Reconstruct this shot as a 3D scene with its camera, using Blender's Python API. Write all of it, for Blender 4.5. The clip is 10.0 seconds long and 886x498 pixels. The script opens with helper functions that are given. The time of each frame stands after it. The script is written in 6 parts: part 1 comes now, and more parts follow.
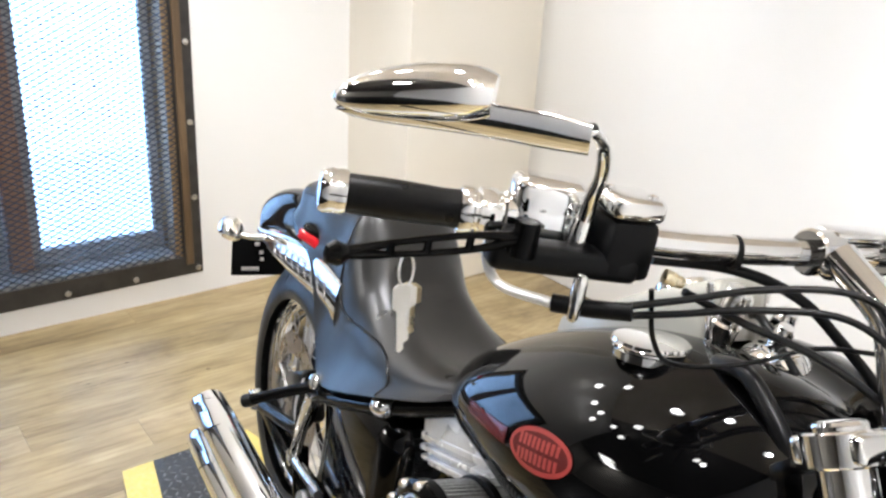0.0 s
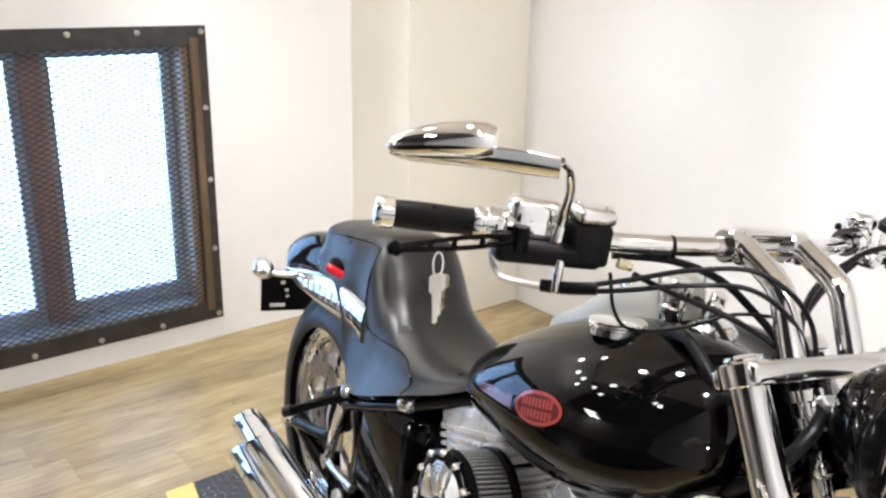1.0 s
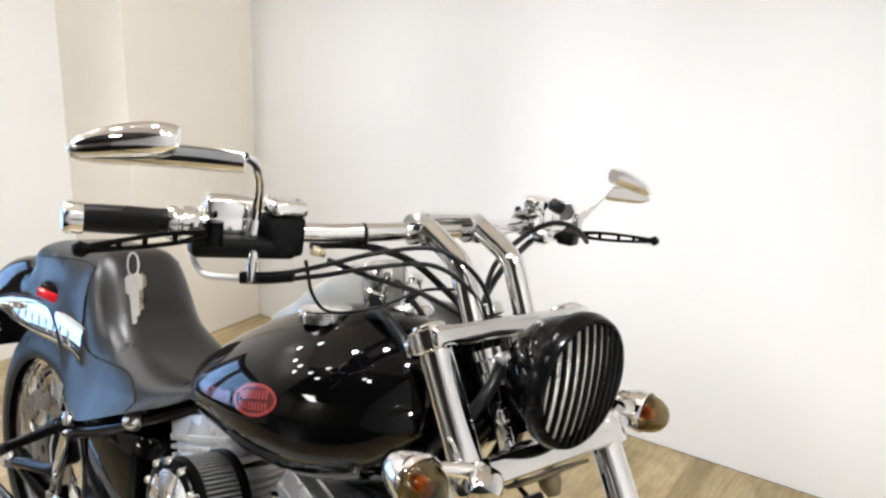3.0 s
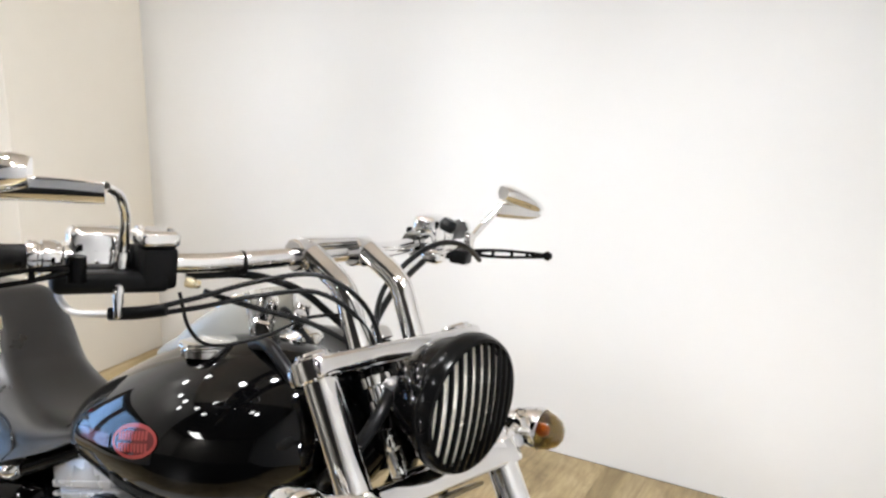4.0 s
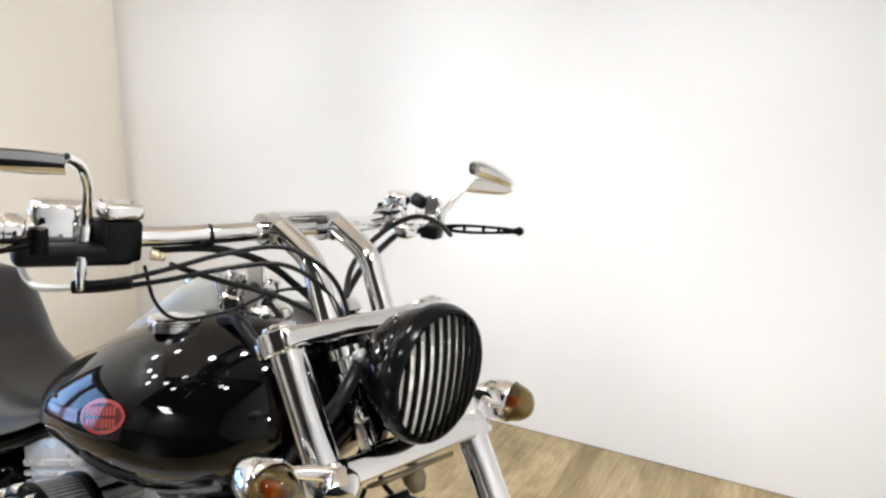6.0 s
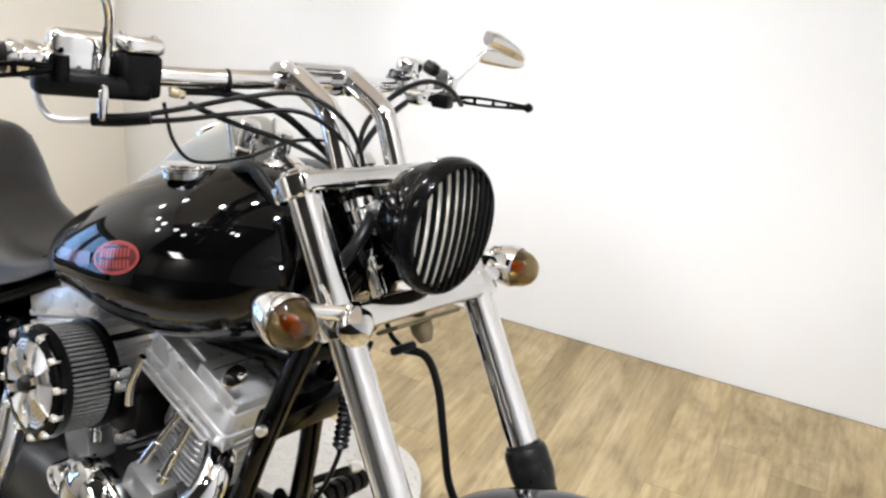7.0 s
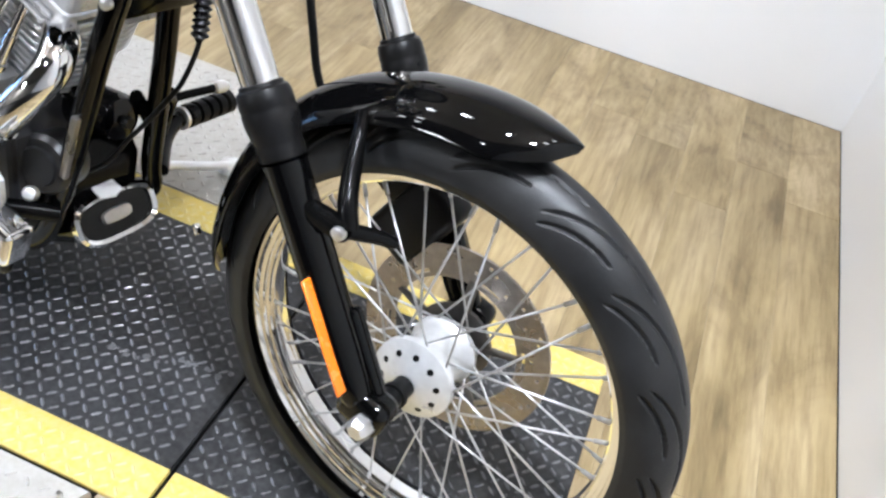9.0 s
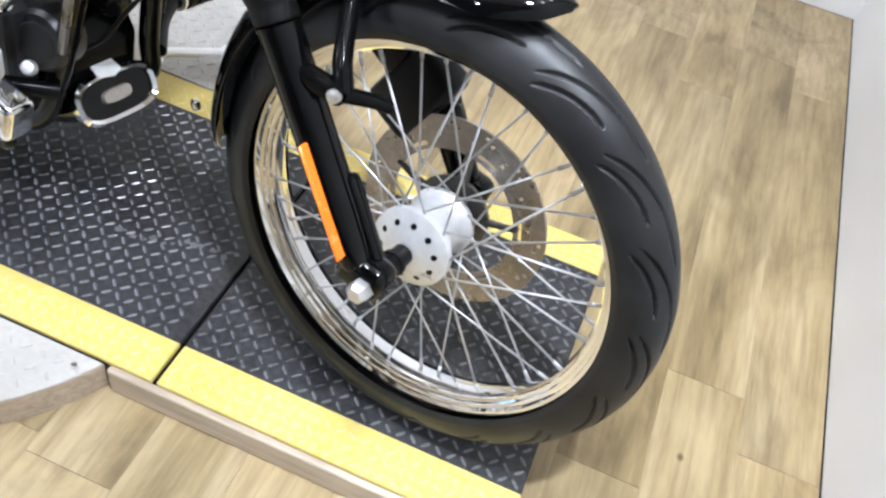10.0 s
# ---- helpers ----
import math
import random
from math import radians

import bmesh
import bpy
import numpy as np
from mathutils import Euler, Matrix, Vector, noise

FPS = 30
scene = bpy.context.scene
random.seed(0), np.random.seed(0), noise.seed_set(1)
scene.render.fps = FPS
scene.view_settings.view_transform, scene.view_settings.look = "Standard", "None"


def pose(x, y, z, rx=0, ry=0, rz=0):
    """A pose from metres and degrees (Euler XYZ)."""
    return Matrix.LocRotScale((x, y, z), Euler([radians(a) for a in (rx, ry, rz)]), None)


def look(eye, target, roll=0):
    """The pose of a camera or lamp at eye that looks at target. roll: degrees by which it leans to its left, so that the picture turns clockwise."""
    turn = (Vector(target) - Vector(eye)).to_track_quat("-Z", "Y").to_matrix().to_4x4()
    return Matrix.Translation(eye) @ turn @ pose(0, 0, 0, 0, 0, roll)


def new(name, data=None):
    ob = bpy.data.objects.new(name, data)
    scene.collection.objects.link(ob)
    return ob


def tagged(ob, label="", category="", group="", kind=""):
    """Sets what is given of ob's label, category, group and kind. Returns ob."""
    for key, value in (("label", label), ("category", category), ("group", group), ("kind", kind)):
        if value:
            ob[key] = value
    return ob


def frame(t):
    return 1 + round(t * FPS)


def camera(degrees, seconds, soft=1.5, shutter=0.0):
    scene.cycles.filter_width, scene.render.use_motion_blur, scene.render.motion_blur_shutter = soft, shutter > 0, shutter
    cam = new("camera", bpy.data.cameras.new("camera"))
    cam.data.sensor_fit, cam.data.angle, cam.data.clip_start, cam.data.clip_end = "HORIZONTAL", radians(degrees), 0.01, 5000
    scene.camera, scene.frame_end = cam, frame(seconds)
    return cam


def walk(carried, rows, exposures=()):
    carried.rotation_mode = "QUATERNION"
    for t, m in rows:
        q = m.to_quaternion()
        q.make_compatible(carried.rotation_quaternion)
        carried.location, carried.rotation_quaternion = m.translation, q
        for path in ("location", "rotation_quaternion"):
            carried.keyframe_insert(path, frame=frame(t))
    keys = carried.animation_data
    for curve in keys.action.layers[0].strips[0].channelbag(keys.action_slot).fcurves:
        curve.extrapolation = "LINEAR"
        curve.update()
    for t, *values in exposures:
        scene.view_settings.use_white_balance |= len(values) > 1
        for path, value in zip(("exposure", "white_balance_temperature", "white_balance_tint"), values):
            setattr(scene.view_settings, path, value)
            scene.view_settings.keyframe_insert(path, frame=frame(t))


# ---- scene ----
cam = camera(55.68, 10.0, soft=2.5)
ROWS = [
    (0.0, -0.226, -0.5205, 1.3785, 67.977, -3.185, 52.657),
    (0.5, -0.0299, -0.5983, 1.4032, 68.747, -2.673, 56.196),
    (0.7, -0.012, -0.648, 1.420, 70.687, -1.604, 54.530),
    (1.0, -0.0224, -0.7173, 1.4292, 71.57, -1.319, 51.523),
    (1.5, -0.0144, -0.7393, 1.4195, 71.257, 0.006, 45.304),
    (2.0, 0.0255, -0.732, 1.4232, 73.588, -0.859, 39.36),
    (2.2, 0.042, -0.729, 1.421, 73.380, -1.342, 37.491),
    (2.5, 0.0567, -0.7312, 1.4148, 73.15, -2.37, 35.367),
    (2.7, 0.063, -0.729, 1.420, 72.829, -2.293, 34.939),
    (3.8, 0.099, -0.686, 1.4195, 74.894, -1.641, 29.982),
    (4.0, 0.098, -0.6801, 1.4211, 74.628, -1.476, 28.191),
    (4.5, 0.1118, -0.6768, 1.4277, 76.615, -0.994, 25.762),
    (5.0, 0.1268, -0.675, 1.4285, 76.216, -0.656, 25.75),
    (5.2, 0.1248, -0.674, 1.425, 76.049, -0.582, 25.600),
    (6.3, 0.108, -0.680, 1.393, 72.140, -2.094, 27.563),
    (6.5, 0.1015, -0.6859, 1.3813, 70.965, -2.817, 27.7),
    (7.0, 0.1001, -0.7211, 1.3422, 67.581, -4.279, 26.763),
    (7.5, 0.1111, -0.7277, 1.3046, 62.684, -5.399, 26.203),
    (8.0, 0.119, -0.7272, 1.2723, 58.13, -7.05, 24.873),
    (8.5, 0.1297, -0.7266, 1.2353, 53.333, -8.618, 22.238),
    (8.8, 0.134, -0.729, 1.205, 50.180, -9.507, 20.622),
    (9.0, 0.1375, -0.7318, 1.1894, 48.156, -10.331, 21.161),
    (9.5, 0.1558, -0.758, 1.1701, 44.682, -10.359, 21.76),
    (10.0, 0.174, -0.7695, 1.165, 42.068, -9.62, 21.366),
]
EXPOSURES = [(0.0, 0.36, 6300, 10), (1.5, 0.27, 6350, 10), (4.5, 0.14, 6250, 10), (7.0, 0.26, 6200, 10), (10.0, 0.32, 5640, 10)]
walk(cam, [(t, pose(x, y, z, rx, ry, rz)) for t, x, y, z, rx, ry, rz in ROWS], EXPOSURES)

# ---- world and light ----
FLOOR = -0.067                      # wood floor; the lift platform's top is z = 0
BACK, WIN_X, FRONT_X, CEIL = 1.915, -3.14, 0.747, 2.75
SIDE_Y, SHOP_X, SHOP_Y = -6.6, -6.6, -1.75     # the shop goes on beside the bay

world = bpy.data.worlds.new("world")
scene.world = world
world.use_nodes = True
wn = world.node_tree
sky = wn.nodes.new("ShaderNodeTexSky")
sky.sky_type, sky.sun_disc = "NISHITA", False
sky.sun_elevation, sky.sun_rotation = radians(38), radians(120)
wn.nodes["Background"].inputs["Strength"].default_value = 0.1
wn.links.new(sky.outputs[0], wn.nodes["Background"].inputs["Color"])


def area_lamp(name, m, power, size, colour, size_y=None):
    data = bpy.data.lights.new(name, "AREA")
    data.energy, data.size, data.color = power, size, colour
    data.shape = "DISK" if size_y is None else "RECTANGLE"
    if size_y is not None:
        data.size_y = size_y
    ob = new(name, data)
    ob.matrix_world = m
    return ob


WARM = (0.995, 0.99, 0.995)
# track spots over the aisle, turned on the bay and its white walls
SPOTS = [((x, y, z), (ax, ay, az), w, c) for x, y, z, ax, ay, az, w, c in (
    (-2.90, -0.82, 2.08, -2.2, 1.9, 0.75, 55, 30), (-2.80, -1.25, 2.50, -1.7, 0.5, -0.10, 110, 56), (-2.55, -1.55, 2.50, -1.5, 1.9, 0.85, 130, 30), (-2.80, -0.62, 2.25, -0.6, 1.9, 0.90, 180, 30), (-2.06, -0.88, 2.50, 0.2, 1.9, 0.85, 160, 30),
    (-2.76, 0.30, 2.45, -2.4, 0.6, -0.10, 110, 66), (-1.65, -0.13, 2.50, -0.8, 1.2, -0.07, 110, 66), (0.45, 0.35, 2.55, -2.9, 1.45, 0.95, 175, 42), (-0.10, -0.35, 2.55, 0.20, 0.8, -0.07, 120, 66), (0.45, -0.25, 2.55, -3.1, 0.5, 0.40, 145, 42),
    (-1.02, 0.02, 2.50, -0.7, 0.2, 0.00, 45, 66), (0.40, -0.60, 2.55, 0.15, -0.10, 0.00, 200, 66), (-0.68, -1.48, 2.50, 0.10, -0.4, 0.00, 60, 56))]
for eye, aim, watts, cone in SPOTS:
    data = bpy.data.lights.new("spot_lamp", "SPOT")
    data.energy, data.color, data.shadow_soft_size = watts, WARM, 0.045
    data.spot_size, data.spot_blend = radians(cone), 1.0
    new("spot_lamp", data).matrix_world = look(eye, aim)
# further lamps of the track, seen in the gloss
MORE = [((x, y, z), (x + 0.4, y + 0.25, 0.3)) for x, y, z in ((-2.92, -0.33, 2.08), (-2.92, 0.24, 2.05), (-0.86, -1.44, 2.5))]
# tube lights over the shop side
TUBES = [(-4.45, -4.7), (-4.70, -5.4), (-4.85, -6.1)]
for px, py in TUBES:
    area_lamp("tube_lamp", look((px, py, CEIL - 0.09), (px, py, 0)), 34, 0.7, WARM, 0.20)
# daylight coming in at the window
area_lamp("window_daylight", look((WIN_X - 0.30, -0.10, 0.66), (0, -0.10, 0.66)), 22, 1.40, (0.34, 0.58, 1.0), 1.10)

# ---- materials ----
def mat_new(name):
    m = bpy.data.materials.new(name)
    m.use_nodes = True
    return m, m.node_tree, m.node_tree.nodes["Principled BSDF"]


def nd(t, kind, **kw):
    n = t.nodes.new(kind)
    for k, v in kw.items():
        n.inputs[k].default_value = v
    return n


def coords(t, scale=(1, 1, 1), out="Object"):
    c = t.nodes.new("ShaderNodeTexCoord")
    mp = t.nodes.new("ShaderNodeMapping")
    mp.inputs["Scale"].default_value = scale
    t.links.new(c.outputs[out], mp.inputs["Vector"])
    return mp.outputs["Vector"]


def noise_tex(t, vec, scale, detail=4, rough=0.55):
    n = nd(t, "ShaderNodeTexNoise", Scale=scale, Detail=detail, Roughness=rough)
    t.links.new(vec, n.inputs["Vector"])
    return n.outputs["Fac"]


def ramp(t, fac, stops):
    r = t.nodes.new("ShaderNodeValToRGB")
    e = r.color_ramp.elements
    while len(e) < len(stops):
        e.new(0.5)
    for i, (p, c) in enumerate(stops):
        e[i].position, e[i].color = p, (*c, 1) if len(c) == 3 else c
    t.links.new(fac, r.inputs["Fac"])
    return r.outputs["Color"]


def grey(v):
    return (v, v, v)


def bump(t, b, fac, strength, distance):
    n = nd(t, "ShaderNodeBump", Strength=strength, Distance=distance)
    t.links.new(fac, n.inputs["Height"])
    t.links.new(n.outputs["Normal"], b.inputs["Normal"])


def simple(name, colour, rough=0.5, metal=0.0, var=0.06, scale=30, bump_s=0.0, bump_scale=200, coat=0.0, rough_var=0.06, ior=1.5, spec=0.5):
    """Base colour with fine and coarse variation in tone and gloss."""
    m, t, b = mat_new(name)
    v = coords(t)
    f = noise_tex(t, v, scale, 5)
    lo = tuple(max(0, c * (1 - var)) for c in colour)
    hi = tuple(min(1, c * (1 + var)) for c in colour)
    t.links.new(ramp(t, f, [(0.3, lo), (0.7, hi)]), b.inputs["Base Color"])
    g = noise_tex(t, v, scale * 0.37, 3)
    t.links.new(ramp(t, g, [(0.3, grey(max(0, rough - rough_var))), (0.7, grey(min(1, rough + rough_var)))]), b.inputs["Roughness"])
    b.inputs["Metallic"].default_value = metal
    b.inputs["IOR"].default_value = ior
    b.inputs["Specular IOR Level"].default_value = spec
    if coat:
        b.inputs["Coat Weight"].default_value, b.inputs["Coat Roughness"].default_value = coat, 0.03
        b.inputs["Coat IOR"].default_value = 1.36 if coat >= 1 else 1.5
    if bump_s:
        bump(t, b, noise_tex(t, v, bump_scale, 3), bump_s, 0.001)
    return m


CHROME = simple("chrome", (0.88, 0.88, 0.88), 0.04, 1.0, 0.02, 14, rough_var=0.02)
ALU = simple("polished aluminium", (0.90, 0.90, 0.90), 0.40, 1.0, 0.05, 22, rough_var=0.06)
CAST = simple("silver engine casting", (0.70, 0.70, 0.705), 0.30, 0.45, 0.08, 45, 0.12, 500, rough_var=0.07)
HUBALU = simple("pale cast hub", (0.66, 0.66, 0.655), 0.34, 0.45, 0.08, 60, 0.10, 500, rough_var=0.08)
PLEAT = simple("filter gauze", (0.20, 0.20, 0.195), 0.45, 0.3, 0.25, 200, 0.2, 900)
STEEL = simple("brushed steel", (0.50, 0.48, 0.45), 0.30, 1.0, 0.10, 60)
SPOKE = simple("zinc spoke wire", (0.56, 0.56, 0.56), 0.40, 0.75, 0.08, 60)
PAINT = simple("gloss black paint", (0.0015, 0.0015, 0.0016), 0.06, 0.0, 0.2, 6, coat=1.0, rough_var=0.02, spec=0.0)
BLACK = simple("black powder coat", (0.0025, 0.0025, 0.0025), 0.16, 0.0, 0.2, 50, rough_var=0.05, spec=0.12)
SATIN = simple("satin black plastic", (0.003, 0.003, 0.0033), 0.36, 0.0, 0.15, 60, 0.06, 600, spec=0.16)
RUBBER = simple("black rubber", (0.0060, 0.0058, 0.0058), 0.33, 0.0, 0.25, 40, 0.12, 300, rough_var=0.10, spec=0.2)
TYRE = simple("tyre rubber", (0.0125, 0.0125, 0.0127), 0.42, 0.0, 0.45, 18, 0.25, 240, rough_var=0.12, spec=0.38)
CABLE = simple("cable sheath", (0.004, 0.004, 0.0042), 0.34, 0.0, 0.2, 80, spec=0.2)
BRAKE = simple("drilled brake steel", (0.34, 0.31, 0.28), 0.30, 1.0, 0.14, 70)
DARK = simple("engine black", (0.003, 0.003, 0.003), 0.34, 0.0, 0.2, 60, 0.1, 400, spec=0.2)
ORANGE = simple("orange reflector", (0.90, 0.205, 0.006), 0.25, 0.0, 0.08, 200, coat=0.6)
REDLENS = simple("red lens", (0.55, 0.012, 0.02), 0.12, 0.0, 0.1, 60, coat=0.8)
REDINK = simple("red decal", (0.29, 0.042, 0.036), 0.20, 0.0, 0.08, 60, coat=1.0, spec=0.1)
DARKINK = simple("dark red decal", (0.085, 0.011, 0.010), 0.22, 0.0, 0.1, 60, coat=1.0, spec=0.1)
WHITE = simple("white plastic", (0.80, 0.79, 0.76), 0.35, 0.0, 0.04, 80)
BRASS = simple("pale brass", (0.72, 0.64, 0.46), 0.30, 1.0, 0.08, 120)
OLDBRASS = simple("dull yellow plating", (0.16, 0.13, 0.075), 0.38, 0.6, 0.15, 60)
FRAME_BLACK = simple("black painted steel bar", (0.035, 0.032, 0.030), 0.42, 0.2, 0.3, 18, 0.15, 120, rough_var=0.10)
MESH_STEEL = simple("dark expanded steel", (0.060, 0.066, 0.085), 0.42, 0.5, 0.25, 30)
SASH = simple("grey window sash", (0.30, 0.29, 0.27), 0.5, 0.0, 0.15, 20, 0.1, 150)


def leather():
    m, t, b = mat_new("black leather")
    v = coords(t)
    n = nd(t, "ShaderNodeTexVoronoi", Scale=520)
    t.links.new(v, n.inputs["Vector"])
    f = noise_tex(t, v, 16, 5)
    t.links.new(ramp(t, f, [(0.3, (0.0085, 0.0080, 0.0075)), (0.72, (0.0135, 0.0128, 0.0120))]), b.inputs["Base Color"])
    t.links.new(ramp(t, f, [(0.3, grey(0.27)), (0.7, grey(0.38))]), b.inputs["Roughness"])
    bump(t, b, n.outputs["Distance"], 0.22, 0.0006)
    b.inputs["Specular IOR Level"].default_value = 0.50
    return m


def wall_paint():
    m, t, b = mat_new("white wall paint")
    v = coords(t)
    f = noise_tex(t, v, 1.3, 6, 0.6)
    t.links.new(ramp(t, f, [(0.25, (0.79, 0.782, 0.768)), (0.75, (0.82, 0.815, 0.805))]), b.inputs["Base Color"])
    b.inputs["Roughness"].default_value = 0.55
    bump(t, b, noise_tex(t, v, 160, 4), 0.10, 0.001)
    return m


def beige_paint():
    m, t, b = mat_new("beige wall paint")
    v = coords(t)
    f = noise_tex(t, v, 1.6, 6, 0.6)
    t.links.new(ramp(t, f, [(0.25, (0.73, 0.685, 0.60)), (0.75, (0.78, 0.735, 0.655))]), b.inputs["Base Color"])
    b.inputs["Roughness"].default_value = 0.55
    bump(t, b, noise_tex(t, v, 160, 4), 0.10, 0.001)
    return m


def multiply(t, a, b, fac):
    m = t.nodes.new("ShaderNodeMix")
    m.data_type, m.blend_type = "RGBA", "MULTIPLY"
    m.inputs["Factor"].default_value = fac
    t.links.new(a, m.inputs["A"])
    t.links.new(b, m.inputs["B"])
    return m.outputs["Result"]


def wood(name, axis, tones, grain=7.0, cloud=0.0):
    """Planks: long streaks, grey-brown clouds and a few dark knots, shifted piece by piece."""
    m, t, b = mat_new(name)
    c = t.nodes.new("ShaderNodeTexCoord")
    info = t.nodes.new("ShaderNodeObjectInfo")
    add = nd(t, "ShaderNodeVectorMath")
    add.operation = "MULTIPLY_ADD"
    comb = t.nodes.new("ShaderNodeCombineXYZ")
    for i in range(3):
        t.links.new(info.outputs["Random"], comb.inputs[i])
    t.links.new(comb.outputs[0], add.inputs[0])
    add.inputs[1].default_value = (13.0, 37.0, 71.0)
    t.links.new(c.outputs["Object"], add.inputs[2])

    def stretched(k):
        mp = t.nodes.new("ShaderNodeMapping")
        mp.inputs["Scale"].default_value = (1, k, 1) if axis == "y" else (k, 1, 1) if axis == "x" else (1, 1, k)
        t.links.new(add.outputs[0], mp.inputs["Vector"])
        return mp.outputs["Vector"]

    big = noise_tex(t, stretched(0.14), grain, 5, 0.6)
    fine = noise_tex(t, stretched(0.07), grain * 9, 6, 0.65)
    col = ramp(t, big, [(0.28, tones[0]), (0.46, tones[1]), (0.68, tones[2])])
    col = multiply(t, col, ramp(t, fine, [(0.34, (0.58, 0.54, 0.48)), (0.58, (1.0, 1.0, 1.0))]), 0.70)
    if cloud:
        patch = nd(t, "ShaderNodeTexNoise", Scale=5.0, Detail=6, Roughness=0.65, Distortion=0.8)
        t.links.new(stretched(0.38), patch.inputs["Vector"])
        col = multiply(t, col, ramp(t, patch.outputs["Fac"], [(0.34, (0.54, 0.51, 0.48)), (0.47, (0.86, 0.84, 0.82)), (0.60, (1, 1, 1))]), cloud)
        dots = nd(t, "ShaderNodeTexVoronoi", Scale=5.5)
        t.links.new(stretched(0.75), dots.inputs["Vector"])
        col = multiply(t, col, ramp(t, dots.outputs["Distance"], [(0.018, (0.25, 0.20, 0.15)), (0.045, (1, 1, 1))]), 0.85)
    hsv = t.nodes.new("ShaderNodeHueSaturation")
    mr = nd(t, "ShaderNodeMapRange")
    mr.inputs["To Min"].default_value, mr.inputs["To Max"].default_value = 0.92, 1.06
    t.links.new(info.outputs["Random"], mr.inputs["Value"])
    t.links.new(mr.outputs[0], hsv.inputs["Value"])
    t.links.new(col, hsv.inputs["Color"])
    t.links.new(hsv.outputs[0], b.inputs["Base Color"])
    t.links.new(ramp(t, big, [(0.3, grey(0.34)), (0.7, grey(0.46))]), b.inputs["Roughness"])
    bump(t, b, fine, 0.10, 0.001)
    return m


def mat_rubber(name, dark, light, rough, scuff):
    """Worn lift mat: rubbed tops, dust and scuffs."""
    m, t, b = mat_new(name)
    v = coords(t)
    f = noise_tex(t, v, 5, 6, 0.62)
    g = noise_tex(t, v, 90, 4)
    mix = t.nodes.new("ShaderNodeMix")
    mix.data_type = "RGBA"
    t.links.new(ramp(t, g, [(0.35, grey(0)), (0.75, grey(0.7))]), mix.inputs["Factor"])
    t.links.new(ramp(t, f, [(0.3, dark), (0.75, light)]), mix.inputs["A"])
    mix.inputs["B"].default_value = (*scuff, 1)
    t.links.new(mix.outputs["Result"], b.inputs["Base Color"])
    t.links.new(ramp(t, f, [(0.3, grey(rough - 0.08)), (0.7, grey(rough + 0.08))]), b.inputs["Roughness"])
    bump(t, b, g, 0.15, 0.001)
    return m


def glass(name, colour=(1, 1, 1), rough=0.0, ior=1.45):
    m, t, b = mat_new(name)
    b.inputs["Base Color"].default_value = (*colour, 1)
    b.inputs["Roughness"].default_value = rough
    b.inputs["Transmission Weight"].default_value = 1.0
    b.inputs["IOR"].default_value = ior
    return m


def glow(name, colour, strength):
    m, t, b = mat_new(name)
    b.inputs["Base Color"].default_value = (*colour, 1)
    b.inputs["Emission Color"].default_value = (*colour, 1)
    b.inputs["Emission Strength"].default_value = strength
    return m


DASHMETAL = simple("satin grey console paint", (0.33, 0.32, 0.28), 0.38, 0.15, 0.06, 20, coat=0.3)
LEATHER = leather()
SCUFF = simple("grey scuff", (0.15, 0.15, 0.155), 0.6, 0.0, 0.4, 300)
LIFTER = simple("dull grey casting", (0.24, 0.24, 0.24), 0.36, 0.45, 0.15, 40, 0.15, 400)
# silver casting like CAST, its base darkened to paint the low engine's shade
CASE = simple("shade-darkened crankcase casting", (0.055, 0.055, 0.057), 0.36, 0.4, 0.12, 45, 0.12, 500)
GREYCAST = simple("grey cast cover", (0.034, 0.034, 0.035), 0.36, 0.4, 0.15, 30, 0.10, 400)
DULL = simple("dull dark steel", (0.16, 0.15, 0.14), 0.35, 0.9, 0.12, 60)
TUBE = glow("tube glow", (1.0, 0.96, 0.90), 30)
WALL = wall_paint()
BEIGE = beige_paint()
CLEARLENS = simple("fluted lens glass", (0.86, 0.82, 0.72), 0.12, 0.0, 0.12, 60, 0.5, 160)
PLANK = wood("wood plank floor", "y", [(0.255, 0.188, 0.088), (0.405, 0.312, 0.160), (0.52, 0.415, 0.245)], 7.0, 0.85)
OAK = wood("dark stained timber", "z", [(0.20, 0.125, 0.055), (0.34, 0.215, 0.100), (0.46, 0.31, 0.16)], 12)
DARKOAK = wood("dark brown timber", "z", [(0.050, 0.031, 0.015), (0.100, 0.062, 0.030), (0.165, 0.108, 0.058)], 14)
BROWN = wood("brown timber", "z", [(0.22, 0.115, 0.065), (0.32, 0.17, 0.10), (0.40, 0.225, 0.135)], 12)
RAMPWOOD = wood("pale wood skirting", "x", [(0.34, 0.27, 0.20), (0.46, 0.38, 0.29), (0.55, 0.47, 0.37)], 9)
MAT = mat_rubber("black lift mat", (0.009, 0.0091, 0.0095), (0.028, 0.0282, 0.0295), 0.42, (0.060, 0.060, 0.061))
LUG = mat_rubber("worn black mat lug", (0.055, 0.056, 0.059), (0.15, 0.151, 0.155), 0.28, (0.22, 0.22, 0.225))
YEL = mat_rubber("yellow safety paint", (0.58, 0.43, 0.075), (0.72, 0.56, 0.13), 0.40, (0.60, 0.52, 0.26))
YEL_LUG = mat_rubber("rubbed yellow lug", (0.66, 0.53, 0.15), (0.78, 0.66, 0.28), 0.32, (0.50, 0.45, 0.30))
TREAD = mat_rubber("aluminium tread plate", (0.44, 0.425, 0.39), (0.58, 0.565, 0.53), 0.34, (0.40, 0.37, 0.32))
CEILING = simple("cream ceiling paint", (0.80, 0.72, 0.62), 0.7, 0, 0.06, 3)
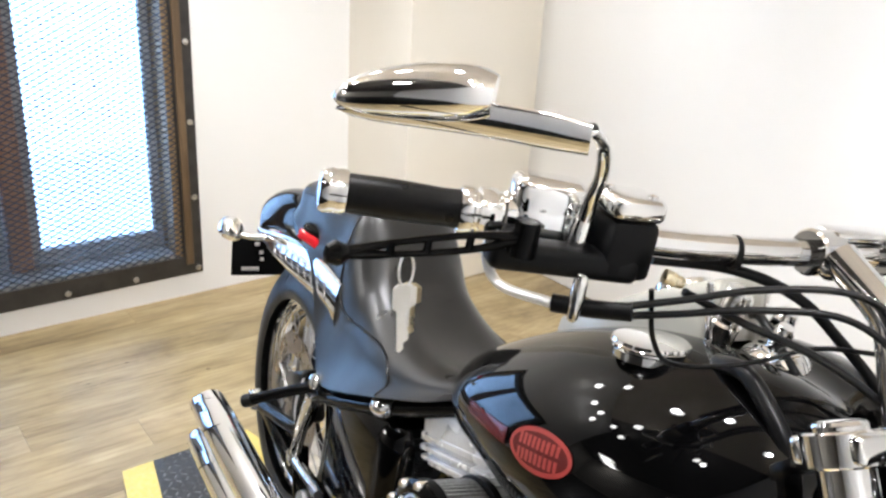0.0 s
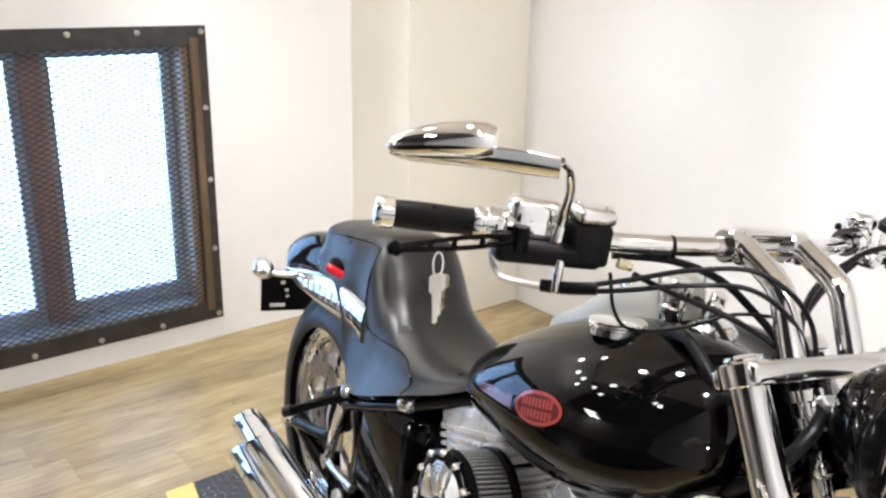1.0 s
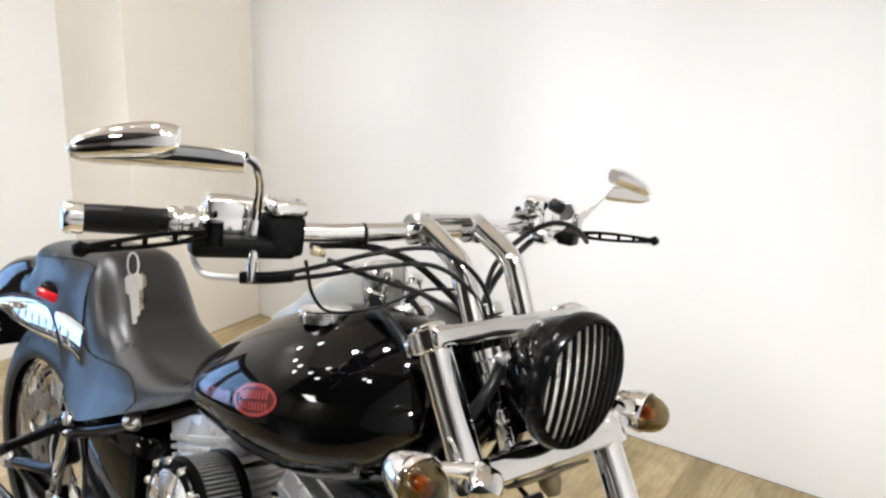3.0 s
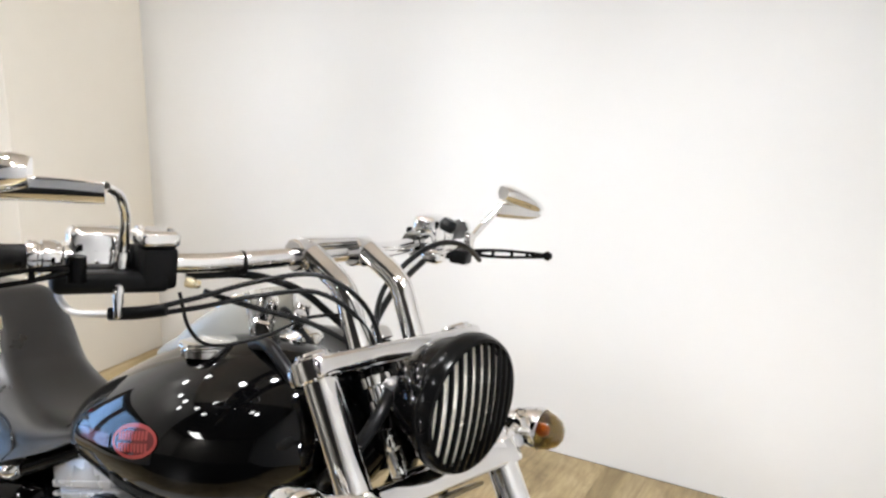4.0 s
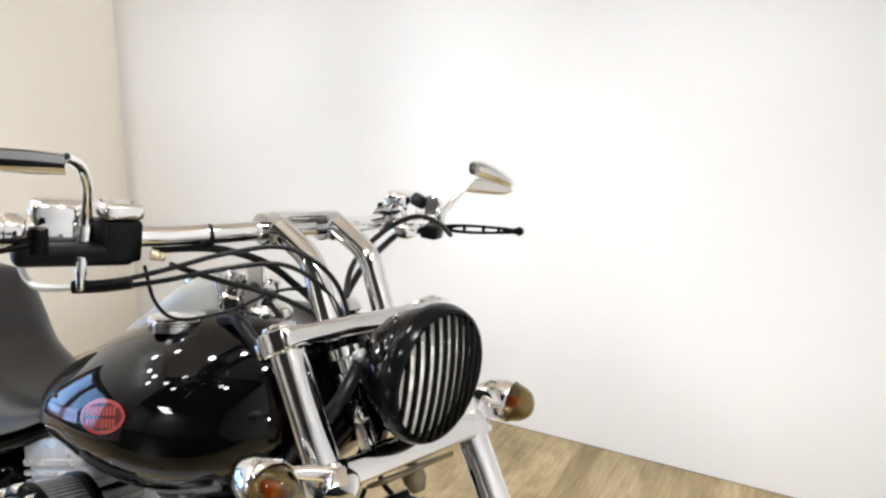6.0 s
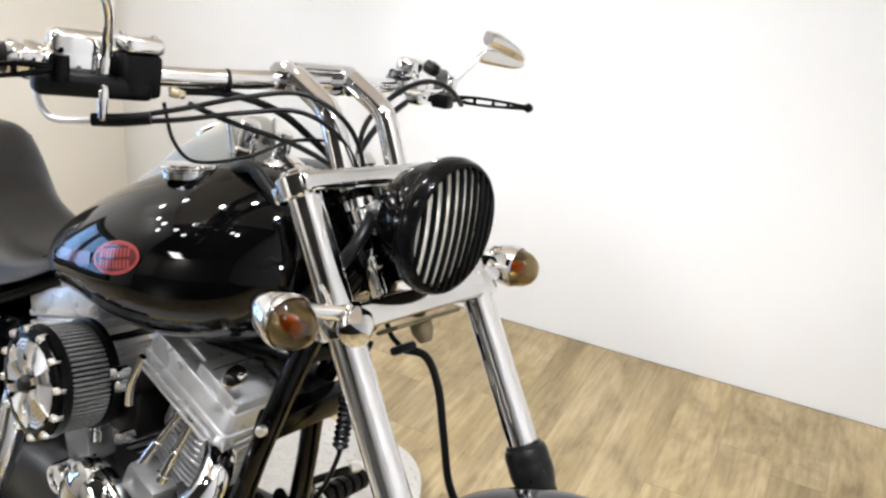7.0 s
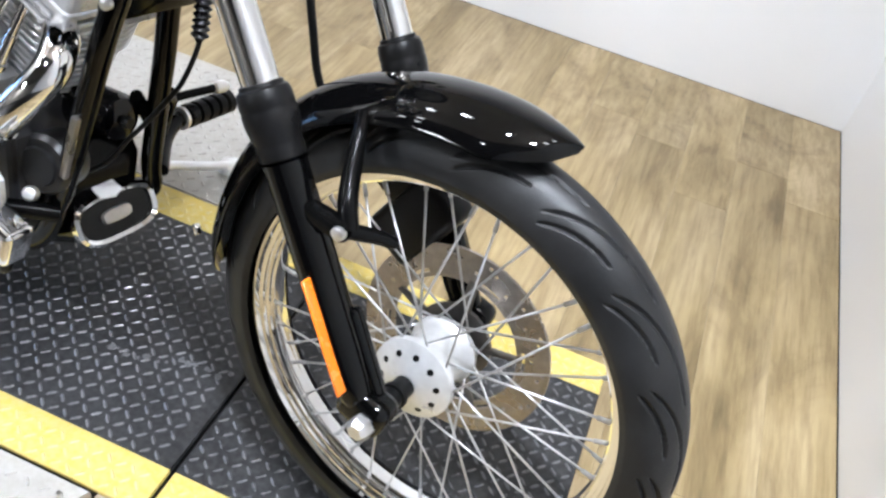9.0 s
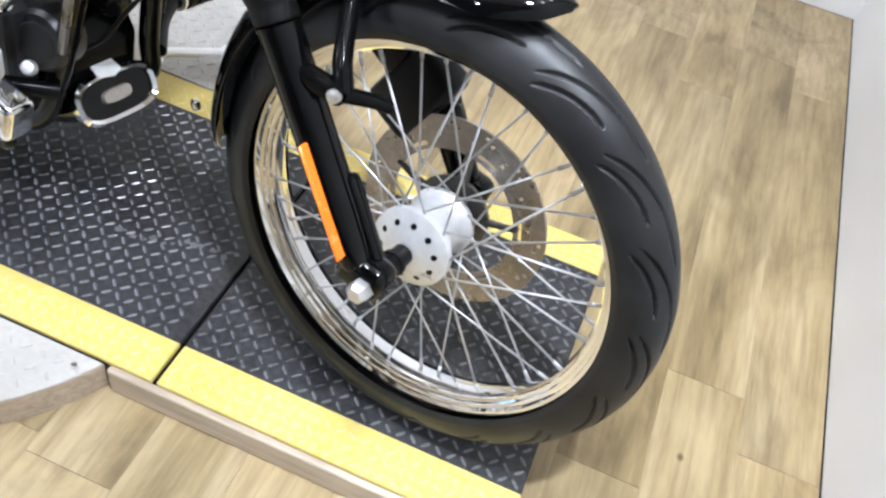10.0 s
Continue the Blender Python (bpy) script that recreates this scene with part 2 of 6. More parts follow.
SHOPCEIL = simple("dark ceiling paint", (0.10, 0.092, 0.084), 0.7, 0, 0.15, 3)
SHOPWALL = simple("tan shop wall", (0.26, 0.24, 0.21), 0.6, 0, 0.2, 2)
GLASS = glass("window glass")
LENS = simple("fluted headlamp lens", (0.80, 0.76, 0.66), 0.16, 0.0, 0.10, 60, 0.5, 160)
LENS.node_tree.nodes["Principled BSDF"].inputs["Transmission Weight"].default_value = 0.35
SMOKE = glass("smoked lens", (0.42, 0.34, 0.18), 0.01)
AMBER = simple("amber bulb", (0.95, 0.22, 0.03), 0.2, 0, 0.1, 60, coat=0.5)
LAMP = glow("lamp glow", (1.0, 0.97, 0.93), 32)
DAY = glow("daylight backdrop", (0.52, 0.75, 1.0), 0.5)

# ---- building tools ----
BASE = Matrix.Identity(4)           # the frame in which a thing's parts are laid out


def part(name, bm, material, parent=None, label="", smooth=True, angle=38):
    """Links a bmesh as one mesh object under a thing or a part."""
    me = bpy.data.meshes.new(name)
    bmesh.ops.recalc_face_normals(bm, faces=bm.faces[:])
    if smooth:
        for f in bm.faces:
            f.smooth = True
        for e in bm.edges:
            if len(e.link_faces) == 2 and e.calc_face_angle(0) > radians(angle):
                e.smooth = False
    bm.to_mesh(me)
    bm.free()
    me.materials.append(material)
    ob = new(name, me)
    ob.parent = parent
    if parent is not None and parent.parent is None:
        ob.matrix_basis = BASE
    if label:
        ob["label"] = label
    return ob


def fast_part(name, verts, faces, material, parent=None, label="", smooth=False):
    me = bpy.data.meshes.new(name)
    me.from_pydata(verts, [], faces)
    if smooth:
        me.shade_smooth()
    me.materials.append(material)
    ob = new(name, me)
    ob.parent = parent
    if parent is not None and parent.parent is None:
        ob.matrix_basis = BASE
    if label:
        ob["label"] = label
    return ob


def empty(name, m=None):
    ob = new(name)
    ob.empty_display_size = 0.1
    if m is not None:
        ob.matrix_world = m
    return ob


def V(*a):
    return Vector(a)


def curve_pts(pts, n=8):
    """Catmull-Rom through the points."""
    p = [Vector(q) for q in pts]
    p = [2 * p[0] - p[1]] + p + [2 * p[-1] - p[-2]]
    out = []
    for i in range(1, len(p) - 2):
        for k in range(n):
            u = k / n
            a, b, c, d = p[i - 1], p[i], p[i + 1], p[i + 2]
            out.append(0.5 * (2 * b + (c - a) * u + (2 * a - 5 * b + 4 * c - d) * u * u + (3 * b - a - 3 * c + d) * u ** 3))
    out.append(p[-2])
    return out


def tube(bm, pts, r, seg=12, caps=True, flat=1.0):
    """Sweep a round section along points; r may be a list."""
    pts = [Vector(p) for p in pts]
    n = len(pts)
    rs = r if isinstance(r, (list, tuple)) else [r] * n
    t0 = (pts[1] - pts[0]).normalized()
    ref = V(0, 0, 1) if abs(t0.z) < 0.9 else V(0, 1, 0)
    u = t0.cross(ref).normalized()
    rings = []
    for i, p in enumerate(pts):
        t = (pts[min(i + 1, n - 1)] - pts[max(i - 1, 0)]).normalized()
        u = (u - t * u.dot(t)).normalized()
        w = t.cross(u)
        rings.append([bm.verts.new(p + rs[i] * (math.cos(2 * math.pi * k / seg) * u + flat * math.sin(2 * math.pi * k / seg) * w)) for k in range(seg)])
    for a, b in zip(rings, rings[1:]):
        for k in range(seg):
            bm.faces.new((a[k], a[(k + 1) % seg], b[(k + 1) % seg], b[k]))
    if caps:
        bm.faces.new(rings[0][::-1])
        bm.faces.new(rings[-1])
    return bm


def ctube(pts, r, seg=12, n=8, bm=None):
    bm = bm or bmesh.new()
    q = curve_pts(pts, n)
    if isinstance(r, (list, tuple)):
        r = [r[min(int(i / n), len(r) - 2)] * (1 - (i / n - min(int(i / n), len(r) - 2))) + r[min(int(i / n), len(r) - 2) + 1] * (i / n - min(int(i / n), len(r) - 2)) for i in range(len(q))]
    return tube(bm, q, r, seg)


def lathe(bm, prof, m=None, seg=32, close=False):
    """Turn a profile of (radius, height) about z, then place it by m."""
    m = m or Matrix.Identity(4)
    rings = []
    for r, h in prof:
        if r < 1e-6:
            rings.append([bm.verts.new(m @ V(0, 0, h))])
        else:
            rings.append([bm.verts.new(m @ V(r * math.cos(2 * math.pi * k / seg), r * math.sin(2 * math.pi * k / seg), h)) for k in range(seg)])
    pairs = list(zip(rings, rings[1:])) + ([(rings[-1], rings[0])] if close else [])
    for a, b in pairs:
        for k in range(seg):
            k2 = (k + 1) % seg
            if len(a) == 1 and len(b) == 1:
                continue
            if len(a) == 1:
                bm.faces.new((a[0], b[k], b[k2]))
            elif len(b) == 1:
                bm.faces.new((a[k], b[0], a[k2]))
            else:
                bm.faces.new((a[k], b[k], b[k2], a[k2]))
    return bm


def along(p, d):
    """A pose at p whose z points along d."""
    return Matrix.Translation(p) @ Vector(d).to_track_quat("Z", "Y").to_matrix().to_4x4()


def box(bm, size, m=None, bev=0.0, seg=2):
    """A box with softened edges."""
    m = m or Matrix.Identity(4)
    r = bmesh.ops.create_cube(bm, size=1.0, matrix=m @ Matrix.Diagonal((*size, 1)))
    if bev:
        es = list({e for v in r["verts"] for e in v.link_edges})
        bmesh.ops.bevel(bm, geom=es, offset=bev, segments=seg, affect="EDGES", profile=0.5)
    return bm


def at(x, y, z, rx=0, ry=0, rz=0):
    return pose(x, y, z, rx, ry, rz)


def loft(bm, rings, closed=True, cap=True):
    """Skin over rings of equal length."""
    vs = [[bm.verts.new(p) for p in ring] for ring in rings]
    n = len(vs[0])
    for a, b in zip(vs, vs[1:]):
        for k in range(n if closed else n - 1):
            bm.faces.new((a[k], a[(k + 1) % n], b[(k + 1) % n], b[k]))
    if cap and closed:
        bm.faces.new(vs[0][::-1])
        bm.faces.new(vs[-1])
    return bm


def prism(bm, outline, depth, m=None, bev=0.0):
    """Extrude a flat outline (x, y) by depth along z, then place it."""
    m = m or Matrix.Identity(4)
    a = [bm.verts.new(m @ V(x, y, 0)) for x, y in outline]
    b = [bm.verts.new(m @ V(x, y, depth)) for x, y in outline]
    n = len(a)
    fs = [bm.faces.new(a[::-1]), bm.faces.new(b)]
    for k in range(n):
        fs.append(bm.faces.new((a[k], a[(k + 1) % n], b[(k + 1) % n], b[k])))
    if bev:
        es = [e for f in fs[:2] for e in f.edges]
        bmesh.ops.bevel(bm, geom=es, offset=bev, segments=2, affect="EDGES")
    return bm


def bolt(bm, p, d, r=0.006, h=0.005):
    m = along(p, d)
    lathe(bm, [(0, h), (r * 0.6, h), (r * 0.95, h * 0.75), (r, 0), (r, -0.003)], m, 10)
    return bm


def interp(table, x):
    """Smooth interpolation of rows (x, a, b, ...)."""
    xs = [r[0] for r in table]
    x = min(max(x, xs[0]), xs[-1])
    i = max(j for j in range(len(xs) - 1) if xs[j] <= x)
    u = (x - xs[i]) / (xs[i + 1] - xs[i])
    out = []
    for c in range(1, len(table[0])):
        p1, p2 = table[i][c], table[i + 1][c]
        m1 = (p2 - table[max(i - 1, 0)][c]) / (xs[i + 1] - xs[max(i - 1, 0)]) * (xs[i + 1] - xs[i])
        m2 = (table[min(i + 2, len(xs) - 1)][c] - p1) / (xs[min(i + 2, len(xs) - 1)] - xs[i]) * (xs[i + 1] - xs[i])
        out.append((2 * u ** 3 - 3 * u * u + 1) * p1 + (u ** 3 - 2 * u * u + u) * m1 + (-2 * u ** 3 + 3 * u * u) * p2 + (u ** 3 - u * u) * m2)
    return out

# ---- the room ----
def wall(name, size, m, material, label):
    ob = part(name, box(bmesh.new(), size, m), material, None, label, smooth=False)
    return tagged(ob, label, "wall", kind="structure")


H = CEIL - FLOOR
ZM = (CEIL + FLOOR) / 2
wall("wall_back", (FRONT_X - WIN_X + 0.3, 0.15, H), at((FRONT_X + WIN_X) / 2, BACK + 0.075, ZM), WALL, "plain white painted plaster wall behind the motorcycle")
wall("wall_front", (0.15, BACK - SIDE_Y, H), at(FRONT_X + 0.075, (BACK + SIDE_Y) / 2, ZM), WALL, "plain white painted plaster wall ahead of the wheel")
wall("wall_shop", (FRONT_X - SHOP_X + 0.3, 0.15, H), at((FRONT_X + SHOP_X) / 2, SIDE_Y - 0.075, ZM), SHOPWALL, "brown wall on the shop side")
wall("wall_shop_end", (0.15, SHOP_Y - SIDE_Y, H), at(SHOP_X - 0.075, (SHOP_Y + SIDE_Y) / 2, ZM), SHOPWALL, "brown end wall of the shop")
wall("wall_shop_return", (WIN_X - 0.24 - SHOP_X, 0.15, H), at((WIN_X - 0.24 + SHOP_X) / 2, SHOP_Y + 0.075, ZM), SHOPWALL, "brown wall between shop and yard")
pier = part("wall_pier", box(bmesh.new(), (0.44, BACK - 1.27, H), at(-2.72 - 0.22, (BACK + 1.27) / 2 - 0.001, ZM)), BEIGE, None, smooth=False)
tagged(pier, "beige painted boxed pier in the corner", "wall", kind="structure")

# window wall, in four pieces round the opening
WY0, WY1, WZ0, WZ1 = -0.80, 0.545, 0.085, 1.150
wt = 0.24
for nm, y0, y1, z0, z1 in (("wall_window_below", SHOP_Y, BACK, FLOOR, WZ0), ("wall_window_above", SHOP_Y, BACK, WZ1, CEIL),
                           ("wall_window_beside", WY1, BACK, WZ0, WZ1), ("wall_window_beside", SHOP_Y, WY0, WZ0, WZ1)):
    wall(nm, (wt, y1 - y0, z1 - z0), at(WIN_X - wt / 2, (y0 + y1) / 2, (z0 + z1) / 2), WALL, "white painted wall around the caged window")

SOFFIT = -1.05                              # the bay's plaster ceiling ends here; the open shop ceiling behind it is dark
ceil_bm = box(bmesh.new(), (FRONT_X - WIN_X + 0.6, BACK - SOFFIT + 0.15, 0.1), at((FRONT_X + WIN_X) / 2, (BACK + SOFFIT + 0.15) / 2, CEIL + 0.05))
tagged(part("ceiling", ceil_bm, CEILING, None, smooth=False), "cream plaster ceiling over the bay", "ceiling", kind="structure")
ceil_bm = box(bmesh.new(), (FRONT_X - SHOP_X + 0.6, SOFFIT - SIDE_Y + 0.15, 0.1), at((FRONT_X + SHOP_X) / 2, (SOFFIT + SIDE_Y - 0.15) / 2, CEIL + 0.052))
tagged(part("ceiling_shop", ceil_bm, SHOPCEIL, None, smooth=False), "dark open ceiling over the shop", "ceiling", kind="structure")

for eye, aim in [q[:2] for q in SPOTS] + MORE:
    d = (Vector(aim) - Vector(eye)).normalized()
    can = empty("track_spotlight", Matrix.Translation(eye))
    tagged(can, "small white track spotlight under the ceiling", "spotlight", "ceiling track spotlights")
    part("lamp_can", lathe(bmesh.new(), [(0.074, -0.108), (0.078, -0.110), (0.078, -0.160), (0.062, -0.185), (0.0, -0.190), (0.0, -0.180), (0.072, -0.156)], along((0, 0, 0), d), 24), WHITE, can)
    part("lamp_stem", tube(bmesh.new(), [-d * 0.186, V(0, 0, CEIL - eye[2])], 0.008, 8), WHITE, can)
    part("lamp_bulb", lathe(bmesh.new(), [(0, 0.030), (0.038, 0.026), (0.064, 0.012), (0.071, -0.006), (0.067, -0.032)], along(-d * 0.085, d), 16), LAMP, can)

for px, py in TUBES:
    fix = empty("tube_light", at(px, py, CEIL))
    tagged(fix, "white ceiling fitting with three bright tubes", "ceiling light", "ceiling tube lights")
    part("tray", box(bmesh.new(), (0.98, 0.50, 0.030), at(0, 0, -0.016), 0.006, 2), WHITE, fix)
    for k in (-1, 0, 1):
        part("tube", tube(bmesh.new(), [(-0.46, 0.17 * k, -0.050), (0.46, 0.17 * k, -0.050)], 0.018, 12), TUBE, fix)

# window: steel bar frame bolted to the wall, timber lining, sash and glass, expanded-metal cage
win = empty("window_1", at(WIN_X, 0, 0))
tagged(win, "caged window with black bolted steel frame, daylight behind", "window", kind="structure")
FO = 0.075                                  # width of the flat bars
fy0, fy1, fz0, fz1 = WY0 - 0.062, WY1 + 0.070, WZ0 - 0.062, WZ1 + 0.060
for size, p in (((0.008, fy1 - fy0, FO), (0.006, (fy0 + fy1) / 2, fz0 + FO / 2)), ((0.008, fy1 - fy0, FO), (0.006, (fy0 + fy1) / 2, fz1 - FO / 2)),
                ((0.008, FO, fz1 - fz0 - 2 * FO), (0.006, fy0 + FO / 2, (fz0 + fz1) / 2)), ((0.008, FO, fz1 - fz0 - 2 * FO), (0.006, fy1 - FO / 2, (fz0 + fz1) / 2))):
    part("frame_bar", box(bmesh.new(), size, at(*p), 0.0015, 1), FRAME_BLACK, win, "black flat steel bar", smooth=False)
part("timber_trim", box(bmesh.new(), (0.012, 0.030, fz1 - fz0 - 2 * FO + 0.06), at(0.0165, fy1 - FO + 0.022, (fz0 + fz1) / 2), 0.002, 1), DARKOAK, win, "brown timber strip beside the mesh", smooth=False)
bolt_me = None
spots = [(fy1 - 0.020, fz0 + 0.022 + k * (fz1 - fz0 - 0.044) / 4) for k in range(5)]
spots += [(fy1 - 0.02 - k * (fy1 - fy0 - 0.04) / 6, z) for k in range(1, 7) for z in (fz0 + 0.022, fz1 - 0.022)]
for y, z in spots:
    if bolt_me is None:
        ob = part("frame_bolt", bolt(bmesh.new(), (0, 0, 0), (1, 0, 0), 0.011, 0.007), STEEL, win, "round steel bolt head")
        bolt_me = ob.data
    else:
        ob = new("frame_bolt", bolt_me)
        ob.parent, ob["label"] = win, "round steel bolt head"
    ob.location = (0.010, y, z)
# timber lining of the reveal
for size, p in (((0.20, 0.028, WZ1 - WZ0), (-0.104, WY1 - 0.014, (WZ0 + WZ1) / 2)), ((0.20, 0.028, WZ1 - WZ0), (-0.104, WY0 + 0.014, (WZ0 + WZ1) / 2))):
    part("timber_lining", box(bmesh.new(), size, at(*p), 0.002, 1), OAK, win, "brown stained timber lining", smooth=False)
part("window_sill", box(bmesh.new(), (0.20, WY1 - WY0 - 0.06, 0.026), at(-0.104, (WY0 + WY1) / 2, WZ0 + 0.013), 0.002, 1), SASH, win, "grey sill", smooth=False)
part("head_lining", box(bmesh.new(), (0.20, WY1 - WY0 - 0.06, 0.020), at(-0.104, (WY0 + WY1) / 2, WZ1 - 0.010), 0.002, 1), SASH, win, "", smooth=False)
sx = -0.135
part("mullion", box(bmesh.new(), (0.06, 0.075, WZ1 - WZ0 - 0.05), at(sx + 0.012, 0.005, (WZ0 + WZ1) / 2), 0.004, 1), BROWN, win, "brown timber mullion", smooth=False)
for y0, y1 in ((0.045, WY1 - 0.03), (WY0 + 0.03, -0.035)):
    sash = part("sash", box(bmesh.new(), (0.035, y1 - y0, 0.06), at(sx, (y0 + y1) / 2, WZ0 + 0.056), 0.003, 1), SASH, win, "grey window sash", smooth=False)
    part("sash_rail", box(bmesh.new(), (0.035, y1 - y0, 0.03), at(sx, (y0 + y1) / 2, WZ1 - 0.036), 0.003, 1), SASH, win, "", smooth=False)
    for y in (y0 + 0.016, y1 - 0.016):
        part("sash_stile", box(bmesh.new(), (0.032, 0.032, WZ1 - WZ0 - 0.14), at(sx, y, (WZ0 + WZ1) / 2 + 0.016), 0.003, 1), SASH, win, "", smooth=False)
    pane = part("pane", box(bmesh.new(), (0.005, y1 - y0 - 0.05, WZ1 - WZ0 - 0.12), at(sx - 0.006, (y0 + y1) / 2, (WZ0 + WZ1) / 2 + 0.015)), GLASS, win, "clear window glass", smooth=False)
    pane.visible_shadow = False
# expanded metal: rows of zigzag strands that meet at their knuckles
CW, CH = 0.041, 0.0215
vs, fs = [], []
nz, ny = int((WZ1 - WZ0 + 0.02) / CH * 2), int((WY1 - WY0 + 0.02) / CW * 2)
for r in range(nz + 1):
    z = WZ0 - 0.01 + r * CH / 2
    base = len(vs)
    for k in range(ny + 1):
        y = WY0 - 0.01 + k * CW / 2
        zz = z + (CH / 4) * (1 if (k + r) % 2 else -1) * 0.93
        for dx, dz in ((0.0025, 0.0019), (0.0025, -0.0019), (-0.0015, -0.0019), (-0.0015, 0.0019)):
            vs.append((dx - 0.002, y, zz + dz))
    for k in range(ny):
        a = base + 4 * k
        for j in range(4):
            fs.append((a + j, a + (j + 1) % 4, a + 4 + (j + 1) % 4, a + 4 + j))
fast_part("expanded_mesh", vs, fs, MESH_STEEL, win, "dark expanded metal mesh")["kind"] = "stuff"

sky_card = part("backdrop", box(bmesh.new(), (0.02, 5.0, 5.0), at(WIN_X - 2.2, 1.0, 1.0)), DAY, None, smooth=False)
tagged(sky_card, "bright bluish daylight outside the window", "backdrop", kind="structure")

# floor: a screed under separate planks that run across the bay
slab = part("floor", box(bmesh.new(), (FRONT_X - SHOP_X + 0.4, BACK - SIDE_Y + 0.3, 0.1), at((FRONT_X + SHOP_X) / 2, (BACK + SIDE_Y) / 2, FLOOR - 0.0555)), DARK, None, smooth=False)
tagged(slab, "light tan wood-look plank floor with grey-brown streaks", "floor", kind="structure")
PW, PL = 0.150, 1.22


def plank_mesh(length):
    bm = bmesh.new()
    box(bm, (PW - 0.0004, length - 0.0002, 0.005), None)
    top = [e for e in bm.edges if all(v.co.z > 0 for v in e.verts)]
    bmesh.ops.bevel(bm, geom=top, offset=0.0003, segments=1, affect="EDGES")
    me = bpy.data.meshes.new("plank")
    bm.to_mesh(me)
    bm.free()
    me.materials.append(PLANK)
    return me


rng = random.Random(4)
full = plank_mesh(PL)
xx = FRONT_X - 0.003 - PW / 2
EDGE = -1.30                                # the planks end here; the unseen slab beyond is left black to darken reflections
while xx > WIN_X - PW / 2:
    y1 = BACK - 0.003
    y0 = y1 - rng.uniform(0.25, 1.0) * PL
    while y1 > EDGE + 0.01:
        y0 = max(y0, EDGE)
        ob = new("plank", full)
        ob.parent = slab
        ob.location = (xx, (y0 + y1) / 2, FLOOR - 0.003)
        ob.scale = (1, (y1 - y0 - 0.0006) / PL, 1)
        y1, y0 = y0, y0 - PL
    xx -= PW

# ---- the lift platform ----
PX0, PX1, PY0, PY1 = -2.098, 0.260, -0.192, 0.468
YS = 0.080
lift = empty("lift_platform", at(0, 0, FLOOR))
tagged(lift, "low black diamond-tread lift platform with worn yellow borders", "lift platform")


def lbox(name, x0, x1, y0, y1, z0, z1, mat, label="", bev=0.002):
    return part(name, box(bmesh.new(), (x1 - x0, y1 - y0, z1 - z0), at((x0 + x1) / 2, (y0 + y1) / 2, (z0 + z1) / 2 - FLOOR), bev, 1), mat, lift, label, smooth=False)


JX, TX, TAPER = -0.330, -1.34, 0.158          # mat joint, start of the tapered tail, its cut at the end
lbox("deck", TX, PX1, PY0 + 0.002, PY1 - 0.002, FLOOR + 0.001, -0.012, DARK, "black steel deck")
for x0, x1 in ((TX, JX - 0.004), (JX + 0.004, PX1)):
    lbox("mat", x0, x1, PY0 + YS, PY1 - YS, -0.012, -0.002, MAT, "black tread mat")
    lbox("border_stripe", x0, x1, PY0, PY0 + YS, -0.012, -0.002, YEL, "yellow painted border")
    lbox("border_stripe", x0, x1, PY1 - YS, PY1, -0.012, -0.002, YEL, "yellow painted border")


def lpoly(name, outline, z0, z1, mat, label=""):
    return part(name, prism(bmesh.new(), outline, z1 - z0, at(0, 0, z0 - FLOOR)), mat, lift, label, smooth=False)


tail = lambda o0, o1: [(TX, PY0 + o0), (PX0, PY0 + o0 + TAPER), (PX0, PY0 + o1 + TAPER), (TX, PY0 + o1)]
tail_l = lambda o0, o1: [(TX, PY1 - o0), (PX0, PY1 - o0 - TAPER), (PX0, PY1 - o1 - TAPER), (TX, PY1 - o1)]
lpoly("tail_deck", [(TX, PY0 + 0.002), (PX0, PY0 + TAPER + 0.002), (PX0, PY1 - TAPER - 0.002), (TX, PY1 - 0.002)], FLOOR + 0.001, -0.012, DARK, "black steel deck")
lpoly("tail_mat", [(TX, PY0 + YS), (PX0, PY0 + TAPER + YS), (PX0, PY1 - TAPER - YS), (TX, PY1 - YS)], -0.012, -0.002, MAT, "black tread mat")
lpoly("tail_stripe", tail(0, YS), -0.012, -0.002, YEL, "yellow painted border")
lpoly("tail_stripe", tail_l(0, YS), -0.012, -0.002, YEL, "yellow painted border")
lbox("side_skirt", -0.408, PX1, PY0 - 0.012, PY0 + 0.001, FLOOR + 0.001, -0.010, RAMPWOOD, "pale skirting strip")


def lug_field(name, x0, x1, y0, y1, z, mat, parent, pitch=0.0215, clip=None, label="", half=0.0106, wide=0.0034, high=0.0026):
    """Raised diamond-tread lugs, set crosswise in turn."""
    vs, fs = [], []
    i = 0
    nx, ny = int((x1 - x0) / pitch), int((y1 - y0) / pitch)
    for a in range(nx):
        for b in range(ny):
            x, y = x0 + (a + 0.5) * pitch, y0 + (b + 0.5) * pitch
            if clip and not clip(x, y):
                continue
            t = radians(45 if (a + b) % 2 else -45)
            c, s = math.cos(t), math.sin(t)
            base = len(vs)
            for u, w, h in ((-1, 0, 0), (-0.45, -1, 0), (0.45, -1, 0), (1, 0, 0), (0.45, 1, 0), (-0.45, 1, 0), (-0.6, 0, 1), (0.6, 0, 1)):
                uu, ww = u * half, w * wide
                vs.append((x + c * uu - s * ww, y + s * uu + c * ww, z - 0.0005 + h * high))
            for f in ((0, 1, 6), (1, 2, 7, 6), (2, 3, 7), (3, 4, 7), (4, 5, 6, 7), (5, 0, 6)):
                fs.append(tuple(base + q for q in f))
    ob = fast_part(name, vs, fs, mat, parent, label)
    ob["kind"] = "stuff"
    return ob


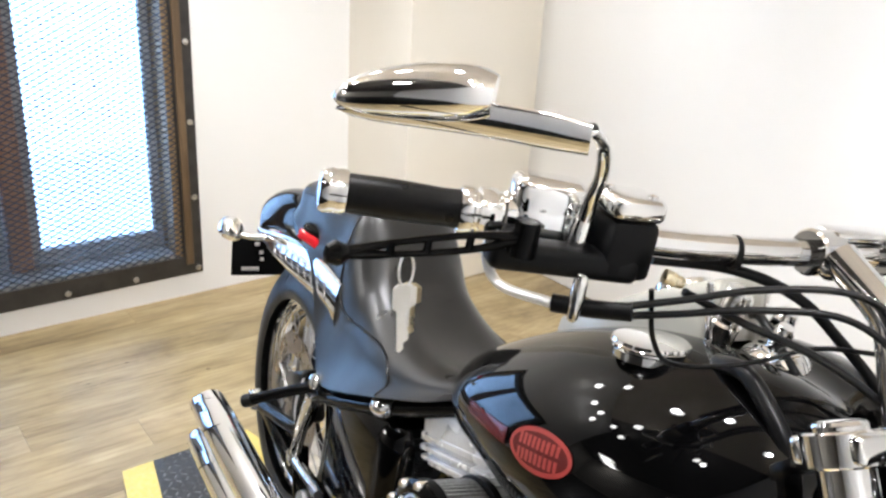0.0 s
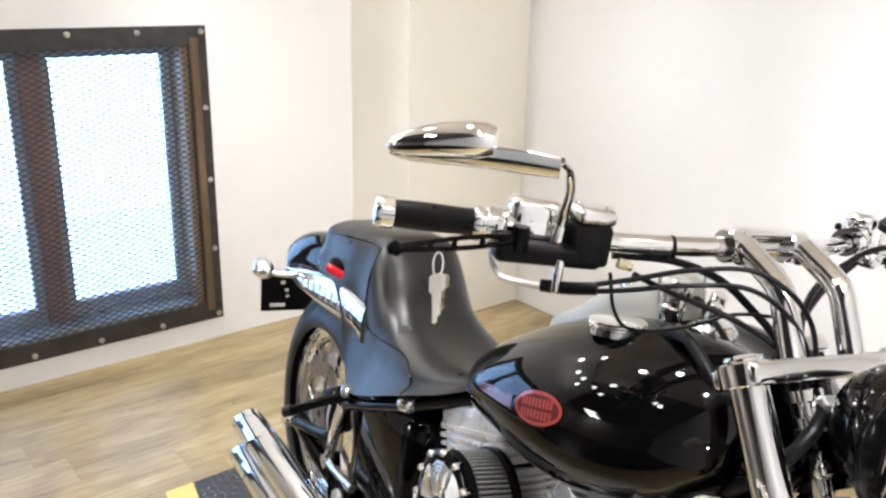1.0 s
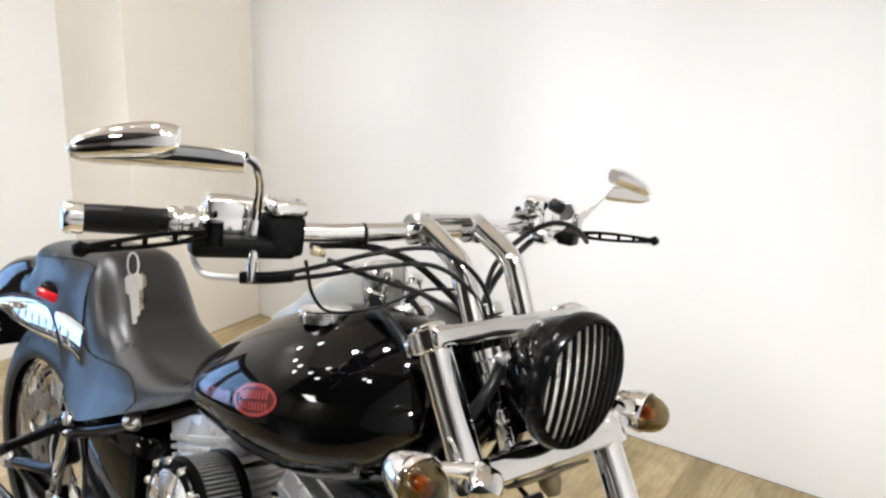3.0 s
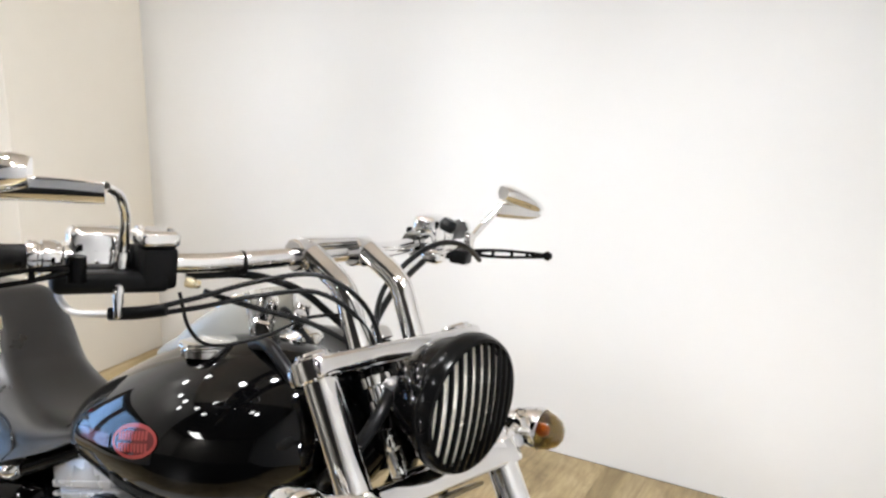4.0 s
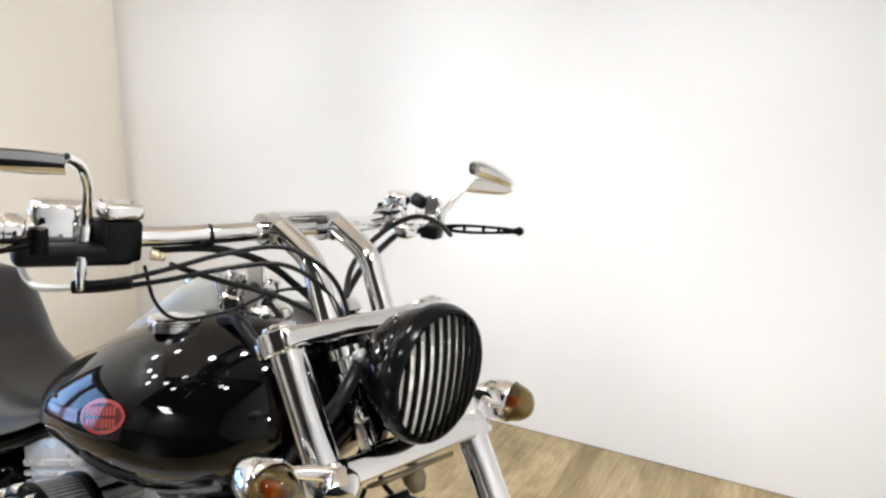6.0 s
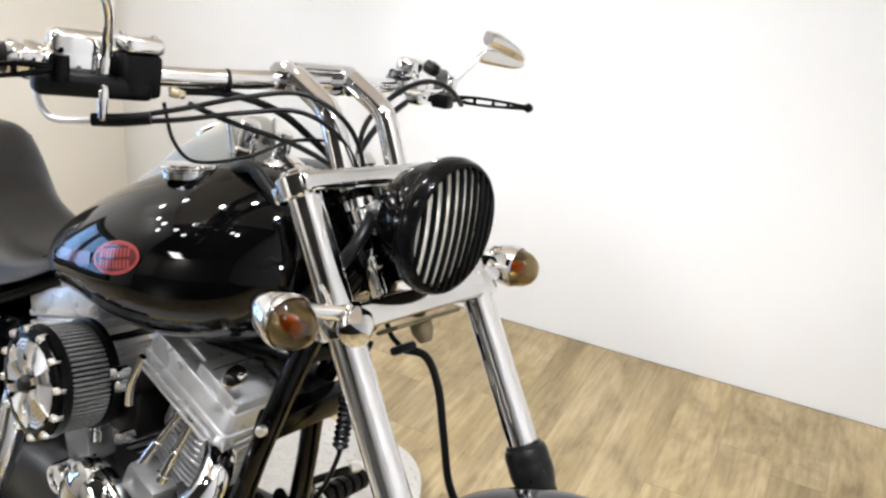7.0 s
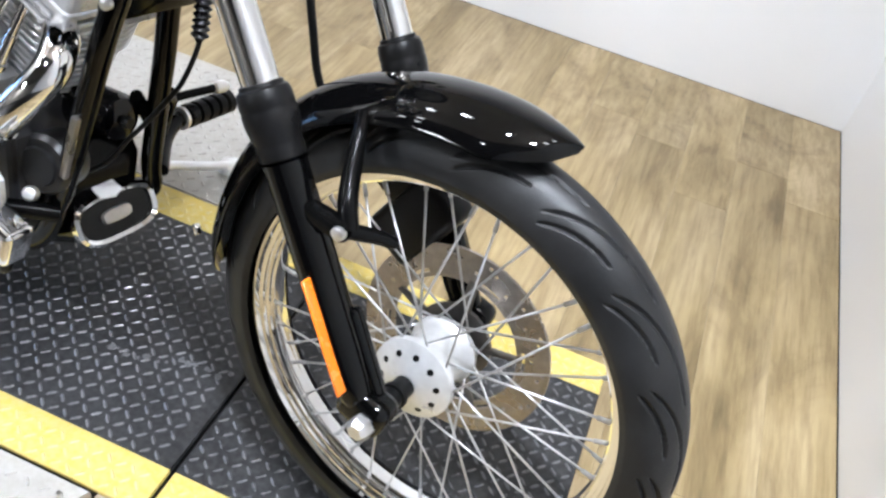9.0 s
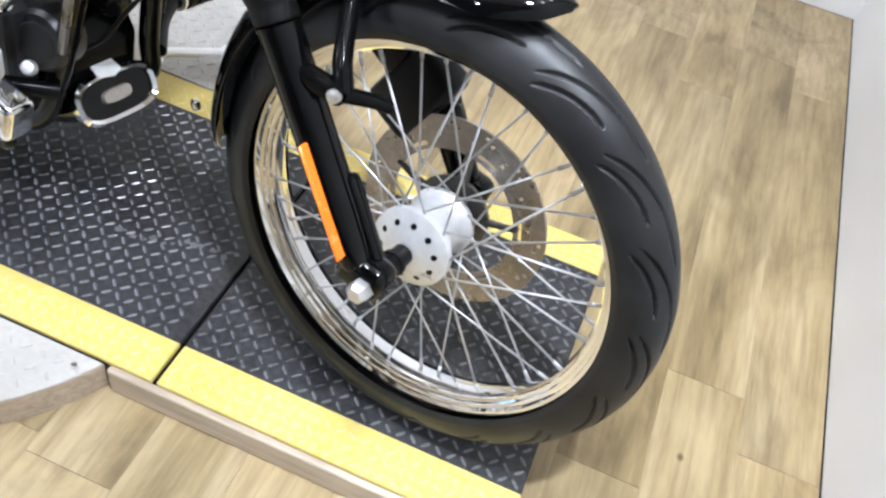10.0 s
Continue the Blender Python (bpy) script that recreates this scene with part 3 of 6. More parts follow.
zt = -0.002 - FLOOR
cut = lambda x: TAPER * max(0.0, (TX - x) / (TX - PX0))
lug_field("mat_tread", PX0, JX - 0.006, PY0 + YS, PY1 - YS, zt, LUG, lift, clip=lambda x, y: PY0 + YS + cut(x) + 0.01 < y < PY1 - YS - cut(x) - 0.01 or x > TX)
lug_field("mat_tread", JX + 0.006, PX1, PY0 + YS, PY1 - YS, zt, LUG, lift)
for x0, x1 in ((TX, JX - 0.006), (JX + 0.006, PX1)):
    lug_field("border_tread", x0, x1, PY0, PY0 + YS, zt, YEL_LUG, lift, high=0.0022)
    lug_field("border_tread", x0, x1, PY1 - YS, PY1, zt, YEL_LUG, lift, high=0.0022)


def wing(name, outline, label):
    th = empty(name, at(0, 0, FLOOR))
    tagged(th, label, "side plate", "side plates of the lift")
    part("skirt", prism(bmesh.new(), outline, 0.058, at(0, 0, 0.001)), RAMPWOOD, th, "pale wood edge", smooth=False)
    xs, ys = [p[0] for p in outline], [p[1] for p in outline]
    cx, cy = sum(xs) / len(xs), sum(ys) / len(ys)
    inner = [(cx + (x - cx) * 0.996, cy + (y - cy) * 0.992) for x, y in outline]
    part("plate", prism(bmesh.new(), inner, 0.004, at(0, 0, 0.0592)), TREAD, th, "grey tread plate", smooth=False)

    def inside(x, y):
        c = False
        n = len(inner)
        for k in range(n):
            (x1, y1), (x2, y2) = inner[k], inner[(k + 1) % n]
            if (y1 > y) != (y2 > y) and x < (x2 - x1) * (y - y1) / (y2 - y1) + x1:
                c = not c
        return c

    lug_field("plate_tread", min(xs), max(xs), min(ys), max(ys), 0.0634, TREAD, th, 0.030, lambda x, y: inside(x, y) and inside(x + 0.012, y) and inside(x, y - 0.012) and inside(x, y + 0.012))
    return th


arc = [(-0.82 + 0.45 * math.cos(radians(a)), -0.45 * math.sin(radians(a))) for a in range(26, 91, 4)]
w1 = wing("side_plate", [(-1.75, -0.197), (-1.75, -0.45)] + arc[::-1], "grey aluminium tread side plate with rounded wood-edged corner")
for p in ((-0.452, -0.222), (-0.80, -0.222), (-1.2, -0.222)):
    part("screw", bolt(bmesh.new(), (p[0], p[1], 0.0635), (0, 0, 1), 0.006, 0.002), STEEL, w1)
arc = [(-0.80 + 0.20 * math.cos(radians(a)), 0.70 + 0.25 * math.sin(radians(a))) for a in range(0, 91, 9)]
wing("side_plate", [(-1.75, 0.472), (-0.60, 0.472)] + arc + [(-1.75, 0.95)], "grey aluminium tread side plate under the side stand")

# scuffs on the mat by its joint
rng = random.Random(11)
for k in range(16):
    cx, cy = -0.56 + 0.016 * k + rng.uniform(-0.006, 0.006), 0.045 + 0.0035 * k + rng.uniform(-0.010, 0.010)
    r = rng.uniform(0.003, 0.009)
    out = [(cx + r * rng.uniform(0.6, 1.2) * math.cos(2 * math.pi * j / 9), cy + r * rng.uniform(0.5, 1.0) * math.sin(2 * math.pi * j / 9)) for j in range(9)]
    if abs(cx - JX) > 0.014:
        part("scuff_mark", prism(bmesh.new(), out, 0.0007, at(0, 0, -0.0006 - FLOOR)), SCUFF, lift, "pale grey scuff", smooth=False)

# ---- the motorcycle: its own axes, x ahead, y to its left, z up from the ground, front axle over x = 0 ----
BIKE_TURN = Matrix.Rotation(radians(-11.78), 4, "Z") @ Matrix.Rotation(radians(-8.0), 4, "X")
BIKE = Matrix.Translation(V(0, 0, 0.342) - BIKE_TURN @ V(0, 0, 0.345)) @ BIKE_TURN
bike = empty("motorcycle", BIKE)
tagged(bike, "glossy black chromed cruiser motorcycle leaning on its side stand", "motorcycle")
R_AX = 0.345
# the bars are turned a little: frame, engine, tank and tail stand off the fork by less than two degrees
CHASSIS = Matrix.Translation((-0.42, 0, 0)) @ Matrix.Rotation(radians(1.6), 4, "Z") @ Matrix.Translation((0.42, 0, 0))
RAKE = Vector((-0.549, 0, 0.836))


def tube_at(z, y=0.0):
    """A point on the fork tubes' line at height z."""
    return V(-0.116 - 0.657 * (z - 0.5), y, z)


SPIN = Matrix.Rotation(radians(90), 4, "X")     # turns z to the wheel's axle


# -- wheels --
def tyre_mesh(R, rb, half, tread, seg, n):
    """Tyre with cut curved grooves: rings round the wheel, profile across."""
    prof = []
    for k in range(n + 1):
        a = -1 + 2 * k / n
        th = a * 1.72
        y = half * math.sin(max(-1.57, min(1.57, th))) * (1 if abs(th) < 1.57 else 1 - 0.45 * (abs(th) - 1.57))
        depth = (R - rb) * (1 - math.cos(th)) / (1 - math.cos(1.72))
        prof.append((R - depth, y, a, math.cos(th), math.sin(th)))
    arc = half * 1.72
    vs, fs = [], []
    per = 17
    step = 2 * math.pi / per
    for i in range(seg):
        ph = 2 * math.pi * i / seg
        for r, y, a, nr, ny in prof:
            g = 0.0
            if tread and abs(a) < 0.80:
                side = 1 if a >= 0 else -1
                q = abs(a)
                # long grooves that sweep from the crown to the shoulder, and short ones between
                for off, lng, q0, q1, pw in ((0.0, 1.35, 0.14, 0.62, 2.8), (0.50, 0.80, 0.44, 0.74, 2.2)):
                    for back in (0, 1):
                        s = (((ph + side * 0.25 * step) / step + off) % 1.0 + back) / lng
                        if s < 1.0:
                            qc = q0 + (q1 - q0) * s ** pw
                            g = max(g, min(1, s * 9, (1 - s) * 9) - abs(q - qc) * arc / 0.0021)
            cutd = 0.0055 * min(1, g * 4.0) if g > 0 else 0
            rr, y = r - cutd * nr, y - cutd * ny
            vs.append((rr * math.cos(ph), y, rr * math.sin(ph)))
    m = len(prof)
    for i in range(seg):
        j = (i + 1) % seg
        for k in range(m - 1):
            fs.append((i * m + k, i * m + k + 1, j * m + k + 1, j * m + k))
    return vs, fs


def wheel(name, centre, R, rim_r, half, n_spoke, disc_side, label):
    """Rim with tyre, hub, laced spokes and drilled disc."""
    rw = 0.032 if half < 0.06 else 0.055
    lip = [(rim_r, rw), (rim_r - 0.004, rw + 0.0022), (rim_r - 0.009, rw + 0.001), (rim_r - 0.0105, rw - 0.005), (rim_r - 0.010, rw - 0.0065), (rim_r - 0.0155, rw - 0.008), (rim_r - 0.016, rw - 0.0125),
           (rim_r - 0.015, rw - 0.0135), (rim_r - 0.021, rw - 0.015), (rim_r - 0.0215, rw - 0.019), (rim_r - 0.025, rw - 0.021), (rim_r - 0.027, 0.004)]
    seat_ = [(rim_r + 0.001, -rw + 0.004), (rim_r - 0.006, -rw + 0.008), (rim_r - 0.018, -rw + 0.020), (rim_r - 0.022, 0.0), (rim_r - 0.018, rw - 0.020), (rim_r - 0.006, rw - 0.008), (rim_r + 0.001, rw - 0.004)]
    prof = lip + [(r, -h) for r, h in lip[::-1]] + seat_
    rim = part(name, lathe(bmesh.new(), prof, SPIN, 128, close=True), CHROME, bike, label, angle=28)
    rim.matrix_basis = BASE @ Matrix.Translation(centre)
    vs, fs = tyre_mesh(R, rim_r - 0.004, half, True, *((1400, 120) if half < 0.06 else (300, 40)))
    ty = fast_part("tyre", vs, fs, TYRE, rim, "black road tyre with curved tread grooves", smooth=True)
    hw = 0.040
    bm = bmesh.new()
    lathe(bm, [(0.012, -0.062), (0.024, -0.062), (0.027, -0.058), (0.037, -0.053), (0.047, -hw - 0.005), (0.050, -hw - 0.001), (0.050, -hw + 0.006), (0.045, -hw + 0.010), (0.042, -hw + 0.018), (0.040, -0.010),
               (0.040, 0.010), (0.042, hw - 0.018), (0.050, hw - 0.010), (0.058, hw - 0.006), (0.058, hw + 0.004), (0.034, 0.055), (0.012, 0.058)], SPIN, 48)
    part("hub", bm, HUBALU, rim, "polished aluminium hub")
    bm = bmesh.new()
    for k in range(10):
        a = 2 * math.pi * (k + 0.5) / 10
        for s in (-1, 1):
            lathe(bm, [(0, 0.0012), (0.0042, 0.0012), (0.0047, 0)], along((0.041 * math.cos(a), s * (hw + 0.0114), 0.041 * math.sin(a)), (0.45 * math.cos(a), s, 0.45 * math.sin(a))), 10)
    part("flange_drilling", bm, DARK, rim, "dark flange drillings")["kind"] = "stuff"
    # spokes: two lacing directions from each flange
    kinds = []
    for s in (-1, 1):
        for d in (-1, 1):
            bm = bmesh.new()
            p0 = V(0.044, s * (hw - 0.001 + 0.003 * d), 0)
            a = radians(d * 62)
            b = radians(d * 9)
            q = V((rim_r - 0.026) * math.cos(a * 0.86), s * 0.010, (rim_r - 0.026) * math.sin(a * 0.86))
            tube(bm, [p0, p0.lerp(q, 0.5), q], 0.0017, 6)
            e = q + (q - p0).normalized() * -0.016
            tube(bm, [e, q], 0.0030, 6)
            bm.normal_update()
            me = bpy.data.meshes.new("spoke")
            for f in bm.faces:
                f.smooth = True
            bm.to_mesh(me)
            bm.free()
            me.materials.append(SPOKE)
            kinds.append(me)
    per = n_spoke // 4
    for i, me in enumerate(kinds):
        for k in range(per):
            o = new("spoke", me)
            o.parent = rim
            o.rotation_euler = (0, 2 * math.pi * k / per + (i % 2) * 0.10 + (i // 2) * math.pi / per, 0)
    # drilled disc: polar plates with openings left out
    bm = bmesh.new()
    na, r0, nr, dr = 150, 0.098, 8, 0.006
    dy = disc_side * 0.066
    grid = {}
    for side in (0, 1):
        for i in range(na):
            for j in range(nr + 1):
                a = 2 * math.pi * i / na
                r = r0 + j * dr
                grid[side, i, j] = bm.verts.new((r * math.cos(a), dy + (side - 0.5) * 0.005, r * math.sin(a)))
    gone = set()
    for i in range(na):
        c = i % 10
        for j in range(nr):
            if (c == 2 and j == 5) or (c == 7 and j == 3) or (c == 4 and j == 6):
                gone.add((i, j))
            if i % 25 in (3, 4, 5, 6, 7, 8, 9) and j == 1:
                gone.add((i, j))
    for i in range(na):
        i2 = (i + 1) % na
        for j in range(nr):
            if (i, j) in gone:
                for p, q, nb in (((i, j), (i2, j), (i, j - 1)), ((i, j + 1), (i2, j + 1), (i, j + 1)), ((i, j), (i, j + 1), ((i - 1) % na, j)), ((i2, j), (i2, j + 1), (i2, j))):
                    if nb not in gone:
                        bm.faces.new((grid[0, p[0], p[1]], grid[0, q[0], q[1]], grid[1, q[0], q[1]], grid[1, p[0], p[1]]))
                continue
            bm.faces.new((grid[0, i, j], grid[0, i2, j], grid[0, i2, j + 1], grid[0, i, j + 1]))
            bm.faces.new((grid[1, i, j], grid[1, i, j + 1], grid[1, i2, j + 1], grid[1, i2, j]))
        for j in (0, nr):
            bm.faces.new((grid[0, i, j], grid[0, i2, j], grid[1, i2, j], grid[1, i, j]))
    me_ob = part("brake_disc", bm, BRAKE, rim, "drilled steel brake disc", smooth=False)
    bm = bmesh.new()
    for k in range(5):
        a = 2 * math.pi * k / 5 + 0.3
        c, s = math.cos(a), math.sin(a)
        tube(bm, [(0.03 * c, dy - disc_side * 0.002, 0.03 * s), (0.105 * c, dy - disc_side * 0.002, 0.105 * s)], [0.012, 0.007], 8, flat=0.3)
    lathe(bm, [(0.058, dy * -1 - 0.003), (0.058, dy * -1 + 0.003), (0.03, dy * -1 + 0.006), (0.012, dy * -1 + 0.006), (0.012, dy * -1 - 0.006), (0.03, dy * -1 - 0.006)], SPIN, 30, close=True)
    part("disc_carrier", bm, DULL, rim, "dull steel disc carrier")
    return rim


wheel("front_wheel", (0, 0, R_AX), 0.345, 0.282, 0.047, 40, 1, "laced chrome front wheel rim")
BASE = CHASSIS
wheel("rear_wheel", (-1.72, 0, 0.325), 0.325, 0.225, 0.078, 40, -1, "laced chrome rear wheel rim")
BASE = Matrix.Identity(4)


# -- front fork --
for s in (-1, 1):
    y = 0.134 * s
    fork = part("fork_tube", tube(bmesh.new(), [tube_at(0.66, y), tube_at(0.80, y), tube_at(1.026, y)], 0.0215, 28), CHROME, bike, "chrome fork tube")
    bm = bmesh.new()
    d = RAKE
    foot = tube_at(0.378, y)
    lathe(bm, [(0, -0.03), (0.018, -0.028), (0.023, -0.015), (0.0245, 0.01), (0.0255, 0.05), (0.0255, 0.270), (0.027, 0.278)], along(foot, d), 28)
    box(bm, (0.070, 0.046, 0.052), at(-0.012, y - 0.004 * s, R_AX + 0.006, 0, 10, 0), 0.015, 3)
    box(bm, (0.030, 0.022, 0.120), Matrix.Translation((-0.040, y - 0.012 * s, R_AX + 0.070)) @ Matrix.Rotation(radians(-33.3), 4, "Y"), 0.009, 3)
    part("slider", bm, PAINT, bike, "gloss black fork slider")
    bm = bmesh.new()
    lathe(bm, [(0.0250, -0.074), (0.0268, -0.072), (0.0272, -0.062), (0.0264, -0.057), (0.0270, -0.053), (0.0288, -0.046), (0.0306, -0.036), (0.0312, -0.030), (0.0312, -0.020), (0.0302, -0.017), (0.0310, -0.014), (0.0306, -0.003), (0.0285, 0.004), (0.0252, 0.006), (0.0245, 0.010), (0.0220, 0.011)], along(tube_at(0.674, y), d), 32)
    part("dust_boot", bm, RUBBER, bike, "black rubber dust boot")
# axle
bm = bmesh.new()
tube(bm, [(0, -0.165, R_AX), (0, 0.15, R_AX)], 0.0095, 14)
lathe(bm, [(0, 0.014), (0.010, 0.014), (0.014, 0.010), (0.0155, 0.002), (0.0155, -0.008), (0.012, -0.010)], along((0, -0.158, R_AX), (0, -1, 0)), 6)
part("front_axle", bm, ALU, bike, "bright axle and nut")
bm = bmesh.new()
lathe(bm, [(0.0150, 0), (0.0150, 0.020), (0.0185, 0.021), (0.0185, 0.027), (0.0150, 0.028), (0.0150, 0.052), (0.010, 0.052)], along((0, -0.062, R_AX), (0, -1, 0)), 20)
part("axle_spacer", bm, DARK, bike, "dark axle spacer")
# reflector on the slider
bm = bmesh.new()
p0, p1 = V(-0.112, -0.1605, 0.504), V(-0.032, -0.1605, 0.380)
mid = (p0 + p1) / 2
box(bm, (0.004, 0.024, (p1 - p0).length), Matrix.Translation(mid) @ (p0 - p1).to_track_quat("Z", "Y").to_matrix().to_4x4() @ Matrix.Rotation(radians(90), 4, "Z"), 0.0015, 1)
part("side_reflector", bm, ORANGE, bike, "orange plastic side reflector")

# -- front fender: an arched blade that narrows to a point ahead --
rings = []
for i in range(49):
    ph = radians(77 + (186 - 77) * i / 48)
    u = i / 48
    w = 0.068 * min(1, math.sqrt(max(0.0, u * 9 + 0.01)))
    w *= 1 if u < 0.9 else math.sqrt(max(0.05, 1 - ((u - 0.9) / 0.1) ** 2 * 0.75))
    rc = 0.387 - 0.026 * max(0, u - 0.45) / 0.55
    ring = []
    for k in range(15):
        a = -1 + k / 7
        ring.append((a * w, rc - 0.040 * (abs(a) ** 2.6) * (w / 0.068)))
    inner = [(y, r - 0.003) for y, r in ring[::-1]]
    rings.append([(r * math.cos(ph), y, R_AX + r * math.sin(ph)) for y, r in ring + inner])
part("front_fender", loft(bmesh.new(), rings), PAINT, bike, "gloss black front fender", angle=60)
for s in (-1, 1):
    bm = bmesh.new()
    ctube([(-0.088, 0.136 * s, 0.572), (-0.105, 0.124 * s, 0.600), (-0.126, 0.094 * s, 0.628), (-0.138, 0.074 * s, 0.650), (-0.146, 0.064 * s, 0.672)], [0.012, 0.012, 0.011, 0.009, 0.008], 10, 6, bm)
    ctube([(-0.088, 0.136 * s, 0.572), (-0.062, 0.110 * s, 0.566), (-0.048, 0.098 * s, 0.560)], [0.010, 0.009, 0.008], 10, 6, bm)
    box(bm, (0.062, 0.022, 0.026), at(-0.115, 0.139 * s, 0.572), 0.007, 2)
    part("fender_bracket", bm, BLACK, bike, "black fender bracket")
    bm = bmesh.new()
    bolt(bm, (-0.092, 0.149 * s, 0.573), (0, s, 0), 0.0085, 0.006)
    part("bracket_bolt", bm, ALU, bike)
part("fender_bolt", bolt(bmesh.new(), (-0.372, -0.052, 0.372), (-0.4, -1, 0), 0.009, 0.006), CHROME, bike, "chrome fender bolt")
# caliper on the left leg
bm = bmesh.new()
box(bm, (0.085, 0.055, 0.135), at(-0.110, 0.085, 0.485, 0, 28, 0), 0.014, 3)
box(bm, (0.050, 0.065, 0.055), at(-0.150, 0.085, 0.535, 0, 28, 0), 0.010, 2)
part("front_caliper", bm, DARK, bike, "black brake caliper")

# -- triple clamps --
def clamp(name, z, half, thick, depth, drop):
    c = tube_at(z)
    m = Matrix.Translation(c) @ Matrix.Rotation(radians(-33.3), 4, "Y")
    bm = bmesh.new()
    for s in (-1, 1):
        lathe(bm, [(0.0217, -thick * 0.52), (0.0280, -thick * 0.52), (0.0298, -thick * 0.45), (0.0298, thick * 0.45), (0.0280, thick * 0.52), (0.0217, thick * 0.52)], m @ Matrix.Translation((0, 0.134 * s, 0)), 30, close=True)
        box(bm, (0.018, 0.030, thick * 0.9), m @ at(-0.030, 0.134 * s, 0), 0.006, 3)
    box(bm, (depth * 0.80, 2 * half + 0.028, thick * 0.98), m @ at(drop - 0.002, 0, 0), 0.007, 3)
    return part(name, bm, CHROME, bike, "polished chrome fork clamp")


clamp("top_clamp", 1.012, 0.140, 0.026, 0.062, 0.008)
clamp("lower_clamp", 0.874, 0.140, 0.034, 0.058, 0.006)
for s in (-1, 1):
    part("fork_cap", lathe(bmesh.new(), [(0, 0.004), (0.015, 0.0035), (0.0205, 0.002), (0.022, -0.001)], along(tube_at(1.027, 0.134 * s), RAKE), 28), CHROME, bike, "chrome fork cap")
part("stem_bolt", lathe(bmesh.new(), [(0.019, -0.034), (0.019, -0.022), (0.013, -0.020), (0.013, -0.006), (0.021, -0.004), (0.021, 0.008), (0.012, 0.010), (0, 0.011)], along((-0.444, -0.040, 0.982), RAKE), 20), CHROME, bike, "chrome stack of stem nuts")
part("headlight_loom", ctube([(-0.432, -0.020, 0.985), (-0.408, -0.062, 0.962), (-0.418, -0.092, 0.915), (-0.452, -0.098, 0.872), (-0.478, -0.080, 0.845)], 0.0085, 12, 8), CABLE, bike, "black loom behind the headlight")
part("stem_cap", lathe(bmesh.new(), [(0, 0.018), (0.016, 0.016), (0.019, 0.0)], along(tube_at(1.026) + V(-0.018, 0, -0.003), RAKE), 6), CHROME, bike, "chrome stem cap")
bm = bmesh.new()
st = tube_at(0.885) + V(-0.052, 0, 0)
tube(bm, [st + RAKE * -0.01, st + RAKE * 0.145], 0.034, 24)
part("steering_neck", bm, PAINT, bike, "gloss black steering neck")

# -- headlight: bucket, lens, slatted grille --
HC = V(-0.338, -0.006, 0.986)
HM = Matrix.Translation(HC) @ Matrix.Rotation(radians(90), 4, "Y")
HR = 0.0865
bm = bmesh.new()
lathe(bm, [(0, -0.078), (0.022, -0.076), (0.048, -0.064), (0.066, -0.044), (0.076, -0.018), (0.079, 0.0), (0.079, 0.006), (0.076, 0.006), (0.074, -0.002)], HM, 56)
head = part("headlight", bm, PAINT, bike, "gloss black headlight bucket")
bm = bmesh.new()
n, k_fl = 64, 24
rings = []
for r, h in ((0.0005, 0.0250), (0.020, 0.0243), (0.040, 0.022), (0.058, 0.017), (0.0745, 0.010)):
    rings.append([HM @ V(r * math.cos(2 * math.pi * k / n), r * math.sin(2 * math.pi * k / n), h + 0.0012 * math.sin(r * math.sin(2 * math.pi * k / n) * 900)) for k in range(n)])
loft(bm, rings, cap=False)
part("lens", bm, CLEARLENS, head, "clear fluted lens", angle=70)
bm = bmesh.new()
lathe(bm, [(HR - 0.012, 0.022), (HR - 0.012, -0.002), (HR - 0.005, -0.004), (HR - 0.001, 0.000), (HR + 0.0005, 0.010), (HR - 0.001, 0.018), (HR - 0.004, 0.0245), (HR - 0.008, 0.0265)], HM, 64, close=True)
part("grille_ring", bm, BLACK, head, "gloss black grille ring")
for k in range(10):
    y = -0.0675 + 0.015 * k
    hgt = math.sqrt((HR - 0.008) ** 2 - y * y)
    rings = []
    for j in range(13):
        z = -hgt + 2 * hgt * j / 12
        dome = 0.0250 + 0.011 * (1 - (z * z + y * y) / HR ** 2)
        rings.append([HM @ V(-z, yy, h) for yy, h in ((y - 0.0023, dome - 0.0055), (y + 0.0023, dome - 0.0055), (y + 0.0023, dome - 0.001), (y + 0.0015, dome), (y - 0.0015, dome), (y - 0.0023, dome - 0.001))])
    part("grille_slat", loft(bmesh.new(), rings), BLACK, head, "black grille slat", angle=25)
for s in (-1, 1):
    bm = bmesh.new()
    box(bm, (0.020, 0.010, 0.060), at(-0.385, 0.060 * s, 0.915, 0, -30, 0), 0.003, 2)
    bolt(bm, (-0.382, 0.066 * s, 0.930), (0, s, 0), 0.010, 0.008)
    part("headlight_bracket", bm, CHROME, bike, "chrome headlight bracket")
part("headlight_foot", ctube([(-0.372, 0, 0.885), (-0.362, 0, 0.870), (-0.362, 0, 0.862)], 0.018, 12, 4), CHROME, bike, "chrome headlight foot")


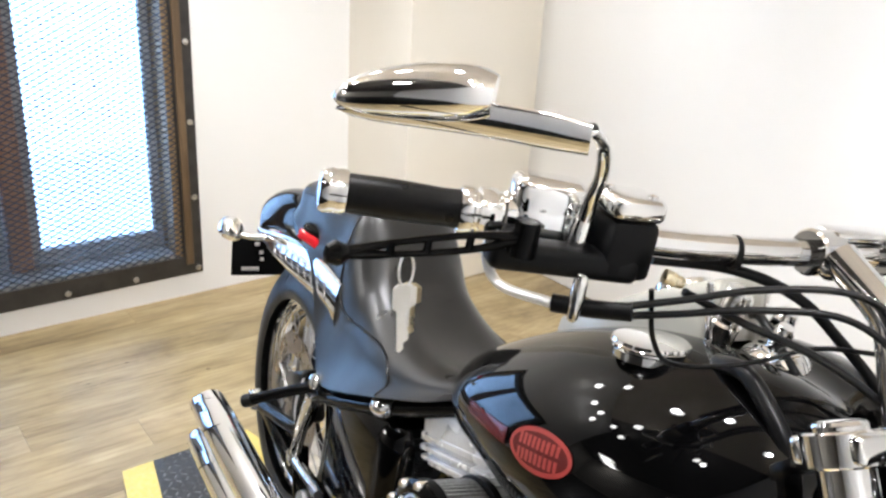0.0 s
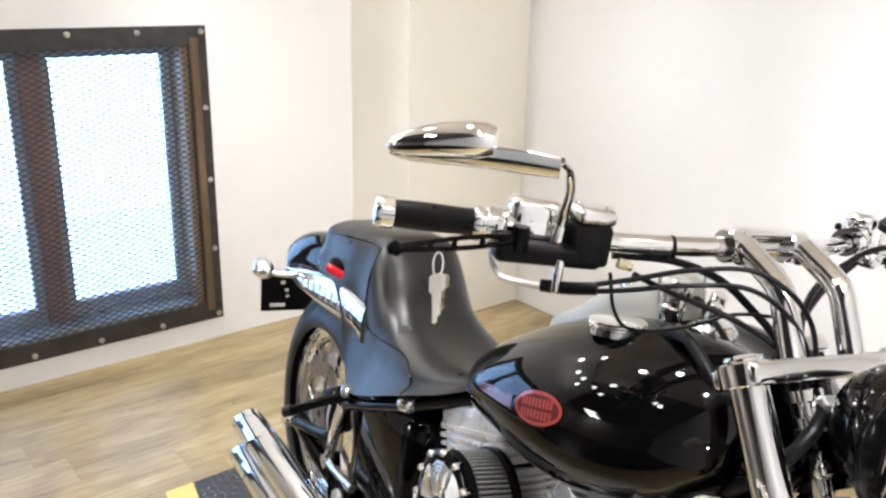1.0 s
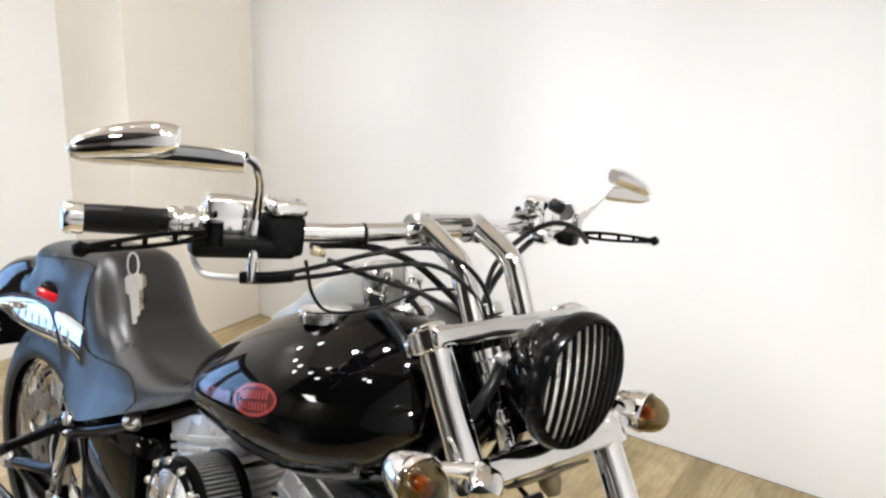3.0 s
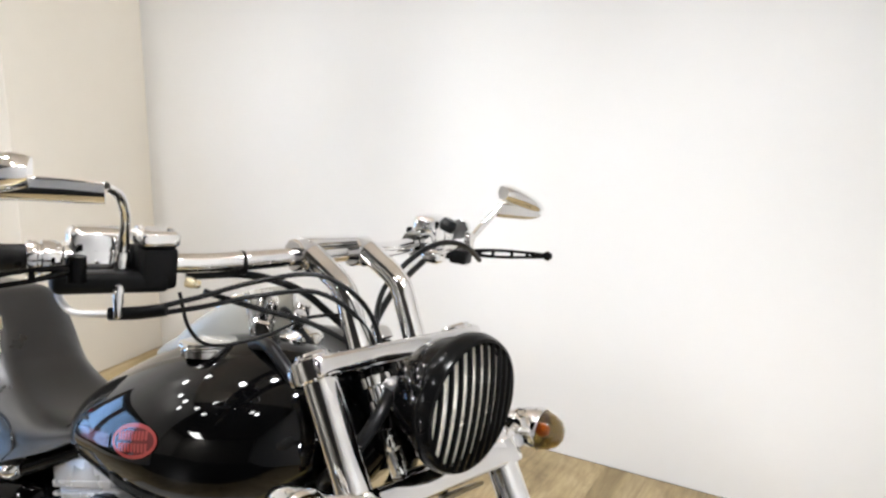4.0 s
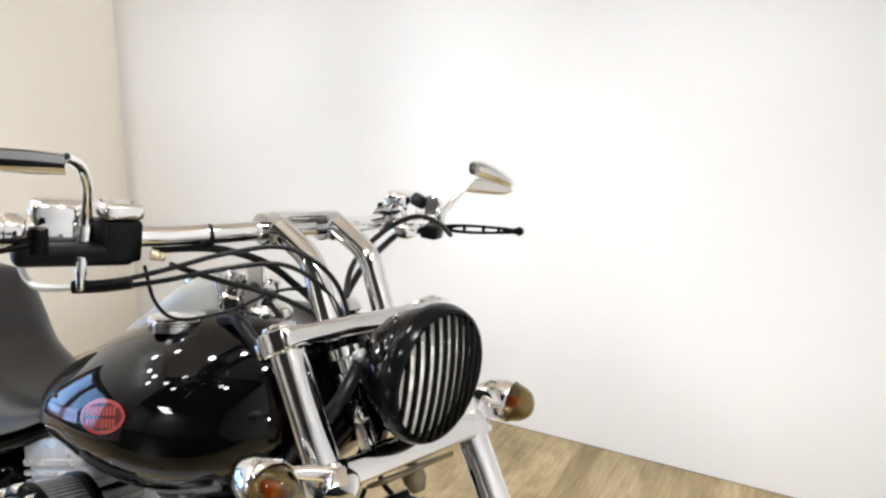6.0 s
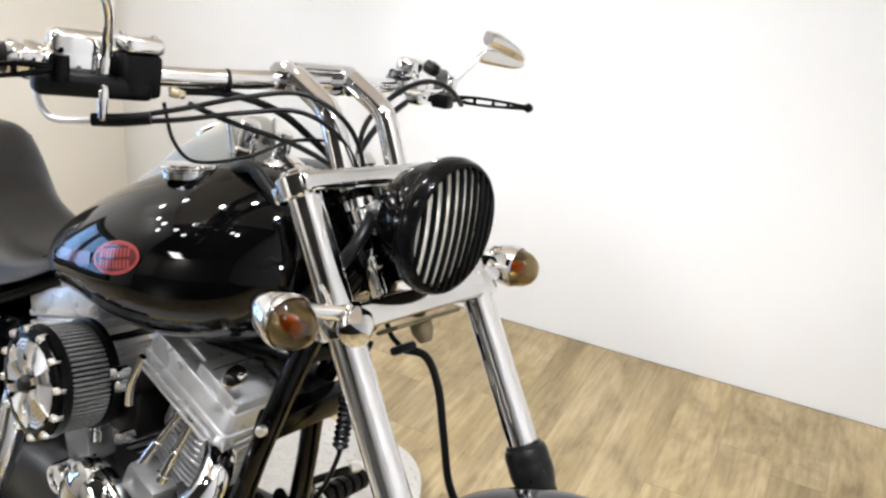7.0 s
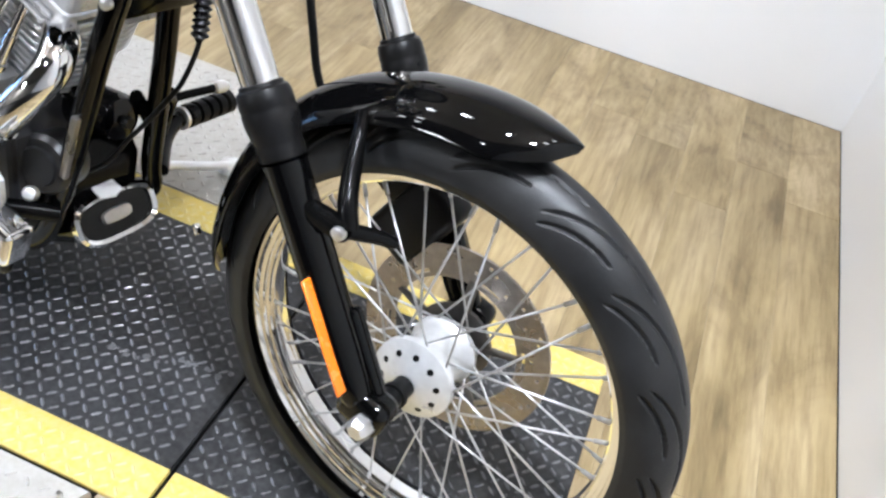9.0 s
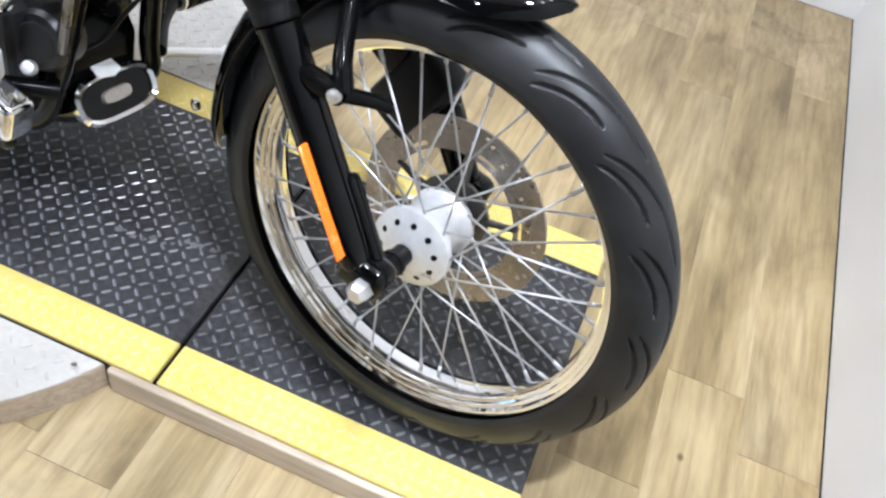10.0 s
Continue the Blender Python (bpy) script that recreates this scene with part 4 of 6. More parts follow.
# -- bullet turn signals --
def bullet(parent, p, d, name, lens_mat, k=1.0):
    """Bullet lamp at p that looks along d."""
    m = along(p, d) @ Matrix.Scale(k, 4)
    bm = lathe(bmesh.new(), [(0, -0.082), (0.006, -0.080), (0.016, -0.070), (0.0255, -0.052), (0.0305, -0.034), (0.0325, -0.020), (0.0328, -0.013), (0.0310, -0.010), (0.0295, -0.012), (0.0290, -0.018)], m, 32)
    b = part(name, bm, CHROME, parent, "chrome bullet turn signal")
    part("lens", lathe(bmesh.new(), [(0, 0.024), (0.010, 0.0225), (0.019, 0.017), (0.0255, 0.007), (0.0288, -0.004), (0.0292, -0.014), (0.0275, -0.014), (0.0270, -0.005), (0.0235, 0.0055), (0.0175, 0.0145), (0.009, 0.0200), (0, 0.0215)], m, 32), lens_mat, b, "smoked amber lens")
    part("bulb", lathe(bmesh.new(), [(0, 0.002), (0.007, 0.000), (0.0105, -0.008), (0.0085, -0.018), (0.005, -0.026), (0.0, -0.027)], m, 16), AMBER, b, "amber bulb")
    part("lamp_bowl", lathe(bmesh.new(), [(0.0285, -0.015), (0.025, -0.026), (0.018, -0.036), (0.008, -0.042), (0, -0.043)], m, 24), CHROME, b, "bright lamp bowl")
    return b


for s in (-1, 1):
    sx_, sy_, sz_ = (-0.338, -0.231, 0.898) if s < 0 else (-0.340, 0.2251, 0.892)
    bullet(bike, (sx_, sy_, sz_), (1, 0.16 * s, 0), "front_turn_signal", SMOKE, 0.96)
    bm = bmesh.new()
    ctube([(sx_ - 0.040, sy_ - 0.022 * s, sz_), (sx_ - 0.030, sy_ - 0.045 * s, sz_ - 0.001), (-0.345, 0.150 * s, 0.894)], [0.0085, 0.0075, 0.010], 12, 5, bm)
    if s < 0:
        lathe(bm, [(0, 0.020), (0.016, 0.016), (0.020, 0.004), (0.020, -0.012), (0.012, -0.018)], along((-0.318, 0.158 * s, 0.889), (0.6, 0.7 * s, -0.2)), 18)
    part("signal_stalk", bm, CHROME, bike, "chrome signal mount")

# -- risers and handlebar --
for s in (-1, 1):
    bm = bmesh.new()
    y = 0.052 * s
    tube(bm, [(-0.446, y, 1.004), (-0.464, y, 1.022), (-0.492, y, 1.076), (-0.499, y, 1.087), (-0.508, y, 1.095), (-0.520, y, 1.102), (-0.566, y, 1.122)], [0.0160, 0.0157, 0.0154, 0.0154, 0.0154, 0.0154, 0.0162], 24)
    lathe(bm, [(0.0170, -0.002), (0.0205, -0.001), (0.0205, 0.003), (0.0170, 0.004)], along((-0.456, y, 1.016), RAKE), 20)
    lathe(bm, [(0, -0.0155), (0.019, -0.0155), (0.0212, -0.013), (0.0212, 0.013), (0.019, 0.0155), (0, 0.0155)], along((-0.586, y, 1.119), (0, 1, 0)), 26)
    box(bm, (0.034, 0.030, 0.021), at(-0.572, y, 1.115, 0, 28, 0), 0.008, 3)
    part("riser", bm, CHROME, bike, "chrome pullback riser")
bm = box(bmesh.new(), (0.026, 0.096, 0.009), at(-0.588, 0, 1.1365, 0, 0, 0), 0.004, 2)
part("riser_top_clamp", bm, CHROME, bike, "chrome riser top clamp")
BAR = [(-0.719, -0.450, 1.110), (-0.689, -0.370, 1.113), (-0.660, -0.290, 1.113), (-0.632, -0.200, 1.108), (-0.606, -0.120, 1.112), (-0.592, -0.055, 1.116), (-0.590, 0, 1.117)]
BAR = BAR + [(x, -y, z) for x, y, z in BAR[-2::-1]]
part("handlebar", ctube(BAR, 0.0127, 20, 6), CHROME, bike, "chrome handlebar")


def on_bar(y):
    """Point and outward direction on the right half of the bar."""
    for a, b in zip(BAR, BAR[1:]):
        if a[1] <= y <= b[1]:
            u = (y - a[1]) / (b[1] - a[1])
            return Vector(a).lerp(Vector(b), u), (Vector(a) - Vector(b)).normalized()


def controls(s):
    """Grip, switch housing, master cylinder, lever and mirror on one side: s is -1 on the right."""
    F = Matrix.Diagonal((1, -s, 1, 1))          # all is laid out for the right hand side, y below 0
    def place(bm):
        bmesh.ops.transform(bm, matrix=F, verts=bm.verts[:])
        return bm
    right = s < 0
    p, d = on_bar(-0.366)
    bm = bmesh.new()
    prof = [(0.0128, -0.003), (0.0165, -0.002), (0.0160, 0.004), (0.0158, 0.014), (0.0165, 0.035), (0.0168, 0.055), (0.0164, 0.075), (0.0160, 0.090), (0.0128, 0.091)]
    lathe(bm, prof, along(p, d), 26)
    grip = part("grip", place(bm), RUBBER, bike, "black rubber hand grip")
    bm = bmesh.new()
    lathe(bm, [(0.0150, 0.089), (0.0182, 0.090), (0.0188, 0.095), (0.0180, 0.099), (0.0186, 0.102), (0.0184, 0.108), (0.0165, 0.111), (0.009, 0.113), (0, 0.113)], along(p, d), 26)
    part("grip_end", place(bm), CHROME, grip, "chrome grip end cap")
    bm = bmesh.new()
    lathe(bm, [(0.0128, 0.0), (0.0190, -0.001), (0.0205, -0.004), (0.0205, -0.011), (0.0180, -0.013), (0.0180, -0.015), (0.0210, -0.017), (0.0218, -0.022), (0.0218, -0.030), (0.0195, -0.033), (0.0195, -0.036), (0.0215, -0.038), (0.0215, -0.046), (0.0128, -0.048)], along(p, d), 28)
    part("grip_collar", place(bm), CHROME, grip, "ribbed chrome grip collar")
    # switch housing
    q, d2 = on_bar(-0.295)
    bm = bmesh.new()
    box(bm, (0.046, 0.070, 0.044), Matrix.Translation(q + V(-0.002, 0, 0.000)) @ pose(0, 0, 0, 0, 0, -20), 0.015, 4)
    box(bm, (0.042, 0.064, 0.044), Matrix.Translation(q + V(-0.002, -0.002, 0.017)) @ pose(0, 0, 0, 0, 0, -20), 0.012, 4)
    hous = part("switch_housing", place(bm), CHROME, bike, "chrome switch housing")
    bm = bmesh.new()
    for k in (-1, 0, 1):
        box(bm, (0.008, 0.014, 0.010), Matrix.Translation(q + V(-0.028, k * 0.018, 0.004 + 0.006 * k)) @ pose(0, 0, 0, 0, 0, -20), 0.003, 2)
    part("switch_button", place(bm), SATIN, hous, "black switch buttons")
    # lever bracket and master cylinder
    b0, _ = on_bar(-0.250)
    bm = bmesh.new()
    lathe(bm, [(0.0128, -0.016), (0.0205, -0.016), (0.0205, 0.016), (0.0128, 0.016)], along(b0, d2), 22, close=True)
    box(bm, (0.032, 0.126, 0.024), Matrix.Translation(b0 + V(0.022, -0.048, -0.016)) @ pose(0, 0, 0, 0, 0, -16), 0.008, 3)
    brk = part("lever_bracket", place(bm), SATIN if right else CHROME, bike, "black lever bracket" if right else "chrome lever bracket")
    if right:
        bm = bmesh.new()
        box(bm, (0.046, 0.044, 0.050), Matrix.Translation(b0 + V(0.028, 0.001, 0.000)) @ pose(0, 0, 0, 0, 0, -10), 0.007, 2)
        part("brake_reservoir", bm, SATIN, bike, "black brake fluid reservoir")
        bm = bmesh.new()
        box(bm, (0.049, 0.047, 0.020), Matrix.Translation(b0 + V(0.028, 0.001, 0.034)) @ pose(0, 0, 0, 0, 0, -10), 0.008, 4)
        for u in (-1, 1):
            bolt(bm, b0 + V(0.028 + 0.013 * u, 0.012 * u, 0.0435), (0, 0, 1), 0.0045, 0.003)
        part("reservoir_lid", bm, CHROME, bike, "chrome reservoir lid")
    else:
        bm = bmesh.new()
        box(bm, (0.030, 0.030, 0.024), Matrix.Translation(b0 + V(0.040, -0.070, -0.020)) @ pose(0, 0, 0, 0, 0, -14), 0.004, 2)
        part("clutch_switch", place(bm), SATIN, bike, "black clutch switch")
        bm = lathe(bmesh.new(), [(0, 0.012), (0.012, 0.010), (0.016, 0.0), (0.012, -0.010), (0, -0.012)], along(b0 + V(0.022, -0.050, 0.030), (0.3, -0.2, 1)), 16)
        part("horn_button", place(bm), SATIN, bike, "round black button")
    # lever: two slim rails with a ball end
    piv = b0 + V(0.032, -0.094, 0.004 if right else -0.016)
    ball = V(-0.602, -0.4985, 1.106) if right else V(-0.552, -0.505, 1.091)
    bm = bmesh.new()
    dirv = (ball - piv)
    up = V(0, 0, 1)
    for u in (-1, 1):
        ctube([piv, piv + dirv * 0.30 + up * 0.0055 * u, piv + dirv * 0.70 + up * 0.0045 * u, ball], [0.0050, 0.0028, 0.0026, 0.0045], 10, 6, bm)
    for k in (0.32, 0.55, 0.74):
        tube(bm, [piv + dirv * k - up * 0.005, piv + dirv * k + up * 0.005], 0.0032, 8)
    lathe(bm, [(0, -0.009), (0.006, -0.007), (0.009, 0), (0.006, 0.007), (0, 0.009)], along(ball, dirv), 14)
    lathe(bm, [(0.0, 0.014), (0.010, 0.014), (0.011, 0.0), (0.011, -0.014), (0, -0.014)], along(piv, up), 12)
    part("lever", place(bm), BLACK, bike, "black slotted hand lever")
    # mirror: curved stem, blade arm, teardrop shell with the glass to the rear
    bm = bmesh.new()
    st = V(-0.6265, -0.2855, 1.118) if right else V(-0.602, -0.332, 1.120)
    if right:
        ctube([st, st + V(0.008, -0.003, 0.030), (-0.6025, -0.2975, 1.172), (-0.590, -0.313, 1.197), (-0.5745, -0.338, 1.2095)], [0.0065, 0.0060, 0.0056, 0.0054, 0.0048], 14, 6, bm)
    else:
        ctube([st, (-0.594, -0.348, 1.142), (-0.586, -0.362, 1.160), (-0.580, -0.376, 1.178)], [0.0062, 0.0058, 0.0055, 0.0050], 14, 6, bm)
    lathe(bm, [(0, 0.010), (0.008, 0.008), (0.0095, 0.0), (0.0095, -0.024), (0.008, -0.028), (0, -0.028)], along(st + V(0, 0, 0.004), (0.1, 0, 1)), 14)
    mir = part("mirror_stem", place(bm), CHROME, bike, "chrome mirror stem")
    tip = V(-0.676, -0.490, 1.193) if right else V(-0.566, -0.488, 1.170)
    a0 = V(-0.570, -0.341, 1.210) if right else V(-0.580, -0.374, 1.180)
    bm = bmesh.new()
    rings = []
    ax = (tip - a0)
    lift = 0.0065 if right else 0.002
    wide = V(0.20, -0.24, 1.0).normalized()
    thin = ax.cross(wide).normalized()
    for k in range(17):
        u = k / 16
        c = a0 + ax * (u * 0.97) + V(0, 0, -0.007 + lift * math.sin(u * 2.6))
        hw = 0.0128 * math.sqrt(max(0.0, 1 - u ** 5)) * (0.86 + 0.14 * min(1, u * 6)) + 0.0008
        rings.append([c + wide * (hw * math.cos(t)) + thin * (0.0044 * math.sin(t)) for t in [2 * math.pi * j / 16 for j in range(16)]])
    loft(bm, rings)
    part("mirror_arm", place(bm), CHROME, mir, "tapered chrome mirror arm")
    bm = bmesh.new()
    rings = []
    end = V(-0.606, -0.400, 1.211) if right else V(-0.580, -0.376, 1.194)
    axis = (end - tip)
    fwd = V(0, 0, 1).cross(axis).normalized()
    if fwd.x < 0:
        fwd = -fwd
    for k in range(17):
        u = k / 16
        c = tip + axis * u + V(0, 0, 0.006 * math.sin(u * 2.2))
        q = u / 0.72
        full = math.sqrt(max(0.0, 1 - (1 - q) ** 2)) if q < 1 else 1 - 0.30 * ((u - 0.72) / 0.28) ** 2.5
        w = (0.0235 if right else 0.0180) * full + 0.0004
        dep = 0.024 * full + 0.0004
        ring = []
        for j in range(20):
            t = 2 * math.pi * j / 20
            ct, sn = math.cos(t), math.sin(t)
            ring.append(c + fwd * (dep * ct if ct > 0 else 0.010 * full * ct) + V(0, 0, 1) * w * 0.86 * sn + V(0, 0, 0.004))
        rings.append(ring)
    loft(bm, rings)
    part("mirror_shell", place(bm), CHROME, mir, "teardrop chrome mirror shell")


controls(-1)
controls(1)

BASE = CHASSIS
# -- fuel tank --
TANK = [(-1.065, 0.020, 0.775, 0.750), (-1.045, 0.070, 0.792, 0.735), (-1.00, 0.122, 0.826, 0.716), (-0.93, 0.164, 0.876, 0.706), (-0.84, 0.190, 0.930, 0.707),
        (-0.75, 0.206, 0.972, 0.706), (-0.66, 0.210, 0.999, 0.720), (-0.58, 0.194, 1.008, 0.746), (-0.525, 0.166, 1.002, 0.778), (-0.490, 0.130, 0.984, 0.820), (-0.468, 0.085, 0.955, 0.850), (-0.458, 0.035, 0.925, 0.880)]


def tank_ring(x, n=56):
    w, t, b = interp(TANK, x)
    zc = b + (t - b) * 0.42
    out = []
    for k in range(n):
        a = 2 * math.pi * k / n
        c, s = math.cos(a), math.sin(a)
        y = w * math.copysign(abs(c) ** (2 / 2.10), c)
        h = (t - zc) if s > 0 else (zc - b)
        z = zc + h * math.copysign(abs(s) ** (2 / 2.10), s)
        if s > 0:
            z -= 0.020 * math.exp(-(y / 0.035) ** 2) * (w / 0.21)
        out.append(V(x, y, z))
    return out


xs = [-1.065 + (0.607) * (0.5 - 0.5 * math.cos(math.pi * i / 54)) for i in range(55)]
part("fuel_tank", loft(bmesh.new(), [tank_ring(x) for x in xs]), PAINT, bike, "gloss black fuel tank", angle=70)


def tank_side(x, z):
    """Right flank of the tank at x and height z."""
    w, t, b = interp(TANK, x)
    zc = b + (t - b) * 0.42
    h = (t - zc) if z > zc else (zc - b)
    s = min(0.999, abs(z - zc) / h)
    c = (1 - s ** 2.10) ** (1 / 2.10)
    return V(x, -w * c, z)


def tank_normal(x, z):
    e = 0.003
    n = (tank_side(x + e, z) - tank_side(x - e, z)).cross(tank_side(x, z + e) - tank_side(x, z - e)).normalized()
    return n if n.y < 0 else -n


def decal(shape, name, mat, label, off=0.0008, tilt=0.0, c=(-0.700, 0.868)):
    """A thin badge that follows the tank: shape gives rows of (u, v) pairs of inner and outer points."""
    ca, sa = math.cos(tilt), math.sin(tilt)
    vs, fs = [], []
    for pair in shape:
        for u, v in pair:
            x, z = c[0] + u * ca - v * sa, c[1] + u * sa + v * ca
            vs.append(tank_side(x, z) + tank_normal(x, z) * off)
    k = len(shape[0])
    for i in range(len(shape) - 1):
        for j in range(k - 1):
            a = i * k + j
            fs.append((a, a + 1, a + k + 1, a + k))
    return fast_part(name, [tuple(v) for v in vs], fs, mat, bike, label, smooth=True)


BC, BT = (-0.702, 0.859), radians(18)
def oval(a0, b0, a1, b1, n=48):
    return [[(a0 * math.cos(t), b0 * math.sin(t)), ((a0 + a1) / 2 * math.cos(t), (b0 + b1) / 2 * math.sin(t)), (a1 * math.cos(t), b1 * math.sin(t))] for t in [2 * math.pi * i / n for i in range(n + 1)]]


decal([[(u, -0.007 - 0.004 * (u + 0.17) / 0.11), (u, 0.000), (u, 0.007)] for u in [-0.170 + 0.0122 * k for k in range(10)]], "tank_stripe", DARKINK, "dark red pinstripe band on the tank", 0.0014, radians(15), (-0.705, 0.856))
decal(oval(0.0005, 0.0002, 0.0485, 0.0178), "badge_field", DARKINK, "dark red badge field", 0.0009, BT, BC)
decal(oval(0.0475, 0.0173, 0.0530, 0.0222), "badge_rim", REDINK, "red oval badge rim", 0.0012, BT, BC)
for v0, u0, u1 in ((0.0070, -0.036, 0.036), (-0.0080, -0.036, 0.036)):
    n = 9
    for i in range(n):
        a = u0 + (u1 - u0) * i / n
        wd = (u1 - u0) / n * 0.62
        decal([[(a + wd * q, v0 - 0.0055), (a + wd * q, v0), (a + wd * q, v0 + 0.0055)] for q in (0, 0.5, 1)], "badge_bar", REDINK, "red bar of unreadable badge lettering", 0.0011, BT, BC)

# filler cap and dash console
bm = lathe(bmesh.new(), [(0.038, -0.012), (0.0385, -0.004), (0.036, -0.003), (0.036, -0.001), (0.0405, 0.000), (0.0410, 0.002), (0.0398, 0.003), (0.0405, 0.004), (0.0395, 0.0065), (0.034, 0.0080), (0.018, 0.0088), (0, 0.009)], along((-0.694, -0.103, 0.976), (-0.15, -0.01, 1)), 40)
part("filler_cap", bm, CHROME, bike, "chrome fuel filler cap")
DASH = [(-0.950, 0.010, 0.885), (-0.915, 0.024, 0.908), (-0.870, 0.036, 0.934), (-0.820, 0.042, 0.974), (-0.770, 0.044, 1.006), (-0.720, 0.044, 1.035), (-0.702, 0.043, 1.045), (-0.692, 0.041, 1.045), (-0.683, 0.036, 1.022), (-0.675, 0.026, 0.985)]
rings = []
for i in range(37):
    x = -0.950 + 0.275 * i / 36
    w, t = interp(DASH, x)
    base = interp(TANK, x)[1] - 0.045
    rings.append([V(x, w * math.copysign(abs(math.cos(a)) ** 0.32, math.cos(a)), base + (t - base) * max(0, math.sin(a)) ** 0.32) for a in [math.pi * k / 24 for k in range(25)]])
part("dash_console", loft(bmesh.new(), rings, closed=False), DASHMETAL, bike, "satin grey wedge-shaped dash console", angle=50)
for s in (-1, 1):
    part("console_trim", ctube([(-0.678, 0.037 * s, 0.972), (-0.686, 0.041 * s, 1.005), (-0.696, 0.043 * s, 1.043)], 0.0040, 10, 6), CHROME, bike, "chrome console edge trim")
SPD = along((-0.768, 0, 1.008), (-0.56, 0, 0.83))
bm = lathe(bmesh.new(), [(0.033, -0.012), (0.034, 0.0), (0.032, 0.004), (0.029, 0.005), (0.027, 0.003)], SPD, 40)
spd = part("speedometer", bm, CHROME, bike, "chrome ringed speedometer")
part("dial", lathe(bmesh.new(), [(0, 0.003), (0.028, 0.003)], SPD, 36), SATIN, spd, "dark dial")
bm = lathe(bmesh.new(), [(0, 0.046), (0.016, 0.043), (0.030, 0.034), (0.040, 0.018), (0.044, 0.0), (0.044, -0.030)], along((-0.628, 0.004, 0.962), (0.30, -0.15, 1)), 36)
part("neck_cover", bm, CHROME, bike, "domed chrome cover behind the steering neck")

# -- seat --
SEAT = [  # x, half width at skirt, half width of top, top, skirt bottom
    (-1.77, 0.030, 0.030, 0.800, 0.785), (-1.745, 0.105, 0.096, 0.830, 0.765), (-1.67, 0.122, 0.112, 0.850, 0.740), (-1.56, 0.128, 0.116, 0.866, 0.700), (-1.49, 0.131, 0.114, 0.874, 0.600),
    (-1.445, 0.140, 0.118, 0.872, 0.558), (-1.405, 0.150, 0.121, 0.838, 0.550), (-1.365, 0.156, 0.124, 0.790, 0.558), (-1.30, 0.160, 0.130, 0.748, 0.586), (-1.22, 0.160, 0.132, 0.724, 0.624),
    (-1.14, 0.150, 0.122, 0.721, 0.662), (-1.06, 0.128, 0.100, 0.738, 0.700), (-1.00, 0.100, 0.075, 0.768, 0.738), (-0.95, 0.060, 0.045, 0.806, 0.780), (-0.93, 0.030, 0.020, 0.820, 0.800)]
def seat_e(x):
    """Squareness of the seat: the pillion pad is boxier."""
    return 0.34 + 0.21 * min(1.0, max(0.0, (x + 1.44) / 0.10))


rings = []
for i in range(71):
    x = -1.77 + 0.84 * i / 70
    ws, wt, t, b = interp(SEAT, x)
    pts = []
    for k in range(33):
        a = math.pi * k / 32
        c, s = math.cos(a), math.sin(a)
        pts.append(V(x, wt * math.copysign(abs(c) ** seat_e(x), c) * (0.82 + 0.18 * (1 - s)), b + (t - b) * (0.30 + 0.70 * s ** seat_e(x)) - 0.010 * math.exp(-(c / 0.35) ** 2) * (1 if x > -1.36 else -0.4)))
    ring = [V(x, ws, b)] + pts + [V(x, -ws, b), V(x, -ws * 0.8, b + 0.004), V(x, ws * 0.8, b + 0.004)]
    rings.append(ring)
part("seat", loft(bmesh.new(), rings), LEATHER, bike, "black two-up leather seat", angle=60)


def seat_flank(x, z):
    """How far out the seat's flank stands at x and height z."""
    ws, wt, t, b = interp(SEAT, x)
    f = min(1.0, max(0.0, (z - b) / (t - b)))
    if f < 0.30:
        return ws + (wt - ws) * f / 0.30
    s = ((f - 0.30) / 0.70) ** (1 / seat_e(x))
    return wt * (max(0.0, 1 - s * s) ** (seat_e(x) / 2)) * (0.82 + 0.18 * (1 - s))


for s in (-1, 1):
    pts = []
    for x, z in ((-1.452, 0.850), (-1.448, 0.800), (-1.440, 0.745), (-1.430, 0.705), (-1.405, 0.688), (-1.365, 0.687), (-1.31, 0.694), (-1.255, 0.698), (-1.215, 0.693), (-1.188, 0.680), (-1.172, 0.664), (-1.168, 0.650)):
        pts.append((x, s * (seat_flank(x, z) + 0.0002), z))
    part("seat_piping", ctube(pts, 0.0027, 8, 6), RUBBER, bike, "black seat piping")
    pts = [(x, s * (seat_flank(x, z) + 0.0002), z) for x, z in ((-1.452, 0.850), (-1.50, 0.850), (-1.56, 0.842), (-1.64, 0.828), (-1.70, 0.815))]
    part("seat_piping", ctube(pts, 0.0024, 8, 6), RUBBER, bike, "black seat piping")

# -- rear fender, struts, lamps, plate --
rings = []
for i in range(61):
    u = i / 60
    ph = radians(44 + (176 - 44) * (1 - u))
    hw, rc = 0.108, 0.405 + 0.050 * max(0.0, math.cos(ph - radians(70))) ** 2
    rc += 0.045 * max(0.0, (u - 0.55) / 0.45) ** 1.6
    if u > 0.93:
        hw *= math.sqrt(max(0.30, 1 - ((u - 0.93) / 0.07) ** 2 * 0.6))
    ring = []
    for k in range(25):
        a = -1 + k / 12
        ring.append((hw * math.sin(a * 1.57), rc - 0.085 * max(0, (abs(a) - 0.35) / 0.65) ** 2.0 - 0.008 * a * a))
    inner = [(y * 0.97, r - 0.004) for y, r in ring[::-1]]
    rings.append([(-1.72 - r * math.cos(ph), y, 0.325 + r * math.sin(ph)) for y, r in ring + inner])
part("rear_fender", loft(bmesh.new(), rings), PAINT, bike, "gloss black rear fender", angle=60)
